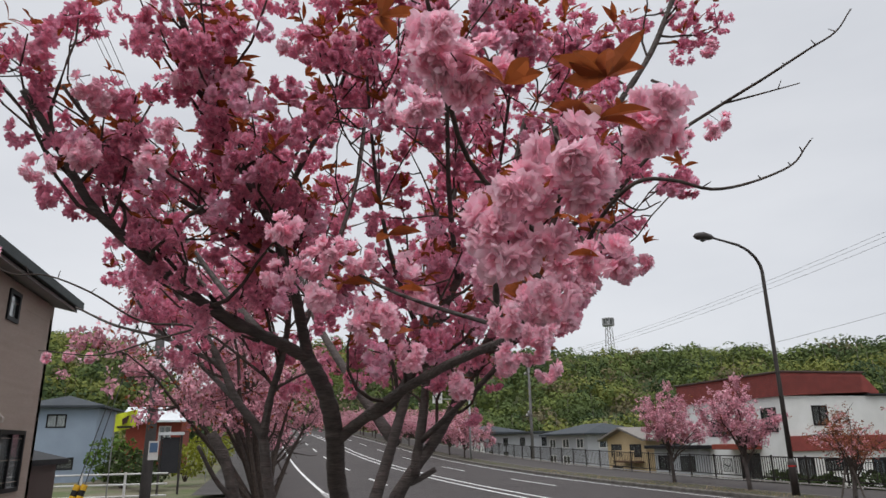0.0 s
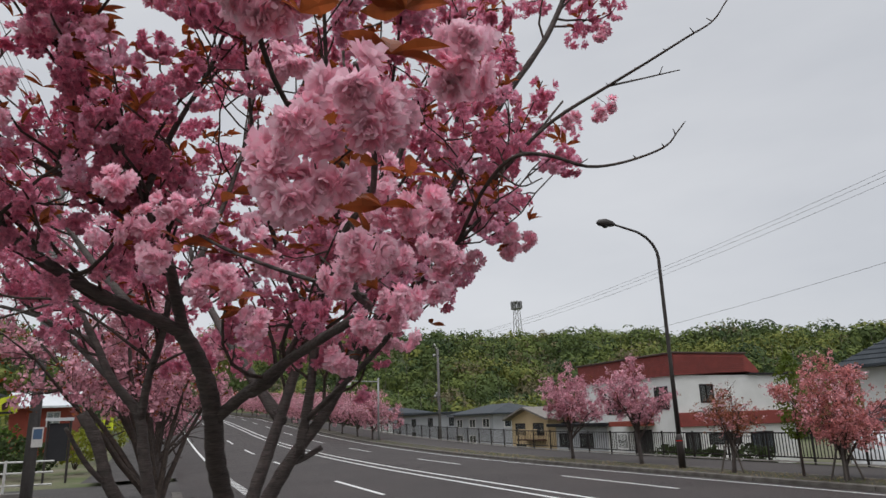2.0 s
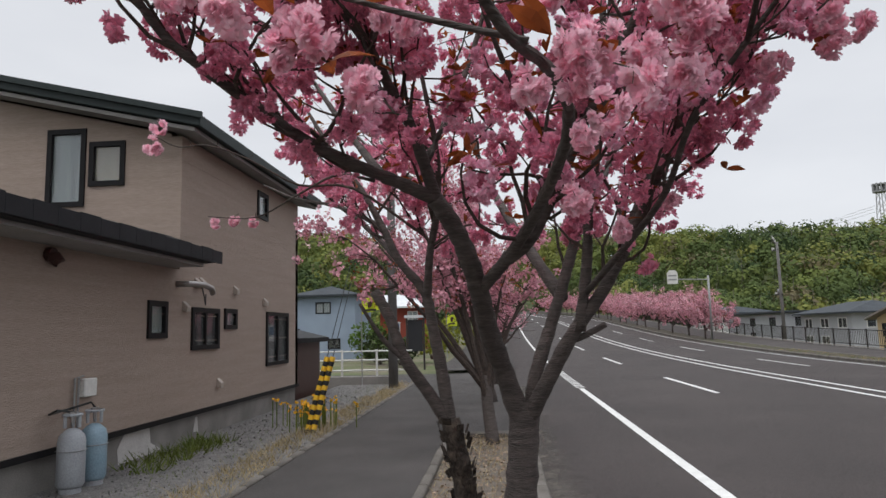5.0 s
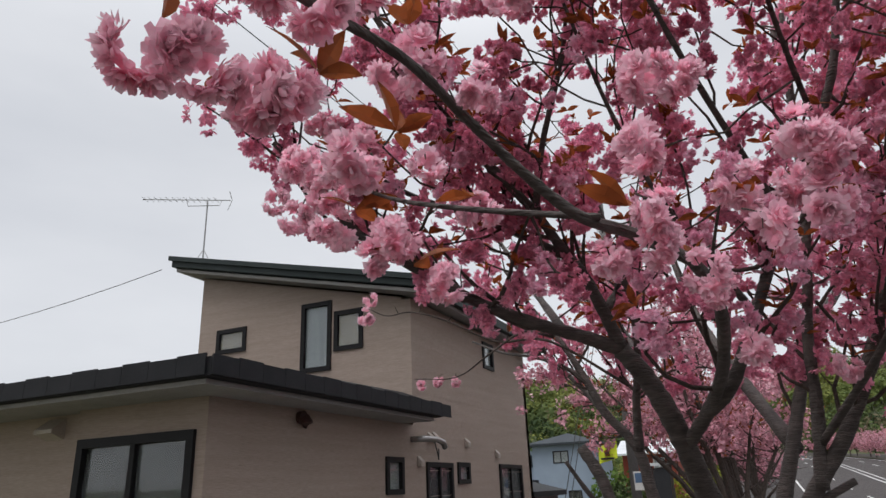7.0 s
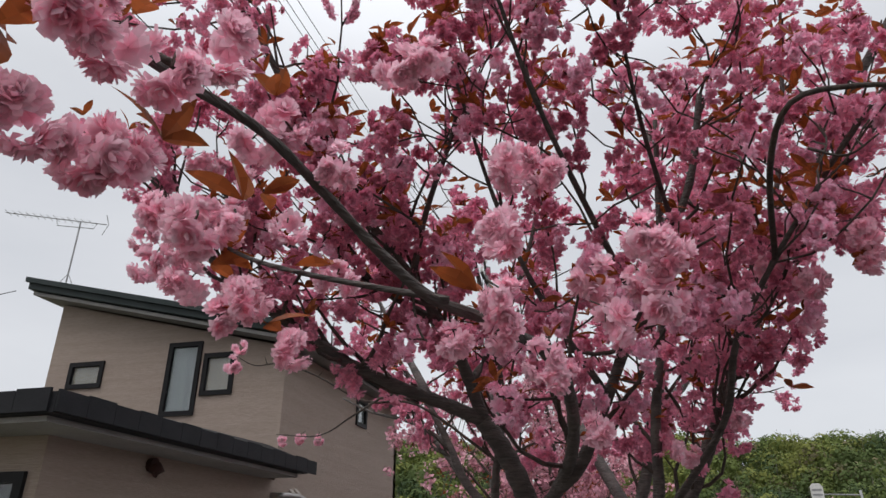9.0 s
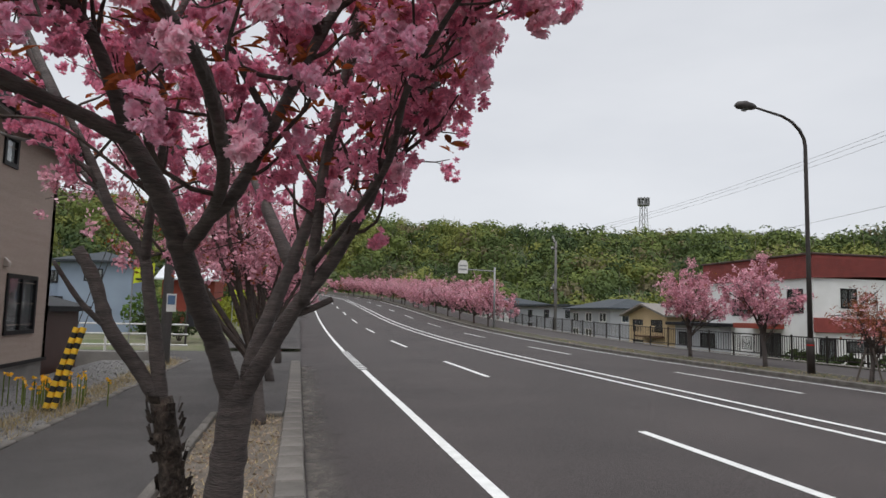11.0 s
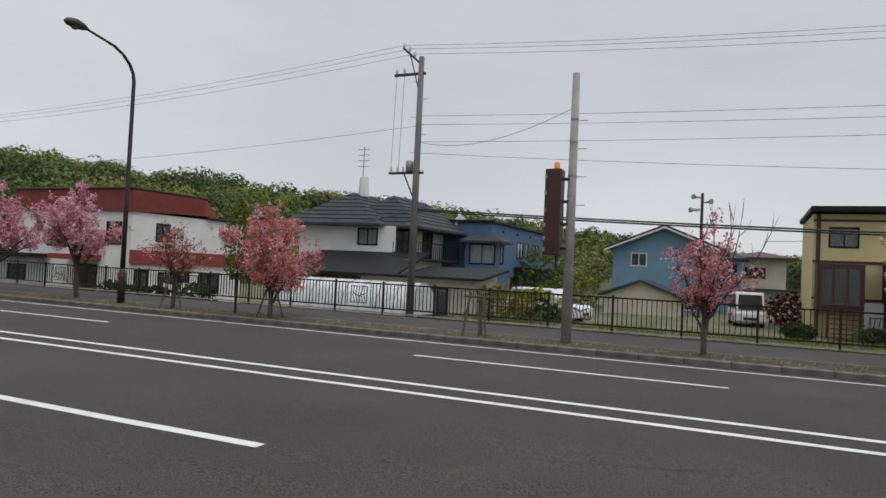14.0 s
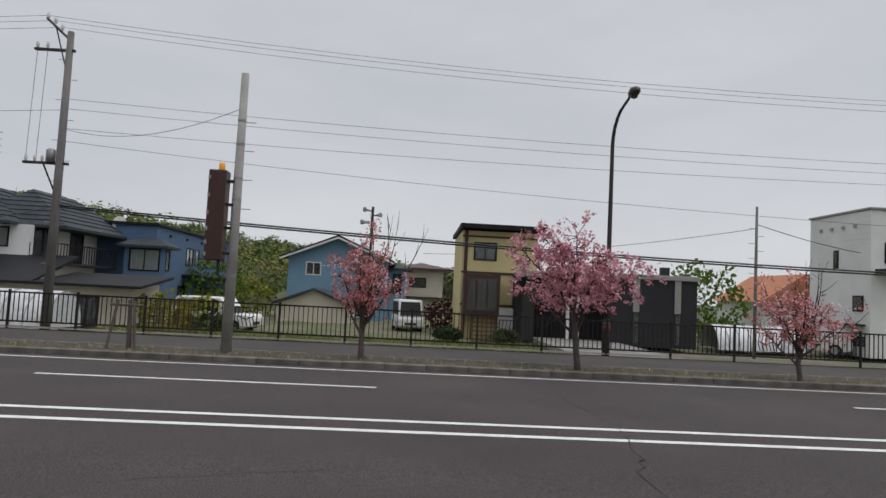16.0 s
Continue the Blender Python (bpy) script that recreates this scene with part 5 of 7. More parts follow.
# the railing farther up the hill, too small to pick apart
m = Mesh()
while y < 120:
    z = road_z(y) + 0.14
    m.box(22.265, 22.335, y - 0.035, y + 0.035, z - 0.1, z + 1.15)
    z2 = road_z(y + 2.14) + 0.14
    for zz in (0.16, 1.08):
        m.tube([(22.3, y, z + zz), (22.3, y + 2.14, z2 + zz)], 0.025, 4)
    for j in range(1, 10):
        q = y + 2.14 * j / 10
        z = road_z(q) + 0.14
        m.box(22.29, 22.31, q - 0.011, q + 0.011, z + 0.16, z + 1.08)
    y += 2.14
tagged(m.build("railing", FENCE_BLACK), "black steel railing climbing the hill", "fence", kind="stuff")

# empty tree support frame of stakes
def stake_frame(x, y):
    t = thing("tree_support", "weathered wooden tree support frame with no tree", "tree support", at=(x, y, 0.1))
    for dx, dy in ((-0.3, -0.35), (-0.3, 0.35), (0.3, 0.0), (0.0, -0.05)):
        m = Mesh()
        m.tube([(dx, dy, -0.1), (dx * 0.45, dy * 0.55, 1.2)], 0.035, 7)
        m.build("stake", WOOD_STAKE, t)
    m = Mesh()
    m.tube([(-0.1, -0.4, 1.08), (-0.1, 0.4, 1.08)], 0.035, 7)
    m.build("crossbar", WOOD_STAKE, t)


stake_frame(17.3, 6.43)

# direction sign on its bent pole
t = thing("road_sign", "tall grey road sign pole with an arm over the lane", "road sign", at=(17.6, 60.05, road_z(60.05) + 0.08))
m = Mesh(); m.tube([(0, 0, -0.1), (0, 0, 5.6)], 0.09, 10); m.build("pole", STEEL_GREY, t, smooth=True)
m = Mesh(); m.tube([(0, 0, 5.25), (-3.0, 0, 5.35)], 0.05, 8); m.build("arm", STEEL_GREY, t)
m = Mesh(); m.prism([(-3.5, 4.95), (-2.6, 4.95), (-2.6, 5.9), (-2.8, 6.15), (-3.3, 6.15), (-3.5, 5.9)], "y", -0.06, -0.03); m.build("panel", PLASTIC_WHITE, t, "pale sign panel seen from the front")
for z in (5.25, 5.6):
    m = Mesh(); m.box(-3.4, -2.7, -0.075, -0.062, z, z + 0.14); m.build("plain_bar", STEEL_GREY, t)

# lattice tower on the ridge
t = thing("lattice_tower", "grey lattice radio tower on the wooded ridge", "tower", at=(150.5, 275.0, 30))
def tz(k):
    return 3.2 * k
for k in range(8):
    s0, s1 = 1.9 - 0.12 * k, 1.9 - 0.12 * (k + 1)
    m = Mesh()
    for a, b in ((1, 1), (1, -1), (-1, -1), (-1, 1)):
        m.tube([(a * s0, b * s0, tz(k)), (a * s1, b * s1, tz(k + 1))], 0.16, 4)
        m.tube([(a * s0, b * s0, tz(k)), (-b * s1, a * s1, tz(k + 1))], 0.09, 3)
    m.build("lattice_section", STEEL_GREY, t)
for z in (22.3, 25.2):
    m = Mesh(); m.tube([(0, 0, z), (0, 0, z + 0.4)], 2.6, 12); m.build("platform", STEEL_GREY, t)
for k in range(10):
    a = 0.628 * k
    m = Mesh(); m.box(2.4 * math.cos(a) - 0.25, 2.4 * math.cos(a) + 0.25, 2.4 * math.sin(a) - 0.25, 2.4 * math.sin(a) + 0.25, 22.6, 25.9); m.build("antenna_panel", STEEL_GREY, t)

# loudspeaker mast in the yards
t = thing("loudspeaker_mast", "dark mast with public address horns above the roofs", "loudspeaker", at=(45, 2.5, -0.5))
m = Mesh(); m.tube([(0, 0, 0), (0, 0, 7.9)], 0.09, 8); m.build("mast", STEEL_DARK, t)
for dx, dy, z in ((-0.5, 0.35, 7.6), (-0.45, -0.4, 7.3), (0.4, 0.5, 6.9), (-0.3, 0.5, 6.8)):
    m = Mesh(); m.tube([(dx * 0.3, dy * 0.3, z), (dx, dy, z), (dx * 1.4, dy * 1.4, z)], [0.05, 0.08, 0.17], 10); m.build("horn", STEEL_GREY, t)


def car(x, y, z, turn, L, W, H, paint, label, van=False, group="parked cars"):
    t = thing("car", label, "car", group, (x, y, z))
    t.rotation_euler = (0, 0, radians(turn))
    h, w = L / 2, W / 2
    m = Mesh()
    side = [(-h, 0.35), (-h, 0.75), (-h + 0.08, 0.9), (h - 0.1, 0.9), (h, 0.72), (h, 0.35), (h - 0.2, 0.25), (-h + 0.2, 0.25)]
    m.prism(side, "y", -w, w)
    m.build("body", paint, t, bevel=0.04)
    m = Mesh()
    if van:
        top = [(-h + 0.05, 0.88), (-h + 0.35, H), (h - 0.1, H), (h - 0.02, 0.88)]
    else:
        top = [(-h + 0.9, 0.88), (-h + 1.5, H), (h - 0.7, H), (h - 0.15, 0.88)]
    m.prism(top, "y", -w * 0.92, w * 0.92)
    cab = m.build("cabin", paint, t, bevel=0.05)
    # Windscreen and side windows are near-black to paint the unlit cabin.
    m = Mesh()
    x0, x1 = top[0][0], top[1][0]
    m.add([(x0 - 0.0, -w * 0.82, 0.95), (x0 - 0.0, w * 0.82, 0.95), (x1 - 0.04, w * 0.75, H - 0.12), (x1 - 0.04, -w * 0.75, H - 0.12)], [(0, 1, 2, 3)])
    m.build("windscreen", INTERIOR_SHADE, cab)
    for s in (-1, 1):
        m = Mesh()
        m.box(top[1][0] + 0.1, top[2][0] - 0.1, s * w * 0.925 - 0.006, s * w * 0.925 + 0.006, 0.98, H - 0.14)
        m.build("side_window", INTERIOR_SHADE, cab)
        m = Mesh()
        m.box(-h - 0.02, -h + 0.05, s * w * 0.72 - 0.14, s * w * 0.72 + 0.14, 0.58, 0.74)
        m.build("headlight", PLASTIC_WHITE, t)
        for q in (-h + 0.75, h - 0.75):
            m = Mesh()
            m.tube([(q, s * w - s * 0.2, 0.31), (q, s * w + s * 0.01, 0.31)], 0.31, 16)
            wh = m.build("wheel", RUBBER, t)
            m = Mesh()
            m.tube([(q, s * w + s * 0.005, 0.31), (q, s * w + s * 0.02, 0.31)], 0.19, 12)
            m.build("rim", STEEL_GREY, wh)
    m = Mesh(); m.box(-h - 0.015, -h + 0.05, -w * 0.45, w * 0.45, 0.42, 0.56); m.build("grille", BLACK, t)
    return t


car(40.3, -0.2, -0.45, 8, 3.4, 1.48, 1.85, CAR_WHITE, "small white van parked in the yard, facing the road", True)
car(33.5, 9.1, -0.5, 80, 4.4, 1.75, 1.65, CAR_WHITE, "white estate car parked behind the fence")
car(34.5, -21.0, -0.3, 60, 3.9, 1.6, 1.5, CAR_WHITE, "white car parked by the boarded house")
# garden tunnels
def tunnel(x, y0, y1, r, z, label, film):
    t = thing("garden_tunnel", label, "garden tunnel", at=(x, 0, z))
    m = Mesh()
    n = 10
    ys = [y0 + (y1 - y0) * k / 8 for k in range(9)]
    vs = [(r * math.cos(math.pi * k / n), y, 1.1 * r * math.sin(math.pi * k / n)) for y in ys for k in range(n + 1)]
    m.add(vs, [(j * (n + 1) + k, j * (n + 1) + k + 1, (j + 1) * (n + 1) + k + 1, (j + 1) * (n + 1) + k) for j in range(8) for k in range(n)])
    m.add([(r * math.cos(math.pi * k / n), y0, 1.1 * r * math.sin(math.pi * k / n)) for k in range(n + 1)], [tuple(range(n + 1))])
    m.build("film", film, t, smooth=True)
    for q in ys:
        m = Mesh()
        m.tube([(r * 1.01 * math.cos(math.pi * k / n), q, 1.11 * r * math.sin(math.pi * k / n)) for k in range(n + 1)], 0.02, 5)
        m.build("hoop", STEEL_GREY, t)


tunnel(26.5, 12.6, 19.5, 1.25, -0.15, "low plastic-covered garden tunnel behind the fence", TUNNEL_FILM)
tunnel(34, -20.0, -15.6, 1.1, -0.2, "white plastic garden tunnel near the pole", TUNNEL_FILM)
t = thing("trellis", "reddish wooden garden trellis behind the fence", "trellis", at=(25.5, 8.2, -0.2))
for k in range(8):
    m = Mesh(); m.box(0, 0.03, -0.9 + 0.25 * k, -0.86 + 0.25 * k, 0, 1.35); m.build("upright", WOOD_BROWN, t)
for k in range(5):
    m = Mesh(); m.box(-0.02, 0.0, -0.95, 0.95, 0.15 + 0.27 * k, 0.19 + 0.27 * k); m.build("slat", WOOD_BROWN, t)

# ---- near side, past the house ----
def guard(x, y):
    t = thing("guy_wire_guard", "yellow and black striped guard on a slanting guy wire", "guy guard", at=(x, y, 0.1))
    for off in (0.0, 0.11):
        a, b = Vector((0 + off, 0, 0.0)), Vector((0.36 + off, 0.15, 1.42))
        n = 16
        for k in range(n):
            m = Mesh()
            p, q = a.lerp(b, k / n), a.lerp(b, (k + 1) / n)
            m.tube([p, q], 0.052, 10)
            m.build("stripe", YELLOW if k % 2 else BLACK, t)
    m = Mesh(); m.tube([(0.36, 0.15, 1.42), (0.95, 4.5, 7.8)], 0.008, 4); m.build("guy_wire", WIRE, t)
    m = Mesh(); m.tube([(0.47, 0.15, 1.42), (1.0, 4.5, 7.6)], 0.008, 4); m.build("guy_wire", WIRE, t)


guard(-4.2, 12.3)
t = thing("daffodils", "clump of yellow flowers by the striped guard", "flowers", at=(-4.3, 13.0, 0.1))
rng0 = np.random.default_rng(3)
c = np.stack([rng0.normal(0, 0.28, 60), rng0.normal(0, 0.3, 60), rng0.uniform(0.3, 0.62, 60)], 1)
soup("blossom", leaf_quads(rng0, np.repeat(c, 4, 0) + rng0.normal(0, 0.02, (240, 3)), 0.035, 0.9), YELLOW_FLOWER, t)["kind"] = "stuff"
soup("foliage", np.stack([c * (1, 1, 0) + (-0.01, 0, 0), c * (1, 1, 0) + (0.01, 0, 0), c + (0.01, 0, -0.02), c + (-0.01, 0, -0.02)], 1), GRASS, t)["kind"] = "stuff"

# retaining edge and white rail at the side street
t = thing("retaining_wall", "low dark concrete retaining wall along the side street", "wall", at=(0, 0, 0))
slab(t, "panel", FOUNDATION, -14, -4.4, 23.7, 23.95, -0.1, 0.42)
def rail_bay(x0, x1, y):
    t = thing("guard_rail", "white painted pipe guard rail on the wall", "guard rail", "white guard rails")
    for x in (x0, (x0 + x1) / 2):
        m = Mesh(); m.tube([(x, y, 0.2), (x, y, 1.36)], 0.04, 8); m.build("post", FENCE_WHITE, t)
    for z in (0.62, 0.98, 1.3):
        m = Mesh(); m.tube([(x0, y, z), (x1, y, z)], 0.028, 8); m.build("rail", FENCE_WHITE, t)
for k in range(4):
    rail_bay(-14 + 2.56 * k, -14 + 2.56 * (k + 1), 24.0)
t = thing("shed", "small dark red shed behind the taupe house", "shed")
block(t, -10, -6.6, 19.0, 22.0, 0, 1.9, BROWN_BOX, th=0.1)
gable_roof(t, -10, -6.6, 19.0, 22.0, 1.85, 0.5, 0.25, ROOF_BLACK, "y")

def flag(x, y, z, w, h, tilt, label):
    t = thing("safety_flag", label, "flag", "yellow safety flags", (x, y, z))
    m = Mesh(); m.tube([(0, 0, 0), (0, 0, 2.95 if z < 0.5 else 2.2)], 0.018, 6); m.build("pole", STEEL_GREY, t)
    top = 2.9 if z < 0.5 else 2.15
    m = Mesh()
    n = 6
    vs = [(w * i / n, 0.05 * math.sin(i * 1.3 + j), top - h * j / 3 + tilt * i / n) for j in range(4) for i in range(n + 1)]
    m.add(vs, [(j * (n + 1) + i, j * (n + 1) + i + 1, (j + 1) * (n + 1) + i + 1, (j + 1) * (n + 1) + i) for j in range(3) for i in range(n)])
    cl = m.build("cloth", LIME, t, smooth=True)
    m = Mesh(); m.prism([(w * 0.35, top - h * 0.25), (w * 0.68, top - h * 0.18 + tilt * 0.5), (w * 0.6, top - h * 0.62 + tilt * 0.5), (w * 0.4, top - h * 0.6)], "y", -0.075, -0.07); m.build("dark_patch", BROWN_BOX, cl)
    m = Mesh(); m.box(w * 0.15, w * 0.85, -0.072, -0.068, top - h * 0.86 + tilt * 0.3, top - h * 0.74 + tilt * 0.3); m.build("plain_bar", BLACK, cl)


flag(-5.25, 22.4, 0.2, 0.62, 0.52, 0.16, "lime yellow safety flag with a dark emblem on a pole")
flag(-3.2, 33, 0.6, 0.5, 0.55, 0.0, "second lime yellow flag across the side street")
t = thing("notice_board", "dark notice board by the side street with pale posts", "notice board", at=(-5.2, 33.0, 0.1))
for x in (0, 0.85):
    m = Mesh(); m.tube([(x, 0, 0), (x, 0, 2.6)], 0.05, 8); m.build("post", STEEL_DARK, t)
m = Mesh(); m.box(0.06, 0.79, -0.04, 0.04, 0.9, 2.45); m.build("panel", BLACK_WALL, t)
m = Mesh(); m.box(-0.1, 0.95, -0.15, 0.15, 2.55, 2.68); m.build("hood", ROOF_WHITE, t)
t = thing("pole_notice", "small blue and white notice strapped to the utility pole", "notice", at=(-4.0, 22.0, 1.75))
m = Mesh(); m.box(-0.14, 0.14, -0.02, 0.0, 0, 0.55); m.build("panel", PLASTIC_WHITE, t)
m = Mesh(); m.box(-0.11, 0.11, -0.026, -0.02, 0.22, 0.5); m.build("plain_patch", BLUE_WALL, t)
t = thing("manhole_grate", "dark slotted drain grate beside the kerb", "drain", at=(0.0, 17.3, road_z(17.3)))
for k in range(9):
    m = Mesh(); m.box(0.06 + 0.05 * k, 0.085 + 0.05 * k, 0, 0.3, crown(0.1) - 0.03, crown(0.1) + 0.006 + 0.001 * k); m.build("slat", FENCE_BLACK, t)


# fine cracks in the asphalt, as thin filled seams
def crack(pts, w, label):
    rng = np.random.default_rng(len(pts))
    path = []
    for a, b in zip(pts, pts[1:]):
        for k in range(8):
            f = k / 8
            path.append((a[0] + (b[0] - a[0]) * f + rng.normal(0, 0.035), a[1] + (b[1] - a[1]) * f + rng.normal(0, 0.035)))
    vs, fs = [], []
    for x, y in path:
        d = w * rng.uniform(0.3, 1)
        vs += [(x - d, y - d * 0.5, crown(x) + road_z(y) + 0.008), (x + d, y + d * 0.5, crown(x) + road_z(y) + 0.008)]
    for k in range(len(path) - 1):
        fs.append((2 * k, 2 * k + 1, 2 * k + 3, 2 * k + 2))
    m = Mesh()
    m.add(vs, fs)
    tagged(m.build("asphalt_crack", BLACK), label, "crack", kind="structure")


crack([(5.5, -2.9), (7.2, -3.1), (8.6, -3.4), (9.9, -3.6), (12.0, -3.4), (15.4, -3.5)], 0.02, "dark jagged crack across the road")
crack([(2.6, 4.0), (3.6, 3.0), (4.3, 2.0), (4.6, 1.0)], 0.007, "fine dark crack in the near lane")
crack([(2.0, 5.6), (3.0, 5.2), (4.2, 5.6)], 0.006, "fine dark crack in the near lane")
crack([(3.4, 3.3), (3.9, 2.0), (4.6, 0.6), (6.2, -0.4)], 0.006, "fine dark crack in the near lane")
crack([(6.2, 2.2), (6.6, 1.0), (7.0, -0.4)], 0.006, "fine dark crack in the inner lane")



# ---- trees ----
def flower_quads(rng, c, nrm, r, rings):
    """One double blossom: rings of (petals, tilt, reach), each petal two faces with a frilled tip."""
    nrm = nrm / np.linalg.norm(nrm)
    a = np.cross(nrm, (0.31, 0.52, 0.79))
    a /= np.linalg.norm(a)
    b = np.cross(nrm, a)
    out = []
    for n, tilt, reach in rings:
        off = rng.uniform(0, 6.28)
        for k in range(n):
            w = off + 6.2832 * k / n + rng.normal(0, 0.16)
            t = tilt + rng.normal(0, 0.2)
            R = r * reach * rng.uniform(0.86, 1.1)
            d = (a * np.cos(w) + b * np.sin(w))
            s = -a * np.sin(w) + b * np.cos(w)
            e = d * np.cos(t) + nrm * np.sin(t)
            q = -d * np.sin(t) + nrm * np.cos(t)
            half = R * rng.uniform(0.19, 0.30)
            m = c + e * R * 0.58 - q * R * 0.06
            tip = c + e * R + q * R * rng.uniform(-0.02, 0.22)
            f1, f2 = rng.uniform(-0.2, 0.14, 2) * R
            base = c + e * R * 0.05
            out.append((base - s * half * 0.25, base + s * half * 0.25, m + s * half, m - s * half))
            out.append((m - s * half, m + s * half, tip + s * half * 0.72 + e * f1, tip - s * half * 0.72 + e * f2))
    return out


RINGS_NEAR = [(11, -0.1, 1.0), (11, 0.25, 0.96), (10, 0.55, 0.88), (8, 0.85, 0.74), (6, 1.15, 0.6), (4, 1.4, 0.45)]
RINGS_MID = [(7, 0.1, 1.0), (6, 0.5, 0.88), (4, 0.95, 0.66)]


def cluster_quads(rng, count, rings, rball=0.062, rf=0.027, drop=0.035):
    """A hanging pompom of blossoms round the origin, stalked from above."""
    out = []
    for k in range(count):
        d = rng.normal(size=3)
        d[2] -= 0.35
        d /= np.linalg.norm(d)
        out += flower_quads(rng, d * rball * rng.uniform(0.72, 1.1) + np.array((0, 0, -drop)), d, rf * rng.uniform(0.85, 1.12), rings)
    return np.array(out)


def leaf_shape(rng, root, d, length, width):
    """A folded pointed leaf of four faces, drooping to its tip."""
    d = d / np.linalg.norm(d)
    s = np.cross(d, (0.1, 0.2, 1.0))
    s /= np.linalg.norm(s)
    u = np.cross(s, d)
    roll = rng.uniform(-0.8, 0.8)
    s, u = s * np.cos(roll) + u * np.sin(roll), u * np.cos(roll) - s * np.sin(roll)
    fold = width * 0.16
    rows = []
    for f, w in ((0.0, 0.10), (0.2, 0.62), (0.45, 1.0), (0.68, 0.80), (0.86, 0.40), (1.0, 0.03)):
        mid = root + d * length * f + u * length * (0.16 * f - 0.26 * f * f)
        half = s * width * 0.5 * w
        rows.append((mid - half + u * fold * w, mid, mid + half + u * fold * w))
    out = []
    for (a0, a1, a2), (b0, b1, b2) in zip(rows, rows[1:]):
        out += [(a0, a1, b1, b0), (a1, a2, b2, b1)]
    return out


def leaf_spray(rng, n, length):
    out = []
    for k in range(n):
        d = rng.normal(size=3)
        d[2] = abs(d[2]) * 0.6 + 0.1
        out += leaf_shape(rng, np.array((0, 0, 0.01)), d, length * rng.uniform(0.6, 1.2), length * 0.34 * rng.uniform(0.8, 1.15))
    return np.array(out)


def smooth_path(pts, per=5):
    """A rounded run of points through the given ones."""
    pts = [Vector(p) for p in pts]
    ext = [pts[0] * 2 - pts[1]] + pts + [pts[-1] * 2 - pts[-2]]
    out = []
    for i in range(1, len(ext) - 2):
        p0, p1, p2, p3 = ext[i - 1:i + 3]
        for k in range(per):
            t = k / per
            out.append(0.5 * ((2 * p1) + (p2 - p0) * t + (2 * p0 - 5 * p1 + 4 * p2 - p3) * t * t + (3 * p1 - p0 - 3 * p2 + p3) * t ** 3))
    out.append(pts[-1])
    return out


def wander(rng, p, d, length, steps, up=0.08, wobble=0.22):
    pts = [Vector(p)]
    d = Vector(d).normalized()
    for k in range(steps):
        d = (d + Vector(rng.normal(0, wobble, 3)) + Vector((0, 0, up))).normalized()
        pts.append(pts[-1] + d * length / steps)
    return pts, d


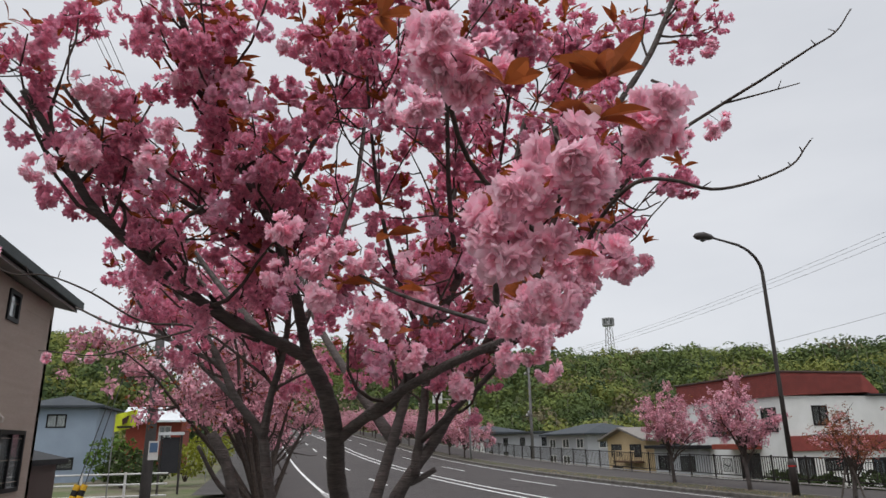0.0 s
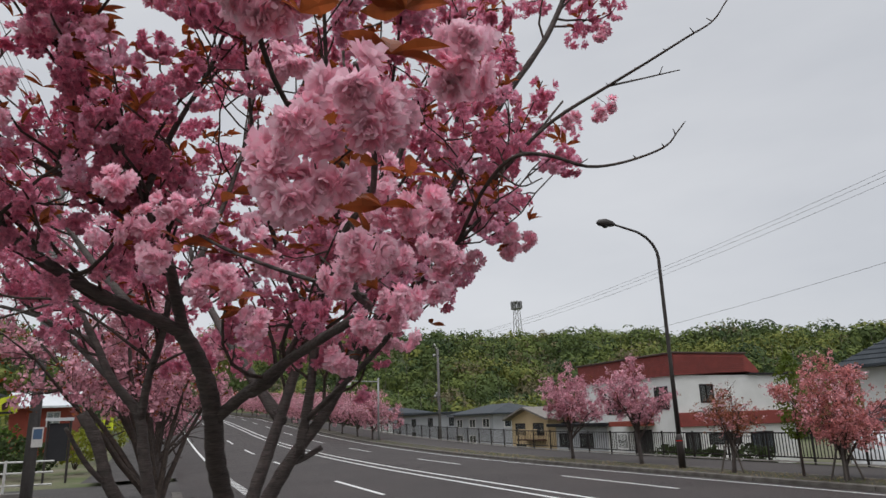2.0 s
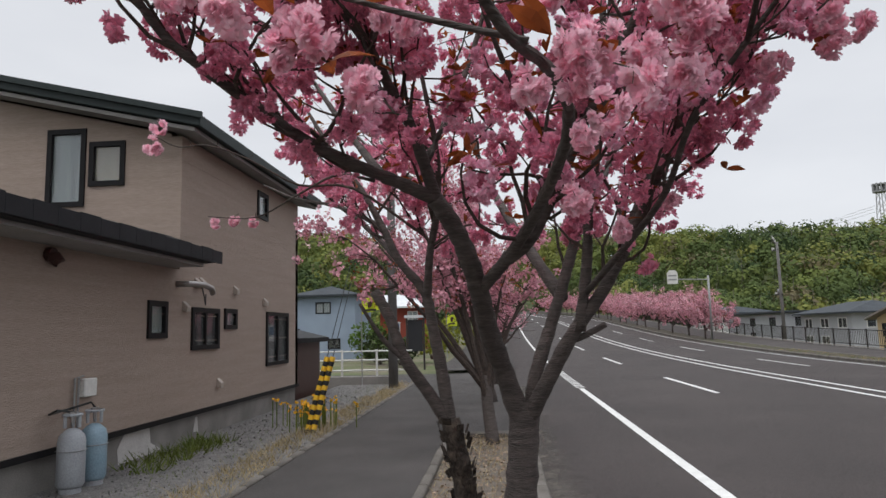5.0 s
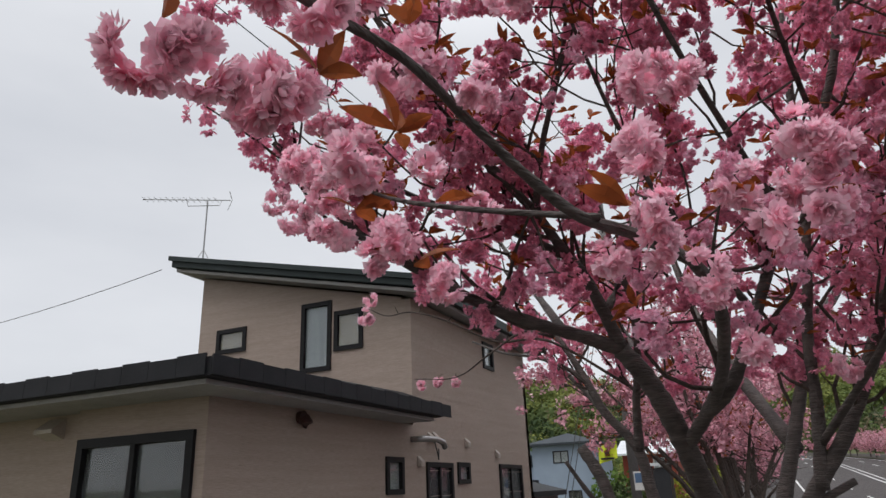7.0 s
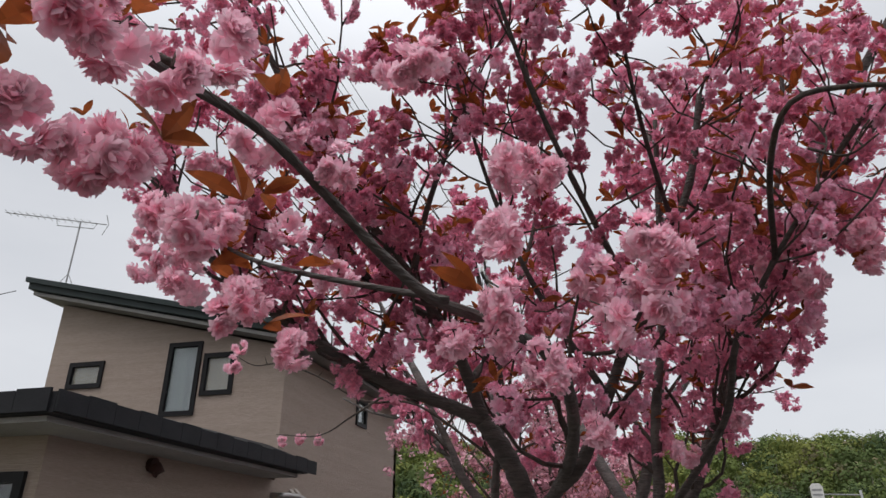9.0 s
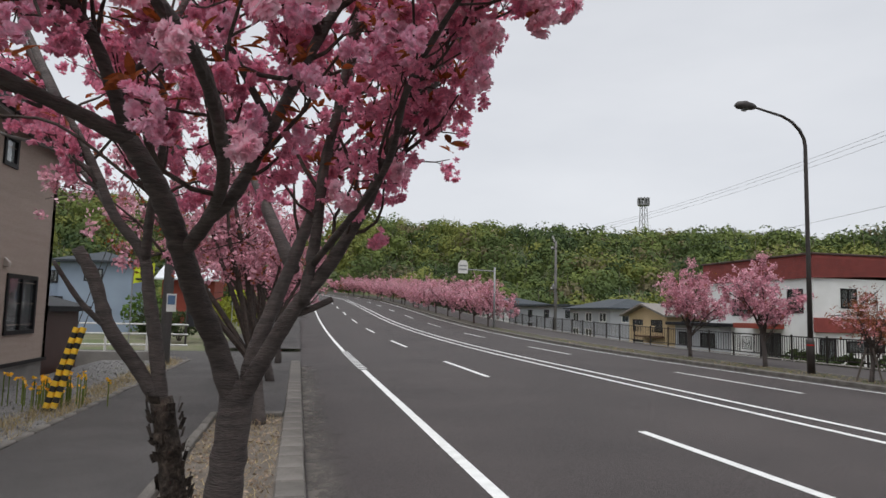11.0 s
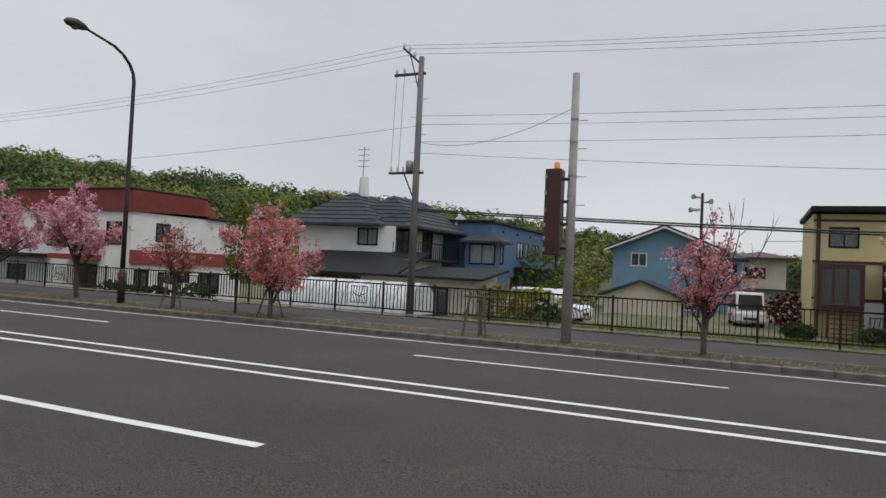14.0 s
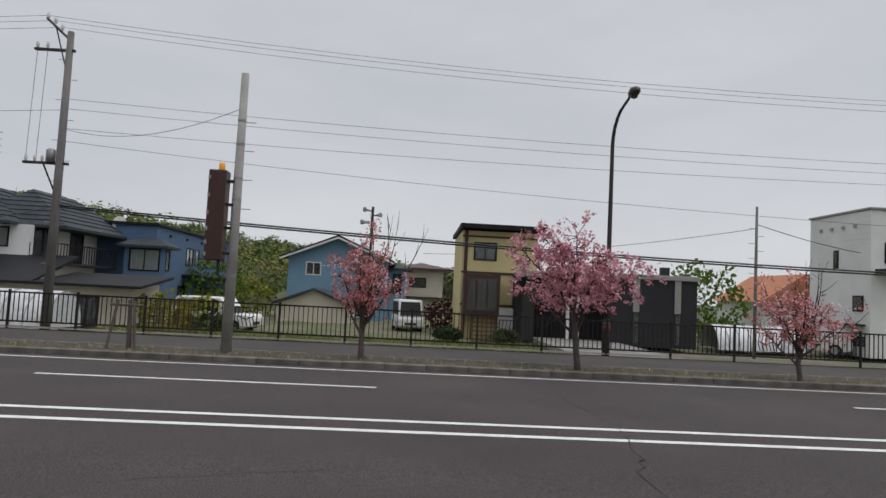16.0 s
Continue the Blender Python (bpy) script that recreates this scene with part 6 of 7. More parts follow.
def main_tree():
    rng = np.random.default_rng(7)
    tree = thing("cherry_tree", "double-flowered pink cherry tree with bronze young leaves, in the planter", "tree", "cherry trees along the near kerb", (0, 0, 0))
    trunk = [([(-0.50, 2.86, 0.02), (-0.48, 2.86, 0.5), (-0.45, 2.86, 1.0), (-0.42, 2.87, 1.35), (-0.40, 2.88, 1.62)], 0.112, 0.092)]
    limbs = [  # points and the radii at both ends
        ([(-0.41, 2.87, 1.5), (-0.49, 2.80, 1.76), (-0.55, 2.60, 1.95), (-0.58, 2.40, 2.11), (-0.62, 2.28, 2.25), (-0.67, 2.22, 2.36), (-0.73, 2.18, 2.45)], 0.066, 0.042),
        ([(-0.73, 2.18, 2.45), (-0.85, 2.10, 2.50), (-0.98, 1.98, 2.54), (-1.14, 1.86, 2.61), (-1.26, 1.76, 2.69), (-1.39, 1.62, 2.78), (-1.48, 1.53, 2.86), (-1.55, 1.44, 2.98), (-1.64, 1.30, 3.12)], 0.036, 0.014),
        ([(-0.72, 2.19, 2.43), (-0.76, 2.12, 2.57), (-0.80, 2.02, 2.70), (-0.85, 1.92, 2.79), (-0.90, 1.80, 2.89), (-1.02, 1.63, 3.06), (-1.14, 1.47, 3.25), (-1.25, 1.30, 3.50), (-1.34, 1.15, 3.75)], 0.034, 0.012),
        ([(-0.84, 1.94, 2.76), (-0.90, 1.92, 2.80), (-1.04, 1.87, 2.88), (-1.18, 1.80, 2.95), (-1.34, 1.70, 3.02), (-1.48, 1.62, 3.12), (-1.6, 1.5, 3.25)], 0.022, 0.008),
        ([(-0.58, 2.40, 2.11), (-0.48, 2.22, 2.20), (-0.40, 1.90, 2.28), (-0.36, 1.45, 2.32), (-0.35, 1.05, 2.33), (-0.37, 0.78, 2.32)], 0.036, 0.013),
        ([(-0.37, 0.78, 2.32), (-0.42, 0.56, 2.30), (-0.47, 0.46, 2.30), (-0.51, 0.38, 2.33), (-0.54, 0.28, 2.36), (-0.55, 0.15, 2.36), (-0.57, 0.02, 2.34), (-0.61, -0.12, 2.35), (-0.65, -0.2, 2.38)], 0.013, 0.003),
        ([(-0.45, 0.47, 2.30), (-0.55, 0.45, 2.32), (-0.64, 0.43, 2.34), (-0.72, 0.43, 2.37), (-0.8, 0.44, 2.42)], 0.0065, 0.003),
        ([(-0.37, 2.88, 1.58), (-0.34, 2.90, 1.75), (-0.26, 2.95, 1.97), (-0.17, 3.00, 2.23), (-0.09, 3.05, 2.48), (-0.01, 3.10, 2.80), (0.05, 3.10, 3.21), (0.10, 3.10, 3.71), (0.10, 3.10, 4.19)], 0.05, 0.018),
        ([(-0.39, 2.86, 1.54), (-0.30, 2.80, 1.71), (-0.19, 2.75, 1.91), (-0.04, 2.70, 2.12), (0.09, 2.60, 2.37), (0.18, 2.40, 2.61), (0.22, 2.20, 2.75), (0.25, 2.00, 2.88), (0.37, 1.85, 3.0), (0.57, 1.75, 3.16), (0.85, 1.7, 3.5)], 0.054, 0.006),
        ([(-0.15, 2.73, 1.94), (-0.11, 2.70, 2.22), (-0.09, 2.65, 2.50), (-0.04, 2.60, 2.77), (0.00, 2.55, 3.04), (0.02, 2.50, 3.31), (0.06, 2.40, 3.8)], 0.036, 0.014),
        ([(-0.46, 2.15, 2.21), (-0.38, 2.05, 2.27), (-0.27, 1.95, 2.47), (-0.14, 1.90, 2.75), (0.0, 1.85, 3.0), (0.08, 1.80, 3.18), (0.14, 1.75, 3.45)], 0.032, 0.014),
        ([(-0.20, 2.98, 2.10), (-0.42, 3.7, 2.6), (-0.6, 4.3, 3.1), (-0.75, 4.8, 3.8)], 0.045, 0.02),
        ([(-0.05, 3.07, 2.62), (0.2, 3.8, 2.95), (0.4, 4.5, 3.5), (0.45, 4.9, 4.0)], 0.036, 0.018),
        ([(-0.9, 2.07, 2.51), (-1.15, 2.5, 2.85), (-1.45, 2.9, 3.3)], 0.024, 0.012),
        ([(0.05, 2.64, 2.3), (0.2, 2.9, 2.6), (0.42, 3.1, 3.0), (0.6, 3.2, 3.4)], 0.028, 0.012),
        ([(-0.12, 2.72, 2.1), (0.1, 2.2, 2.4), (0.12, 1.8, 2.58), (0.2, 1.5, 2.72), (0.3, 1.35, 2.85)], 0.02, 0.008),
        ([(-0.90, 1.80, 2.88), (-0.82, 1.7, 3.1), (-0.7, 1.6, 3.35), (-0.62, 1.5, 3.65)], 0.018, 0.007),
        ([(-0.27, 1.95, 2.47), (-0.45, 1.7, 2.75), (-0.55, 1.5, 3.0), (-0.62, 1.3, 3.3)], 0.016, 0.006),
        ([(-0.76, 2.12, 2.57), (-0.62, 2.3, 2.95), (-0.5, 2.4, 3.4), (-0.45, 2.45, 3.9)], 0.02, 0.008),
        ([(0.0, 1.85, 3.0), (-0.1, 1.4, 3.15), (-0.15, 1.1, 3.35)], 0.013, 0.005),
        ([(0.25, 2.0, 2.88), (0.4, 2.1, 3.2), (0.5, 2.1, 3.6), (0.55, 2.0, 4.0)], 0.018, 0.008),
        ([(0.16, 2.45, 2.56), (0.47, 2.4, 3.1), (0.67, 2.35, 3.48), (0.9, 2.3, 3.85), (1.15, 2.25, 4.23), (1.33, 2.2, 4.63), (1.52, 2.15, 5.02)], 0.034, 0.016),
        ([(-0.14, 1.90, 2.75), (-0.28, 1.5, 2.95), (-0.38, 1.15, 3.1), (-0.45, 0.9, 3.3)], 0.016, 0.006),
    ]
    stubs = [([(-0.20, 2.76, 1.89), (-0.12, 2.76, 1.92), (-0.03, 2.78, 1.965)], 0.022, 0.018)]
    old = [([(-0.60, 3.3, 0.02), (-0.65, 3.3, 0.6), (-0.71, 3.30, 1.11), (-0.78, 3.30, 1.49)], 0.092, 0.068)]
    old2 = [
        ([(-0.78, 3.3, 1.45), (-0.89, 3.28, 1.63), (-1.01, 3.22, 1.82), (-1.08, 3.20, 2.03), (-1.16, 3.20, 2.17)], 0.045, 0.036),
        ([(-1.0, 3.22, 1.80), (-1.11, 3.15, 1.92), (-1.21, 3.06, 2.10)], 0.022, 0.012),
        ([(-0.78, 3.3, 1.45), (-0.82, 3.30, 1.74), (-0.86, 3.29, 1.96), (-0.90, 3.29, 2.16), (-1.04, 3.30, 2.34), (-1.14, 3.35, 2.54), (-1.27, 3.40, 2.77), (-1.45, 3.50, 3.01), (-1.63, 3.60, 3.30)], 0.05, 0.014),
        ([(-0.89, 3.29, 2.13), (-0.86, 3.20, 2.36), (-0.81, 3.10, 2.56), (-0.79, 3.00, 2.81), (-0.83, 2.90, 3.11), (-0.9, 2.85, 3.5)], 0.032, 0.012),
        ([(-1.04, 3.30, 2.34), (-1.3, 3.7, 2.6), (-1.6, 3.95, 2.85), (-1.85, 4.0, 3.2)], 0.024, 0.010),
        ([(-1.14, 3.35, 2.54), (-1.5, 3.8, 2.75), (-1.9, 4.2, 2.9), (-2.2, 4.4, 3.05)], 0.02, 0.008),
        ([(-0.81, 3.1, 2.56), (-1.0, 3.9, 2.9), (-1.3, 4.4, 3.2), (-1.6, 4.7, 3.5)], 0.024, 0.010),
    ]
    grown = []
    first_old = len(trunk) + len(limbs) + len(stubs)
    for k, (pts, r0, r1) in enumerate(trunk + limbs + stubs + old + old2):
        path = smooth_path(pts, 6)
        n = len(path)
        rad = [0.78 * (r0 + (r1 - r0) * (i / (n - 1)) ** 0.8) * (1 + 0.05 * math.sin(i * 2.3 + k) + rng.normal(0, 0.03)) for i in range(n)]
        m = Mesh()
        m.tube(path, rad, 14 if r0 > 0.03 else 9)
        rough = k == first_old
        m.build("trunk" if k == 0 or rough else "limb", BARK_ROUGH if rough else BARK, tree, "cracked flaking old stem" if rough else "", smooth=True)
        if 2 <= k <= len(limbs) or k >= first_old + 3:
            grown.append((path, rad))
    # flakes of bark on the old stem
    m = Mesh()
    for k in range(190):
        f = rng.uniform(0, 1)
        z = 0.15 + 1.33 * f
        cx, cy = np.interp(z, [0, 0.6, 1.11, 1.49], [-0.6, -0.65, -0.71, -0.78]), 3.3
        a = rng.uniform(0, 6.28)
        R = 0.092 - 0.022 * f
        w, h, lift = rng.uniform(0.012, 0.03), rng.uniform(0.02, 0.06), rng.uniform(0.005, 0.022)

        def on(da, dz, rr):
            return (cx + rr * math.cos(a + da), cy + rr * math.sin(a + da), z + dz)
        m.add([on(-w / R, 0, R), on(w / R, 0, R), on(w / R * 0.8, h, R + lift), on(-w / R * 0.8, h, R + lift)], [(0, 1, 2, 3)])
    m.build("bark_flake", BARK_ROUGH, tree)["kind"] = "stuff"
    # finer wood
    spots = []  # where blossoms sit: point, size
    wood = Mesh()
    axis = Vector((-0.45, 2.9, 0))
    eye_line = [Vector((-0.9, -0.75, 2.1)), Vector((-0.65, -0.47, 1.98)), Vector((-0.28, -0.33, 2.0)), Vector((-0.1, -0.13, 1.9))]

    def allowed(p):
        """The lopsided outline of the crown: cut back over the road, the path and the house yard."""
        if p.z < 2.30 + 0.07 * max(0, p.y - 2):
            return False
        if -0.642 * p.x - 0.052 * p.y - 0.765 * p.z > -1.315:
            return False
        if -0.719 * p.x + 0.135 * p.y + 0.682 * p.z < 1.80:
            return False
        if p.y < 1.2 and p.z < 2.85:
            return False
        return all((p - a - (b - a) * max(0, min(1, (p - a).dot(b - a) / (b - a).length_squared))).length > 0.95 for a, b in zip(eye_line, eye_line[1:]))

    for path, rad in grown:
        n = len(path)
        for i in range(n // 5, n):
            for rep in range(3):
                if rng.random() > 0.225:
                    continue
                p = path[i].lerp(path[min(i + 1, n - 1)], rng.random())
                tang = (path[min(i + 1, n - 1)] - path[max(i - 1, 0)]).normalized()
                radial = Vector((p.x - axis.x, p.y - axis.y, 0)).normalized()
                d = tang * 0.55 + radial * 0.35 + Vector(rng.normal(0, 0.62, 3)) + Vector((0, 0, 0.22))
                length = rng.uniform(0.2, 0.7)
                sub, d2 = wander(rng, p, d, length, 6, 0.10, 0.2)
                if not allowed(sub[-1]) or not allowed(sub[3]):
                    continue
                r = min(rad[i] * 0.45, 0.005 + 0.009 * length)
                wood.tube(sub, [r + (0.0025 - r) * k / 6 for k in range(7)], 6)
                spots.append((sub[-1], 1.0))
                for k in (2, 3, 4, 5):
                    if rng.random() < 0.45:
                        tw, _ = wander(rng, sub[k], Vector(rng.normal(0, 0.8, 3)) + d2 * 0.4 + Vector((0, 0, 0.25)), rng.uniform(0.06, 0.2), 3, 0.1)
                        if allowed(tw[-1]):
                            wood.tube(tw, [0.0035, 0.0028, 0.0024, 0.002], 5)
                            spots.append((tw[-1], rng.uniform(0.7, 1.0)))
                    elif rng.random() < 0.3:
                        spots.append((sub[k] + Vector((0, 0, -0.03)), 0.75))
    wood.build("twig_mass", TWIG, tree)["kind"] = "stuff"
    # long bare shoots reaching out over the road and the path
    for pts, r in (([(0.37, 1.85, 2.95), (0.43, 1.6, 3.04), (0.63, 1.5, 3.26), (0.88, 1.4, 3.43), (0.96, 1.25, 3.47), (1.1, 1.15, 3.56), (1.18, 1.08, 3.61), (1.24, 1.05, 3.7)], 0.010),
                   ([(0.88, 1.4, 3.43), (1.01, 1.35, 3.46), (1.19, 1.3, 3.51)], 0.005),
                   ([(0.2, 1.5, 2.72), (0.14, 1.15, 2.80), (0.15, 0.95, 2.84), (0.28, 0.95, 2.86), (0.43, 0.97, 2.85), (0.59, 0.98, 2.89), (0.77, 0.99, 2.97), (0.84, 0.99, 3.04), (0.88, 1.0, 3.08)], 0.008),
                   ([(0.28, 1.3, 2.93), (0.34, 1.25, 2.87), (0.4, 1.2, 2.89)], 0.004),
                   ([(-0.93, 2.0, 2.49), (-1.14, 2.3, 2.59), (-1.41, 2.6, 2.57), (-1.68, 2.85, 2.53), (-1.99, 3.0, 2.57)], 0.007),
                   ([(-0.87, 3.1, 2.44), (-1.25, 3.1, 2.71), (-1.54, 3.1, 2.74), (-1.8, 3.05, 2.88), (-2.0, 3.0, 2.95), (-2.16, 3.0, 2.95), (-2.3, 3.0, 3.02)], 0.008),
                   ([(0.25, 2.0, 2.88), (0.42, 1.75, 2.88), (0.47, 1.6, 2.84), (0.47, 1.53, 2.80)], 0.007),
                   ([(-0.56, 0.05, 2.35), (-0.68, -0.02, 2.42), (-0.74, -0.12, 2.49), (-0.77, -0.18, 2.52)], 0.004)):
        path = smooth_path(pts, 4)
        m = Mesh()
        m.tube(path, [r + (0.0022 - r) * i / (len(path) - 1) for i in range(len(path))], 6)
        m.build("shoot", TWIG, tree, smooth=True)
        for i in range(3, len(path), 3):
            m = Mesh()
            q = path[i] + Vector(rng.normal(0, 0.012, 3)) + Vector((0, 0, 0.018))
            m.tube([path[i], q], [0.003, 0.0015], 4)
            m.build("bud", TWIG, tree)
    # blossoms on the boughs that reach out lowest and nearest
    tip_bough = [(-0.67, -0.25, 2.34), (-0.69, -0.22, 2.31), (-0.65, -0.24, 2.32), (-0.71, -0.2, 2.28), (-0.67, -0.2, 2.28), (-0.7, -0.19, 2.26), (-0.62, -0.2, 2.34), (-0.72, -0.15, 2.44), (-0.76, -0.18, 2.48), (-0.74, -0.18, 2.45), (-0.7, -0.16, 2.47), (-0.77, -0.15, 2.45), (-0.56, -0.24, 2.4), (-0.55, -0.2, 2.39)]
    low_bough = [(-0.54, -0.08, 2.3), (-0.54, -0.05, 2.3), (-0.61, -0.07, 2.25), (-0.59, -0.05, 2.25), (-0.59, 0.0, 2.26), (-0.58, 0.03, 2.26), (-0.55, 0.02, 2.33), (-0.55, 0.08, 2.4), (-0.59, 0.13, 2.26), (-0.59, 0.2, 2.39), (-0.52, 0.25, 2.38), (-0.56, 0.2, 2.41)]
    spur_bough = [(-0.89, 0.45, 2.47), (-0.8, 0.42, 2.43), (-0.75, 0.42, 2.42), (-0.89, 0.45, 2.39), (-0.83, 0.45, 2.41), (-0.66, 0.42, 2.41), (-0.71, 0.42, 2.31), (-0.81, 0.44, 2.35), (-0.73, 0.45, 2.33), (-0.76, 0.44, 2.29), (-0.65, 0.45, 2.25), (-0.62, 0.5, 2.36), (-0.39, 0.5, 2.31), (-0.38, 0.52, 2.27), (-0.35, 0.55, 2.24), (-0.45, 0.5, 2.26)]
    mid_bough = [(-0.34, 0.8, 2.28), (-0.26, 0.8, 2.36), (-0.27, 1.0, 2.52), (-0.3, 1.36, 2.28), (-0.39, 0.75, 2.66), (-0.33, 0.75, 2.63), (-0.42, 0.7, 2.5), (-0.18, 0.8, 2.52), (-0.15, 0.8, 2.48), (-0.16, 0.85, 2.41), (-0.61, 0.7, 2.89), (-0.54, 0.7, 2.9), (-0.17, 1.1, 2.55), (-0.06, 2.0, 2.3), (0.17, 2.3, 2.45), (0.01, 2.4, 2.33)]
    road_side = [(0.82, 1.6, 3.37), (1.06, 1.65, 3.49), (1.0, 1.63, 3.44), (1.26, 1.9, 4.06), (0.43, 1.52, 2.79), (0.5, 1.54, 2.76), (0.46, 1.56, 2.73), (0.21, 1.6, 2.75), (0.3, 1.6, 2.69), (0.38, 1.9, 2.66)]
    path_side = [(-1.48, 1.3, 3.16), (-1.54, 1.2, 2.85), (-1.47, 1.3, 2.94), (-1.21, 1.2, 2.99), (-1.25, 1.2, 2.89), (-1.19, 1.3, 3.23), (-1.04, 1.3, 3.24), (-0.87, 1.2, 3.32), (-0.71, 1.2, 3.37), (-1.63, 1.3, 3.25), (-1.44, 1.35, 3.15), (-2.28, 3.0, 3.07), (-2.31, 3.0, 2.97), (-1.95, 3.0, 2.54), (-1.85, 3.0, 2.55), (-1.77, 3.05, 2.54)]
    small = {(-2.28, 3.0, 3.07): 0.9, (-2.31, 3.0, 2.97): 0.9, (-1.95, 3.0, 2.54): 0.6, (-1.85, 3.0, 2.55): 0.6, (-1.77, 3.05, 2.54): 0.6, (-0.34, 0.8, 2.28): 0.6, (-0.06, 2.0, 2.3): 0.6}
    near = [(p, 0.53) for p in tip_bough] + [(p, 0.49) for p in low_bough] + [(p, 0.56) for p in spur_bough] + [(p, small.get(p, 0.85)) for p in mid_bough + road_side + path_side]
    stalks = Mesh()
    for p, s in near:
        q = Vector(p)
        stalks.tube([q, q + Vector((rng.normal(0, 0.015), 0.015 + rng.normal(0, 0.01), 0.03)) * s, q + Vector((rng.normal(0, 0.02), 0.04, 0.06)) * s], [0.001, 0.0012, 0.0016], 6)
    stalks.build("stalk_mass", TWIG, tree)["kind"] = "stuff"
    all_spots = [(Vector(p), s, True) for p, s in near] + [(p, s, False) for p, s in spots]
    eye = Vector((-0.4, -0.35, 2.0))
    all_spots.sort(key=lambda q: ((q[0] - eye).length if not q[2] else 0))
    # The last four variants take the darker petals with shade in their colour.
    variants = [soup("blossom_cluster", cluster_quads(rng, int(rng.integers(9, 13)), RINGS_NEAR), PETAL if k < 4 else PETAL_SHADED, tree) for k in range(8)]
    tight = [soup("blossom_cluster", cluster_quads(rng, n, RINGS_NEAR, 0.042, 0.031, 0.008), PETAL_NEAR, tree) for n in (8, 7, 9, 6)]
    leaves = [soup("leaf_spray", leaf_spray(rng, n, 0.085), LEAF_BRONZE, tree) for n in (3, 5, 4, 7)]
    first_use = {}

    def put(template, p, s, turn):
        if template.name not in first_use:
            first_use[template.name] = True
            ob = template
        else:
            ob = template.copy()
            scene.collection.objects.link(ob)
        ob.parent = tree
        ob.location, ob.scale, ob.rotation_euler = p, (s, s, s), (turn[0], turn[1], turn[2])

    rest_p, rest_leaf = [], []
    for k, (p, s, forced) in enumerate(all_spots):
        turn = (rng.normal(0, 0.35), rng.normal(0, 0.35), rng.uniform(0, 6.28))
        if k < 298:
            if forced:
                put(tight[k % 4], p, s * rng.uniform(0.9, 1.1), turn)
                if s > 0.9:
                    put(leaves[k % 4], p + Vector((0, 0, 0.03)), rng.uniform(0.5, 0.8), turn)
                continue
            put(variants[k % 4 if rng.random() < 0.5 else 4 + k % 4], p, s * rng.uniform(0.62, 0.9), turn)
            if rng.random() < 0.8:
                put(leaves[k % 4], p + Vector((0, 0, 0.04)), rng.uniform(0.5, 0.85), turn)
        else:
            q = cluster_quads(rng, int(rng.integers(7, 11)), RINGS_MID, 0.055 * s, 0.028)
            rest_p.append(q + np.array(p))
            if rng.random() < 0.7:
                rest_leaf.append(leaf_spray(rng, 3, 0.07) + np.array(p) + (0, 0, 0.04))
    # Blossoms farthest from the eye carry the crown's inner shade as colour.
    soup("blossoms", np.concatenate(rest_p), PETAL_SHADED, tree, "mass of double blossoms with crown shade painted in deeper pink")["kind"] = "stuff"
    soup("leaves", np.concatenate(rest_leaf), LEAF_BRONZE, tree)["kind"] = "stuff"
    # large bronze leaves over the nearest blossoms
    leafy_tips = [(-0.62, -0.25, 2.41, 8), (-0.63, -0.24, 2.37, 5), (-0.7, -0.2, 2.42, 4), (-0.81, -0.15, 2.51, 4), (-0.7, 0.42, 2.46, 3), (-0.76, 0.43, 2.38, 3), (0.51, 1.5, 2.83, 4), (-0.63, -0.1, 2.33, 6), (-0.62, -0.08, 2.38, 4), (-0.59, -0.08, 2.29, 4), (-0.54, -0.02, 2.35, 3), (-0.57, 0.05, 2.29, 4), (-0.56, 0.15, 2.29, 3), (-0.57, 0.2, 2.44, 3), (-0.78, 0.44, 2.37, 3), (-0.62, 0.48, 2.37, 3), (-0.69, 0.45, 2.28, 3), (-0.42, 0.5, 2.32, 3), (-0.18, 0.8, 2.45, 4), (-0.28, 1.0, 2.5, 4), (0.44, 1.58, 2.73, 5), (0.32, 2.1, 2.5, 4)]
    for x, y, z, n in leafy_tips:
        L = 0.046 if y < 0.3 else 0.062
        for k in range(n):
            d = rng.normal(size=3)
            d[2] = abs(d[2]) * 0.55
            soup("leaf", leaf_shape(rng, np.array((x, y, z)), d, L * rng.uniform(0.75, 1.2), L * 0.40), LEAF_BRONZE, tree)
    return tree


main_tree()


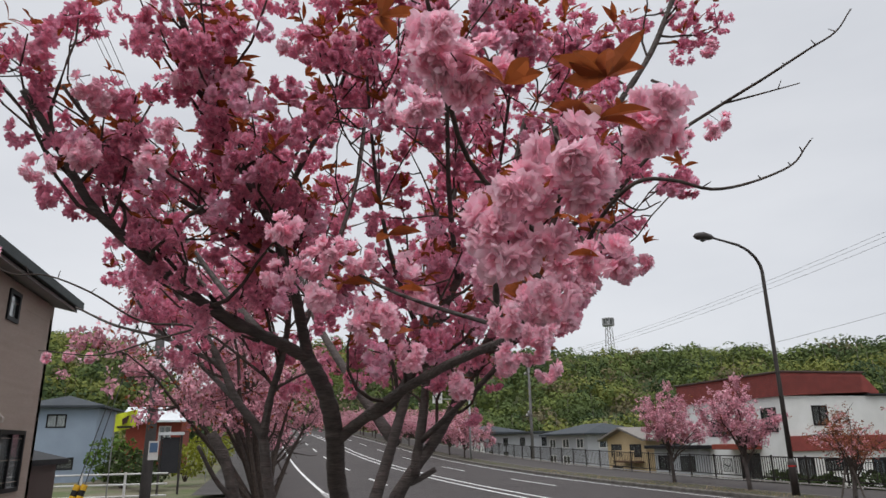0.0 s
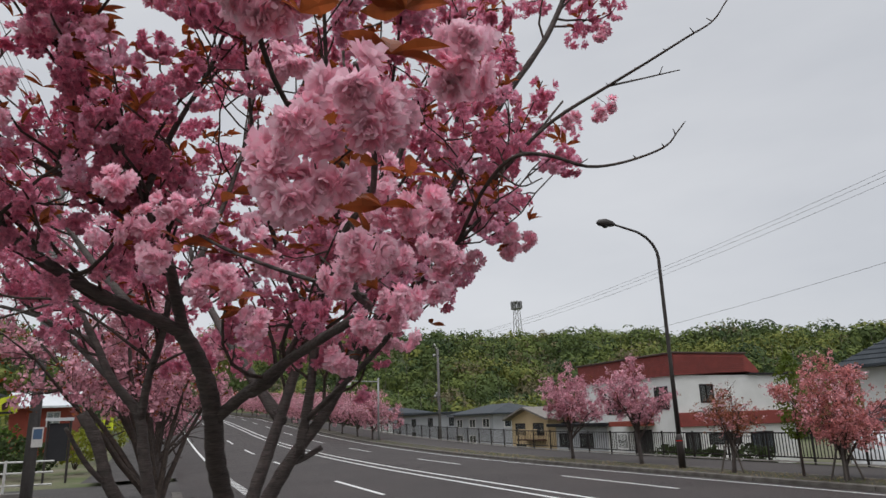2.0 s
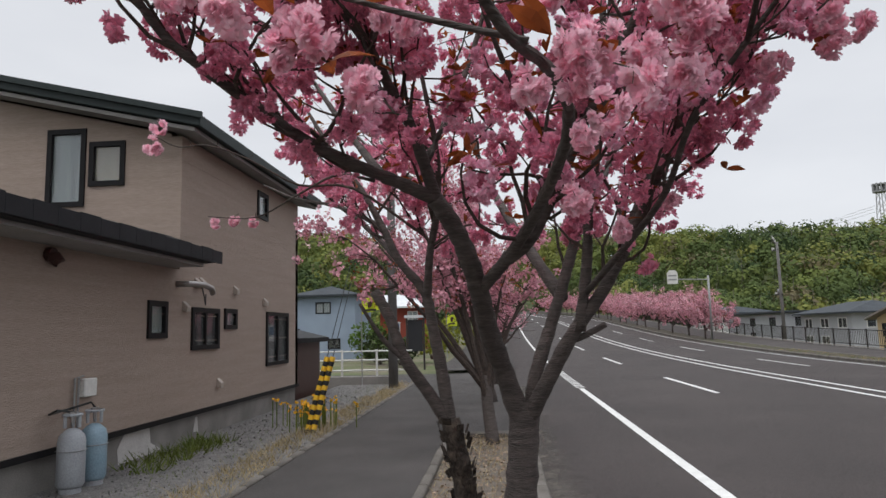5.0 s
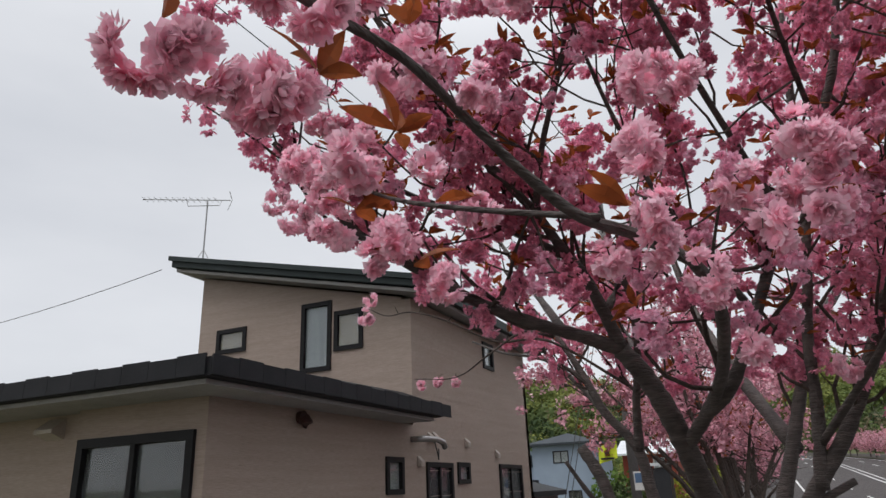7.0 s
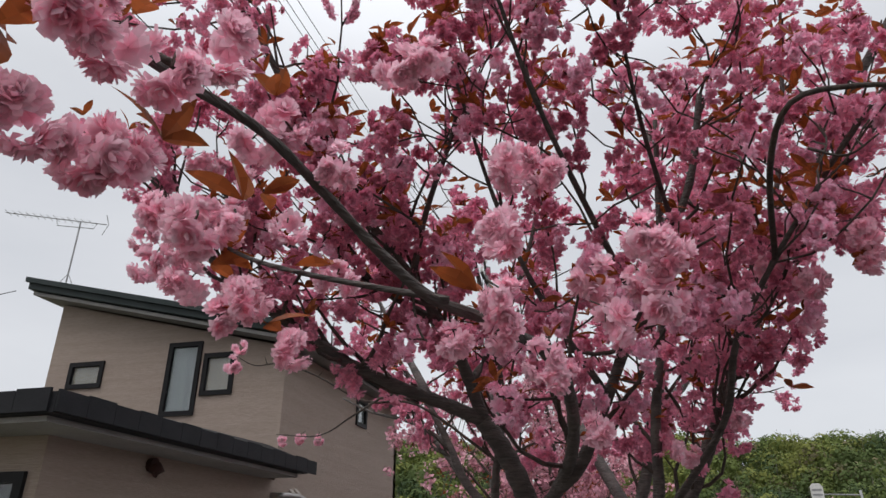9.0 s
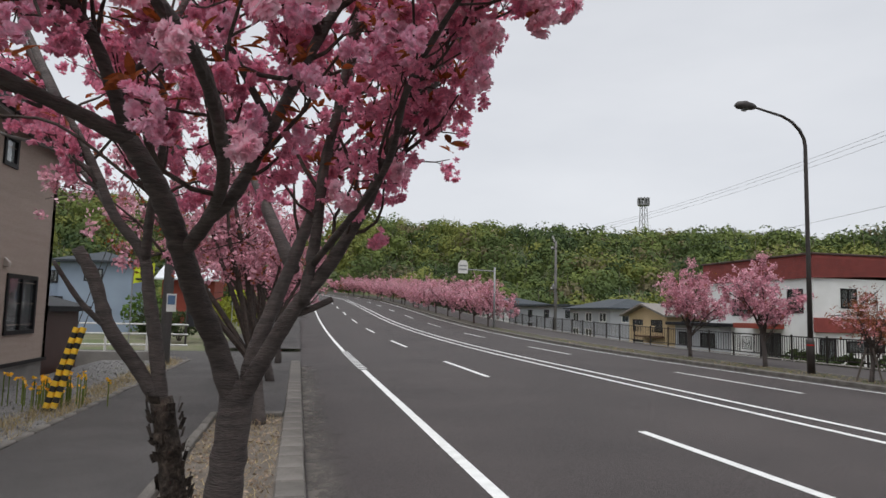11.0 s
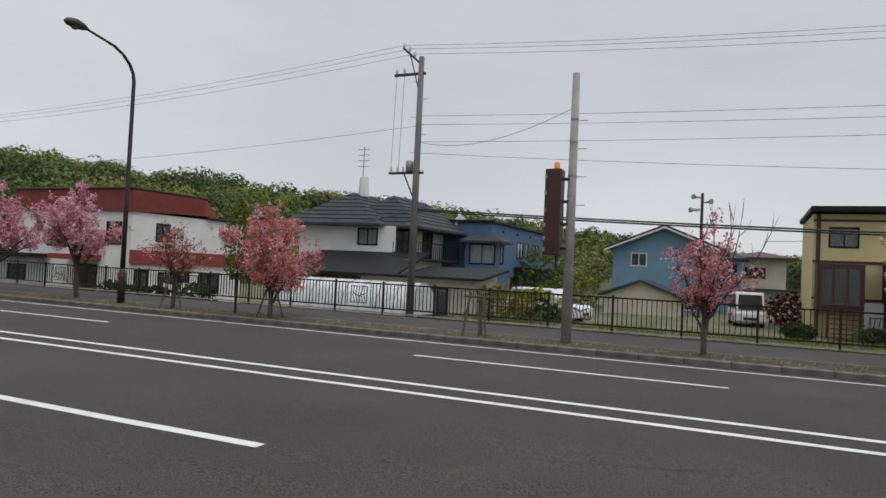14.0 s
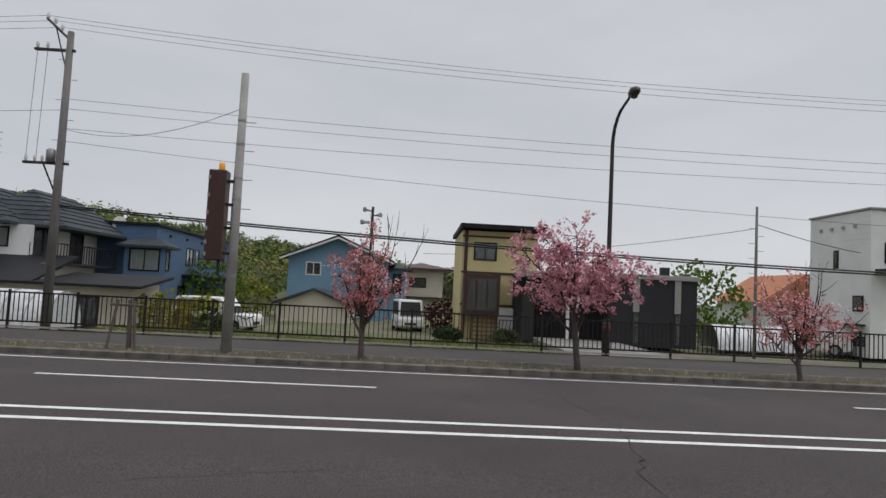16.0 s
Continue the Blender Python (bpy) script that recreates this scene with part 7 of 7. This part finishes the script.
def cherry_mesh(seed, h, spread, petal, quads_per, size, clusters, leaf=None, leaf_share=0.15, fork=1.3, bare=0, zmin=0.0, lean=0.0):
    """Parts of a smaller cherry tree at the origin: trunk, branches, crown."""
    rng = np.random.default_rng(seed)
    trunk, wood = Mesh(), Mesh()
    base, d = wander(rng, (0, 0, -0.15), (rng.normal(0, 0.08), rng.normal(0, 0.08), 1), fork + 0.15, 5, 0.1, 0.06)
    r0 = 0.022 + 0.015 * h
    trunk.tube(base, [r0 * (1.15 - 0.06 * k) for k in range(6)], 10)
    tips = []
    n = 9
    for k in range(n):
        a = 6.283 * k * 0.382 * 1.0 + rng.normal(0, 0.3)
        out = 0.12 + 0.95 * (k / (n - 1)) ** 0.7
        reach = spread * out
        rise = (h - fork) * (1.0 - 0.42 * out ** 2) * rng.uniform(0.78, 0.95)
        foot = base[-1 - (k % 3)]
        dx, dy = math.cos(a) * reach * 0.8, math.sin(a) * reach * 0.8
        limb = [foot + Vector((dx * f ** 1.15 + lean * f, dy * f ** 1.15, rise * f)) + Vector(rng.normal(0, 0.05, 3)) * f for f in (0, 0.14, 0.28, 0.42, 0.56, 0.7, 0.85, 1.0)]
        wood.tube(limb, [r0 * (0.55 - 0.066 * j) for j in range(8)], 7)
        for j in range(3, 8):
            for _ in range(4):
                p = limb[j]
                dirn = Vector(rng.normal(0, 0.75, 3)) + Vector((p.x, p.y, 0)) * 0.35 + Vector((0, 0, 0.35))
                sub, d3 = wander(rng, p, dirn, rng.uniform(0.25, 0.5) * spread * 0.7, 4, 0.05, 0.2)
                wood.tube(sub, [0.013, 0.010, 0.007, 0.005, 0.003], 4)
                tips += [sub[-1], sub[-2], sub[2]]
    for _ in range(bare):
        limb, d2 = wander(rng, base[-1], Vector((rng.normal(0, 0.25), rng.normal(0, 0.25) - 0.3, 1)), (h - fork) * 1.25, 7, 0.1, 0.08)
        wood.tube(limb, [0.03 - 0.0038 * j for j in range(8)], 4)
        for j in range(3, 7):
            sub, _d = wander(rng, limb[j], d2 + Vector(rng.normal(0, 0.5, 3)), 0.5, 3, 0.2, 0.1)
            wood.tube(sub, [0.01, 0.008, 0.006, 0.003], 4)
    tips = np.array([tuple(t) for t in tips])
    tips = tips[tips[:, 2] > zmin]
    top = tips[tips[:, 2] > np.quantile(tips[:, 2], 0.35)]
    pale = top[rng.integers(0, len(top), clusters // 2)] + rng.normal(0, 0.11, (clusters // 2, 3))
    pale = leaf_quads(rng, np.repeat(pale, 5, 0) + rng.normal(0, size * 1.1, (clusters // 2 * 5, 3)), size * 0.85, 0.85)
    pick = tips[rng.integers(0, len(tips), clusters)] + rng.normal(0, 0.10, (clusters, 3))
    cent = np.repeat(pick, quads_per, 0) + rng.normal(0, size * 1.35, (clusters * quads_per, 3))
    lp = None
    if leaf is not None:
        k = int(clusters * leaf_share)
        lc = np.repeat(tips[rng.integers(0, len(tips), k)] + rng.normal(0, 0.12, (k, 3)), 6, 0)
        lp = leaf_quads(rng, lc + rng.normal(0, size * 1.2, lc.shape), size * 1.0, 0.5)
    return trunk, wood, leaf_quads(rng, cent, size, 0.85), lp, pale


def cherry(x, y, z, seed, h, spread, petal=None, quads_per=14, size=0.042, clusters=420, leaf=None, leaf_share=0.15, label="", group="", stakes=0, fork=1.3, bare=0, wood_mat=None, zmin=0.0, lean=0.0):
    petal = petal or PETAL_FAR
    t = thing("cherry_tree", label, "tree", group, (x, y, z))
    tr, wd, cr, lp, pale = cherry_mesh(seed, h, spread, petal, quads_per, size, clusters, leaf, leaf_share, fork, bare, zmin, lean)
    tr.build("trunk", wood_mat or BARK, t, smooth=True)
    wd.build("branch_mass", wood_mat or TWIG, t)["kind"] = "stuff"
    soup("crown", cr, petal, t)["kind"] = "stuff"
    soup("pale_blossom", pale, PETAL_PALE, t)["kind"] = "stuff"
    if lp is not None:
        soup("leaf_mass", lp, leaf, t)["kind"] = "stuff"
    for k in range(stakes):
        a = 6.283 * k / stakes + seed
        m = Mesh()
        m.tube([(0.42 * math.cos(a), 0.42 * math.sin(a), -0.05), (0.1 * math.cos(a), 0.1 * math.sin(a), 1.05)], 0.03, 7)
        s = m.build("support_stake", WOOD_STAKE, t)
    if stakes:
        m = Mesh()
        m.tube([(-0.25, 0.05, 0.85), (0.25, 0.05, 0.85)], 0.028, 7)
        m.build("stake_crossbar", WOOD_STAKE, t)
    return t


G1, G2 = "cherry trees along the near kerb", "cherry trees along the far verge"
cherry(-0.7, 11.2, 0.1, 21, 5.8, 2.3, PETAL_FAR, 18, 0.034, 700, LEAF_BRONZE, 0.35, "old cherry tree in pink blossom with several stems", G1, fork=1.1, zmin=2.4, lean=-1.0)
cherry(-0.75, 17.2, 0.14, 22, 5.5, 2.2, PETAL_FAR, 16, 0.038, 440, LEAF_BRONZE, 0.35, "cherry tree in pink blossom beside the road", G1, fork=1.5, zmin=2.4, lean=-0.6)
cherry(-0.75, 22.9, 0.14, 23, 5.2, 1.8, PETAL_FAR, 14, 0.042, 280, LEAF_BRONZE, 0.3, "cherry tree in pink blossom with a red trunk band", G1, fork=1.6, zmin=2.3)
for k in range(7):
    y = 36 + 8.5 * k
    cherry(-1.2, y, road_z(y) + 0.12, 30 + k, 4.4, 1.8, PETAL_FAR, 12, 0.06, 240, None, 0, "pink cherry tree farther up the near pavement", G1, zmin=1.7)
cherry(18.2, 29.0, 0.1 + road_z(29.0), 51, 4.3, 2.2, PETAL_FAR, 16, 0.045, 620, LEAF_RUST, 0.15, "wide pink cherry tree on the far verge", G2, fork=1.6, zmin=1.9)
cherry(18.1, 23.6, 0.1 + road_z(23.6), 52, 4.2, 1.9, PETAL_FAR, 16, 0.045, 520, LEAF_RUST, 0.15, "pink cherry tree beside the street lamp", G2, fork=1.6, zmin=1.8)
cherry(17.3, 17.75, 0.1 + road_z(17.75), 53, 3.1, 1.25, PETAL_RUST, 8, 0.036, 90, LEAF_RUST, 5.5, "rusty-leaved young cherry tree tied to stakes", G2, stakes=3, fork=1.0, zmin=1.35)
cherry(17.4, 13.6, 0.1 + road_z(13.6), 54, 3.6, 1.9, PETAL_RUST, 18, 0.036, 760, LEAF_RUST, 0.4, "rounded pink cherry tree tied to stakes", G2, stakes=4, fork=0.7, zmin=0.9)
cherry(17.4, 0.68, 0.1 + road_z(0.68), 55, 3.3, 1.05, PETAL_RUST, 10, 0.034, 260, LEAF_RUST, 0.5, "narrow cherry tree with sparse red blossom and bare shoots", G2, fork=0.9, bare=5, zmin=1.2)
cherry(17.3, -4.85, 0.1 + road_z(-4.85), 56, 3.8, 1.9, PETAL_FAR, 16, 0.040, 480, LEAF_RUST, 0.25, "spreading pink cherry tree on a straight trunk", G2, fork=1.5, zmin=1.5)
cherry(17.0, -10.45, 0.1 + road_z(-10.45), 57, 2.6, 1.5, PETAL_RUST, 10, 0.034, 240, LEAF_RUST, 0.3, "low cherry tree with bare crossing branches", G2, fork=0.7, bare=3, zmin=0.9)
row = [cherry(17.6, 62, road_z(62) + 0.08, 71, 4.3, 3.3, PETAL_FAR, 12, 0.075, 340, LEAF_RUST, 0.3, "pink cherry tree in a long row up the hill", G2),
       cherry(17.8, 68, road_z(68) + 0.08, 72, 4.6, 3.4, PETAL_FAR, 12, 0.075, 340, LEAF_RUST, 0.12, "pink cherry tree in a long row up the hill", G2)]
for k in range(16):
    y = 74 + 6.5 * k
    t = copy_thing(row[k % 2], pose(17.7 + bend(y) + 0.3 * math.sin(k * 3), y, road_z(y) + 0.08, 0, 0, 57 * k))


def shrub(name, x, y, z, rx, ry, rz, material, n, size, label, category="shrub", seed=1, group=""):
    rng = np.random.default_rng(seed)
    t = thing(name, label, category, group, (x, y, z))
    d = rng.normal(size=(n, 3))
    d /= np.linalg.norm(d, axis=1, keepdims=True)
    lump = 1 + 0.22 * np.sin(d[:, :1] * 5 + seed) * np.cos(d[:, 1:2] * 6 + d[:, 2:] * 4)
    c = d * lump * rng.uniform(0.72, 1.02, (n, 1)) * (rx, ry, rz) + (0, 0, rz * 0.92)
    c[:, 2] = np.maximum(c[:, 2], 0.02)
    soup("foliage", leaf_quads(rng, c, size, 0.7), material, t)["kind"] = "stuff"
    m = Mesh()
    for k in range(4):
        a = 1.57 * k + 0.4
        m.tube([(0.05 * math.cos(a), 0.05 * math.sin(a), -0.3), (rx * 0.4 * math.cos(a), ry * 0.4 * math.sin(a), rz * 1.1)], [0.04, 0.012], 5)
    m.build("stem_mass", TWIG, t)["kind"] = "stuff"
    return t


SHRUB_GOLD = leafy("golden_shrub_leaf", (0.26, 0.27, 0.03), (0.16, 0.18, 0.025), 0.3, 0.7, 0.3, 2.0)
SHRUB_DARK = leafy("dark_shrub_leaf", (0.028, 0.045, 0.014), (0.05, 0.07, 0.02), 0.2, 0.7, 0.4, 2.0)
SHRUB_RED = leafy("maroon_shrub_leaf", (0.09, 0.02, 0.018), (0.05, 0.014, 0.014), 0.25, 0.7, 0.4, 2.0)
for k, (x, y, z, a, b, c, mt, lab) in enumerate([
        (31.0, 10.6, -0.7, 1.3, 1.3, 1.05, SHRUB_GOLD, "rounded golden-green garden shrub"), (32.5, 9.3, -0.7, 1.4, 1.4, 1.0, SHRUB_GOLD, "rounded golden-green garden shrub"),
        (31.5, 8.6, -0.7, 1.0, 1.0, 0.6, SHRUB_DARK, "low dark garden shrub"), (46, 13.0, -0.8, 2.2, 2.2, 2.2, LEAF_GREEN, "leafy green tree behind the parked cars"),
        (52, 12, -0.8, 2.0, 2.0, 1.7, SHRUB_GOLD, "pale green bush behind the shed"), (25.2, 30, -0.6, 0.9, 0.9, 0.55, SHRUB_DARK, "clipped dark shrub by the white house"),
        (25.2, 27.2, -0.6, 0.8, 0.8, 0.5, SHRUB_DARK, "clipped dark shrub by the fence"), (25.5, 24.8, -0.5, 1.0, 1.0, 0.55, SHRUB_DARK, "clipped dark shrub by the fence"),
        (43, -2.4, -0.5, 1.4, 1.1, 1.0, SHRUB_RED, "maroon-leaved garden shrub behind the fence"), (31, -2.2, -0.3, 0.6, 0.6, 0.35, SHRUB_DARK, "dark garden plants behind the fence"),
        (31, -4.9, -0.3, 0.6, 0.6, 0.32, SHRUB_DARK, "dark garden plants behind the fence"), (47, -20.5, -0.4, 3.4, 3.2, 2.7, LEAF_GREEN, "loose green tree behind the garden tunnel"),
        (36, -17.2, -0.3, 1.6, 1.2, 0.8, LEAF_GREEN, "green garden bush by the tunnel"), (-8.2, 42, 0.2, 1.3, 1.2, 1.0, SHRUB_DARK, "round dark garden shrub on the corner"),
        (-6.6, 40, 0.3, 1.2, 1.0, 0.7, SHRUB_DARK, "clipped dark shrub on the corner"), (-5.0, 43, 0.5, 1.3, 1.2, 0.95, SHRUB_GOLD, "golden-green shrub on the corner"),
        (-9.5, 46, 0.3, 1.5, 1.4, 1.3, LEAF_GREEN, "green garden shrub near the red house"), (-4.2, 52, 0.9, 1.6, 1.5, 1.2, SHRUB_GOLD, "golden-green shrub near the footpath")]):
    shrub("shrub", x, y, z, a, b, c, mt, int(420 * max(1, a)), 0.11 + 0.02 * a, lab, seed=80 + k)


LEAF_SAP = leafy("sapling_leaf", (0.15, 0.19, 0.025), (0.06, 0.10, 0.018), 0.35, 0.6, 0.35, 1.4)


def sapling(x, y, z, h, seed):
    rng = np.random.default_rng(seed)
    t = thing("sapling", "slender young tree with fresh green leaves on the far verge", "tree", at=(x, y, z))
    m = Mesh()
    m.tube([(0, 0, -0.2), (0.03, 0.02, h * 0.5), (0, 0, h)], [0.05, 0.035, 0.012], 7)
    m.build("trunk", TWIG, t)
    k = 1100
    hh = rng.uniform(0.3, 1.0, k)
    r = 0.62 * np.abs(np.sin(np.clip((hh - 0.25) * 1.35, 0, 1) * 3.1416)) ** 0.6
    a = rng.uniform(0, 6.283, k)
    c = np.stack([r * np.cos(a) * rng.uniform(0.3, 1, k), r * np.sin(a) * rng.uniform(0.3, 1, k), hh * h], 1)
    soup("crown", leaf_quads(rng, c, 0.07, 0.6), LEAF_SAP, t)["kind"] = "stuff"


sapling(17.7, 15.3, 0.1, 3.8, 5)


# wooded hills
def shell_quads(rng, centres, out, size, aspect=0.8):
    """Leaf faces that mostly look away from the middle of their clump."""
    n = len(centres)
    d = out / (np.linalg.norm(out, axis=1, keepdims=True) + 1e-6) + rng.normal(0, 0.14, (n, 3))
    a = np.cross(d, rng.normal(size=(n, 3)))
    a /= np.linalg.norm(a, axis=1, keepdims=True)
    b = np.cross(d, a)
    b /= np.linalg.norm(b, axis=1, keepdims=True)
    s = size * rng.uniform(0.6, 1.35, (n, 1))
    a, b = a * s, b * s * aspect
    return np.stack([centres - a, centres - b * 0.8, centres + a, centres + b], 1)


def crown_quads(rng, unit, x, y, z, w, h, n, size):
    """Leaf faces over a few rounded lobes that make one crown."""
    k = int(rng.integers(4, 7))
    mid = np.clip(rng.normal(0, 1, (k, 3)), -1.6, 1.6) * (0.42 * w, 0.42 * w, 0.13 * h)
    mid[:, 2] += h * 0.56
    rad = rng.uniform(0.42, 0.66, k)
    o = unit[rng.permutation(len(unit))[:n]]
    pick = rng.integers(0, k, n)
    c = mid[pick] + o * (rad[pick] * rng.uniform(0.86, 1.05, n))[:, None] * (w, w, h * 0.46)
    keep = c[:, 2] > h * 0.12
    return shell_quads(rng, (c + (x, y, z))[keep], (o + (0, 0, 0.2))[keep], size, 0.85)


def woods():
    rng = np.random.default_rng(11)
    tints = {"gold": ((0.20, 0.215, 0.055), (0.155, 0.17, 0.045), "yellow-green spring trees on the hill"),
             "fresh": ((0.145, 0.18, 0.05), (0.11, 0.14, 0.04), "fresh green deciduous woods on the hill"),
             "mid": ((0.095, 0.13, 0.042), (0.072, 0.10, 0.034), "green deciduous woods on the hill"),
             "dark": ((0.055, 0.085, 0.034), (0.040, 0.064, 0.026), "dark green trees among the hill woods"),
             "brown": ((0.17, 0.145, 0.075), (0.12, 0.105, 0.06), "brownish budding trees among the hill woods")}
    groups = {k: [] for k in tints}
    trunks = Mesh()
    unit = rng.normal(size=(300, 3))
    unit /= np.linalg.norm(unit, axis=1, keepdims=True)
    count = 0
    while count < 3000:
        az = rng.uniform(-80, 100)
        r = 84 + 185 * rng.random() ** 0.8
        x, y = r * math.sin(math.radians(az)), r * math.cos(math.radians(az))
        if y > 0 and -9 < x - bend(y) < 26 and r < 235:
            continue
        if x > 0 and x < 62 and y < 112 and r < 112:
            continue
        if az > 78 and r < 150 or az < -30 and rng.random() < 0.5:
            continue
        z = ground_z(x, y)
        h = 3.6 + 5.6 * (r - 84) / 185 + rng.uniform(0, 3.2)
        w = h * rng.uniform(0.44, 0.68)
        z -= 0.16 * h
        v = noise.noise((x * 0.03, y * 0.03, 3.0)) + rng.normal(0, 0.30)
        tint = "brown" if rng.random() < 0.08 else "gold" if v > 0.34 else "fresh" if v > 0.02 else "mid" if v > -0.36 else "dark"
        count += 1
        if r > 222 and 40 < az < 78:
            # open crest: tall bare stems under thin flat crowns
            for _ in range(2):
                tx, ty = x + rng.normal(0, 2), y + rng.normal(0, 2)
                top = 4.2 + rng.uniform(0, 1.8)
                trunks.tube([(tx, ty, z - 0.3), (tx + rng.normal(0, 0.4), ty, z + top)], [0.16, 0.07], 4, cap=False)
                groups["fresh" if rng.random() < 0.6 else "mid"].append(crown_quads(rng, unit, tx, ty, z + top - 1.7, 2.3, 2.6, 44, 0.26))
            continue
        groups[tint].append(crown_quads(rng, unit, x, y, z, w, h, int(rng.integers(190, 240)), 0.046 * h + 0.03))
        if rng.random() < 0.35:
            trunks.tube([(x, y, z - 0.3), (x + rng.normal(0, 0.4), y, z + h * 1.02)], [0.10, 0.04], 3, cap=False)
    for k, (c1, c2, lab) in tints.items():
        tagged(soup("woods", np.concatenate(groups[k]), leafy(k + "_woods_leaf", c1, c2, 0.2, 0.9, 0.10, 0.06)), lab, "woods", kind="stuff")
    pale = mat("pale_trunks", (0.20, 0.175, 0.15), 0.9, scale=0.3)
    tagged(trunks.build("woods_trunks", pale), "pale thin trunks standing in the hill woods", "woods", kind="stuff")


woods()


# grass, litter, weeds
def blades(name, n, area, h, material, label, seed, lean=0.5, z=None, width=0.006):
    rng = np.random.default_rng(seed)
    x0, x1, y0, y1 = area
    p = np.stack([rng.uniform(x0, x1, n), rng.uniform(y0, y1, n), np.zeros(n)], 1)
    keep = np.array([noise.noise((a * 1.7, b * 1.1, seed)) > rng.uniform(-0.6, 0.35) for a, b, _ in p])
    p = p[keep]
    p[:, 2] = [z if z is not None else 0.10 + road_z(b) for _, b, _ in p]
    m = len(p)
    d = rng.normal(0, lean, (m, 3))
    d[:, 2] = 1
    d *= h * rng.uniform(0.4, 1.2, (m, 1))
    s = rng.normal(size=(m, 3))
    s[:, 2] = 0
    s *= width / np.linalg.norm(s, axis=1, keepdims=True)
    q = np.stack([p - s, p + s, p + d * 0.9 + s * 0.3, p + d], 1)
    return tagged(soup(name, q, material), label, "grass", kind="stuff")


blades("dry_grass", 9000, (-4.35, -3.7, 2, 23.8), 0.17, DRYGRASS, "dry straw-coloured grass along the path edge", 3, 0.7, None)
blades("grass", 2500, (-5.2, -3.9, 3, 23.5), 0.08, GRASS, "short green weeds on the gravel edge", 4, 0.6, None)
blades("weeds", 900, (-6.0, -5.2, 8.6, 11.5), 0.2, GRASS, "green weeds growing by the house wall", 9, 0.6, None, 0.014)
blades("dry_grass", 3500, (-1.38, -0.36, -2, 11.7), 0.07, DRYGRASS, "thin dead grass in the planter", 5, 1.2, None)
blades("verge_grass", 4000, (16.55, 18.05, -16, 45), 0.09, DRYGRASS, "thin dry grass on the far verge", 6, 0.9, None, 0.008)
blades("verge_grass", 5000, (16.55, 18.05, -16, 60), 0.07, GRASS, "short green grass on the far verge", 7, 0.9, None, 0.008)
blades("grass", 16000, (22.7, 30, -6, 12), 0.16, GRASS, "bright green grass in the yards behind the fence", 8, 0.7, -0.25, 0.02)


def litter():
    rng = np.random.default_rng(15)
    n = 2600
    c = np.stack([rng.uniform(-1.38, -0.36, n), rng.uniform(-2, 11.7, n), rng.uniform(0.125, 0.17, n)], 1)
    tagged(soup("leaf_litter", leaf_quads(rng, c, 0.022, 0.6, 0.8), leafy("dead_leaves", (0.22, 0.15, 0.10), (0.34, 0.27, 0.20), 0.1, 0.9, 0.4, 4.0)), "dead brown leaves and bark bits in the planter", "litter", kind="stuff")
    n = 5200
    c = np.stack([rng.uniform(-6.0, -3.8, n), rng.uniform(2, 23.8, n), rng.uniform(0.13, 0.145, n)], 1)
    tagged(soup("gravel_stones", leaf_quads(rng, c, 0.02, 0.8, 0.6), mat("stone_bits", (0.24, 0.23, 0.22), 0.9, scale=3, per_island=0.45)), "loose grey gravel stones by the wall", "gravel", kind="stuff")
    n = 500
    c = np.stack([np.abs(rng.normal(0.05, 0.16, n)) + 0.0, rng.uniform(0, 22, n), np.full(n, -0.045)], 1)
    c[:, 2] = [crown(a) + road_z(b) + 0.006 for a, b in c[:, :2]]
    tagged(soup("gutter_grit", leaf_quads(rng, c, 0.012, 0.8, 0.9), SOIL), "grit and crumbs in the gutter", "grit", kind="stuff")


litter()
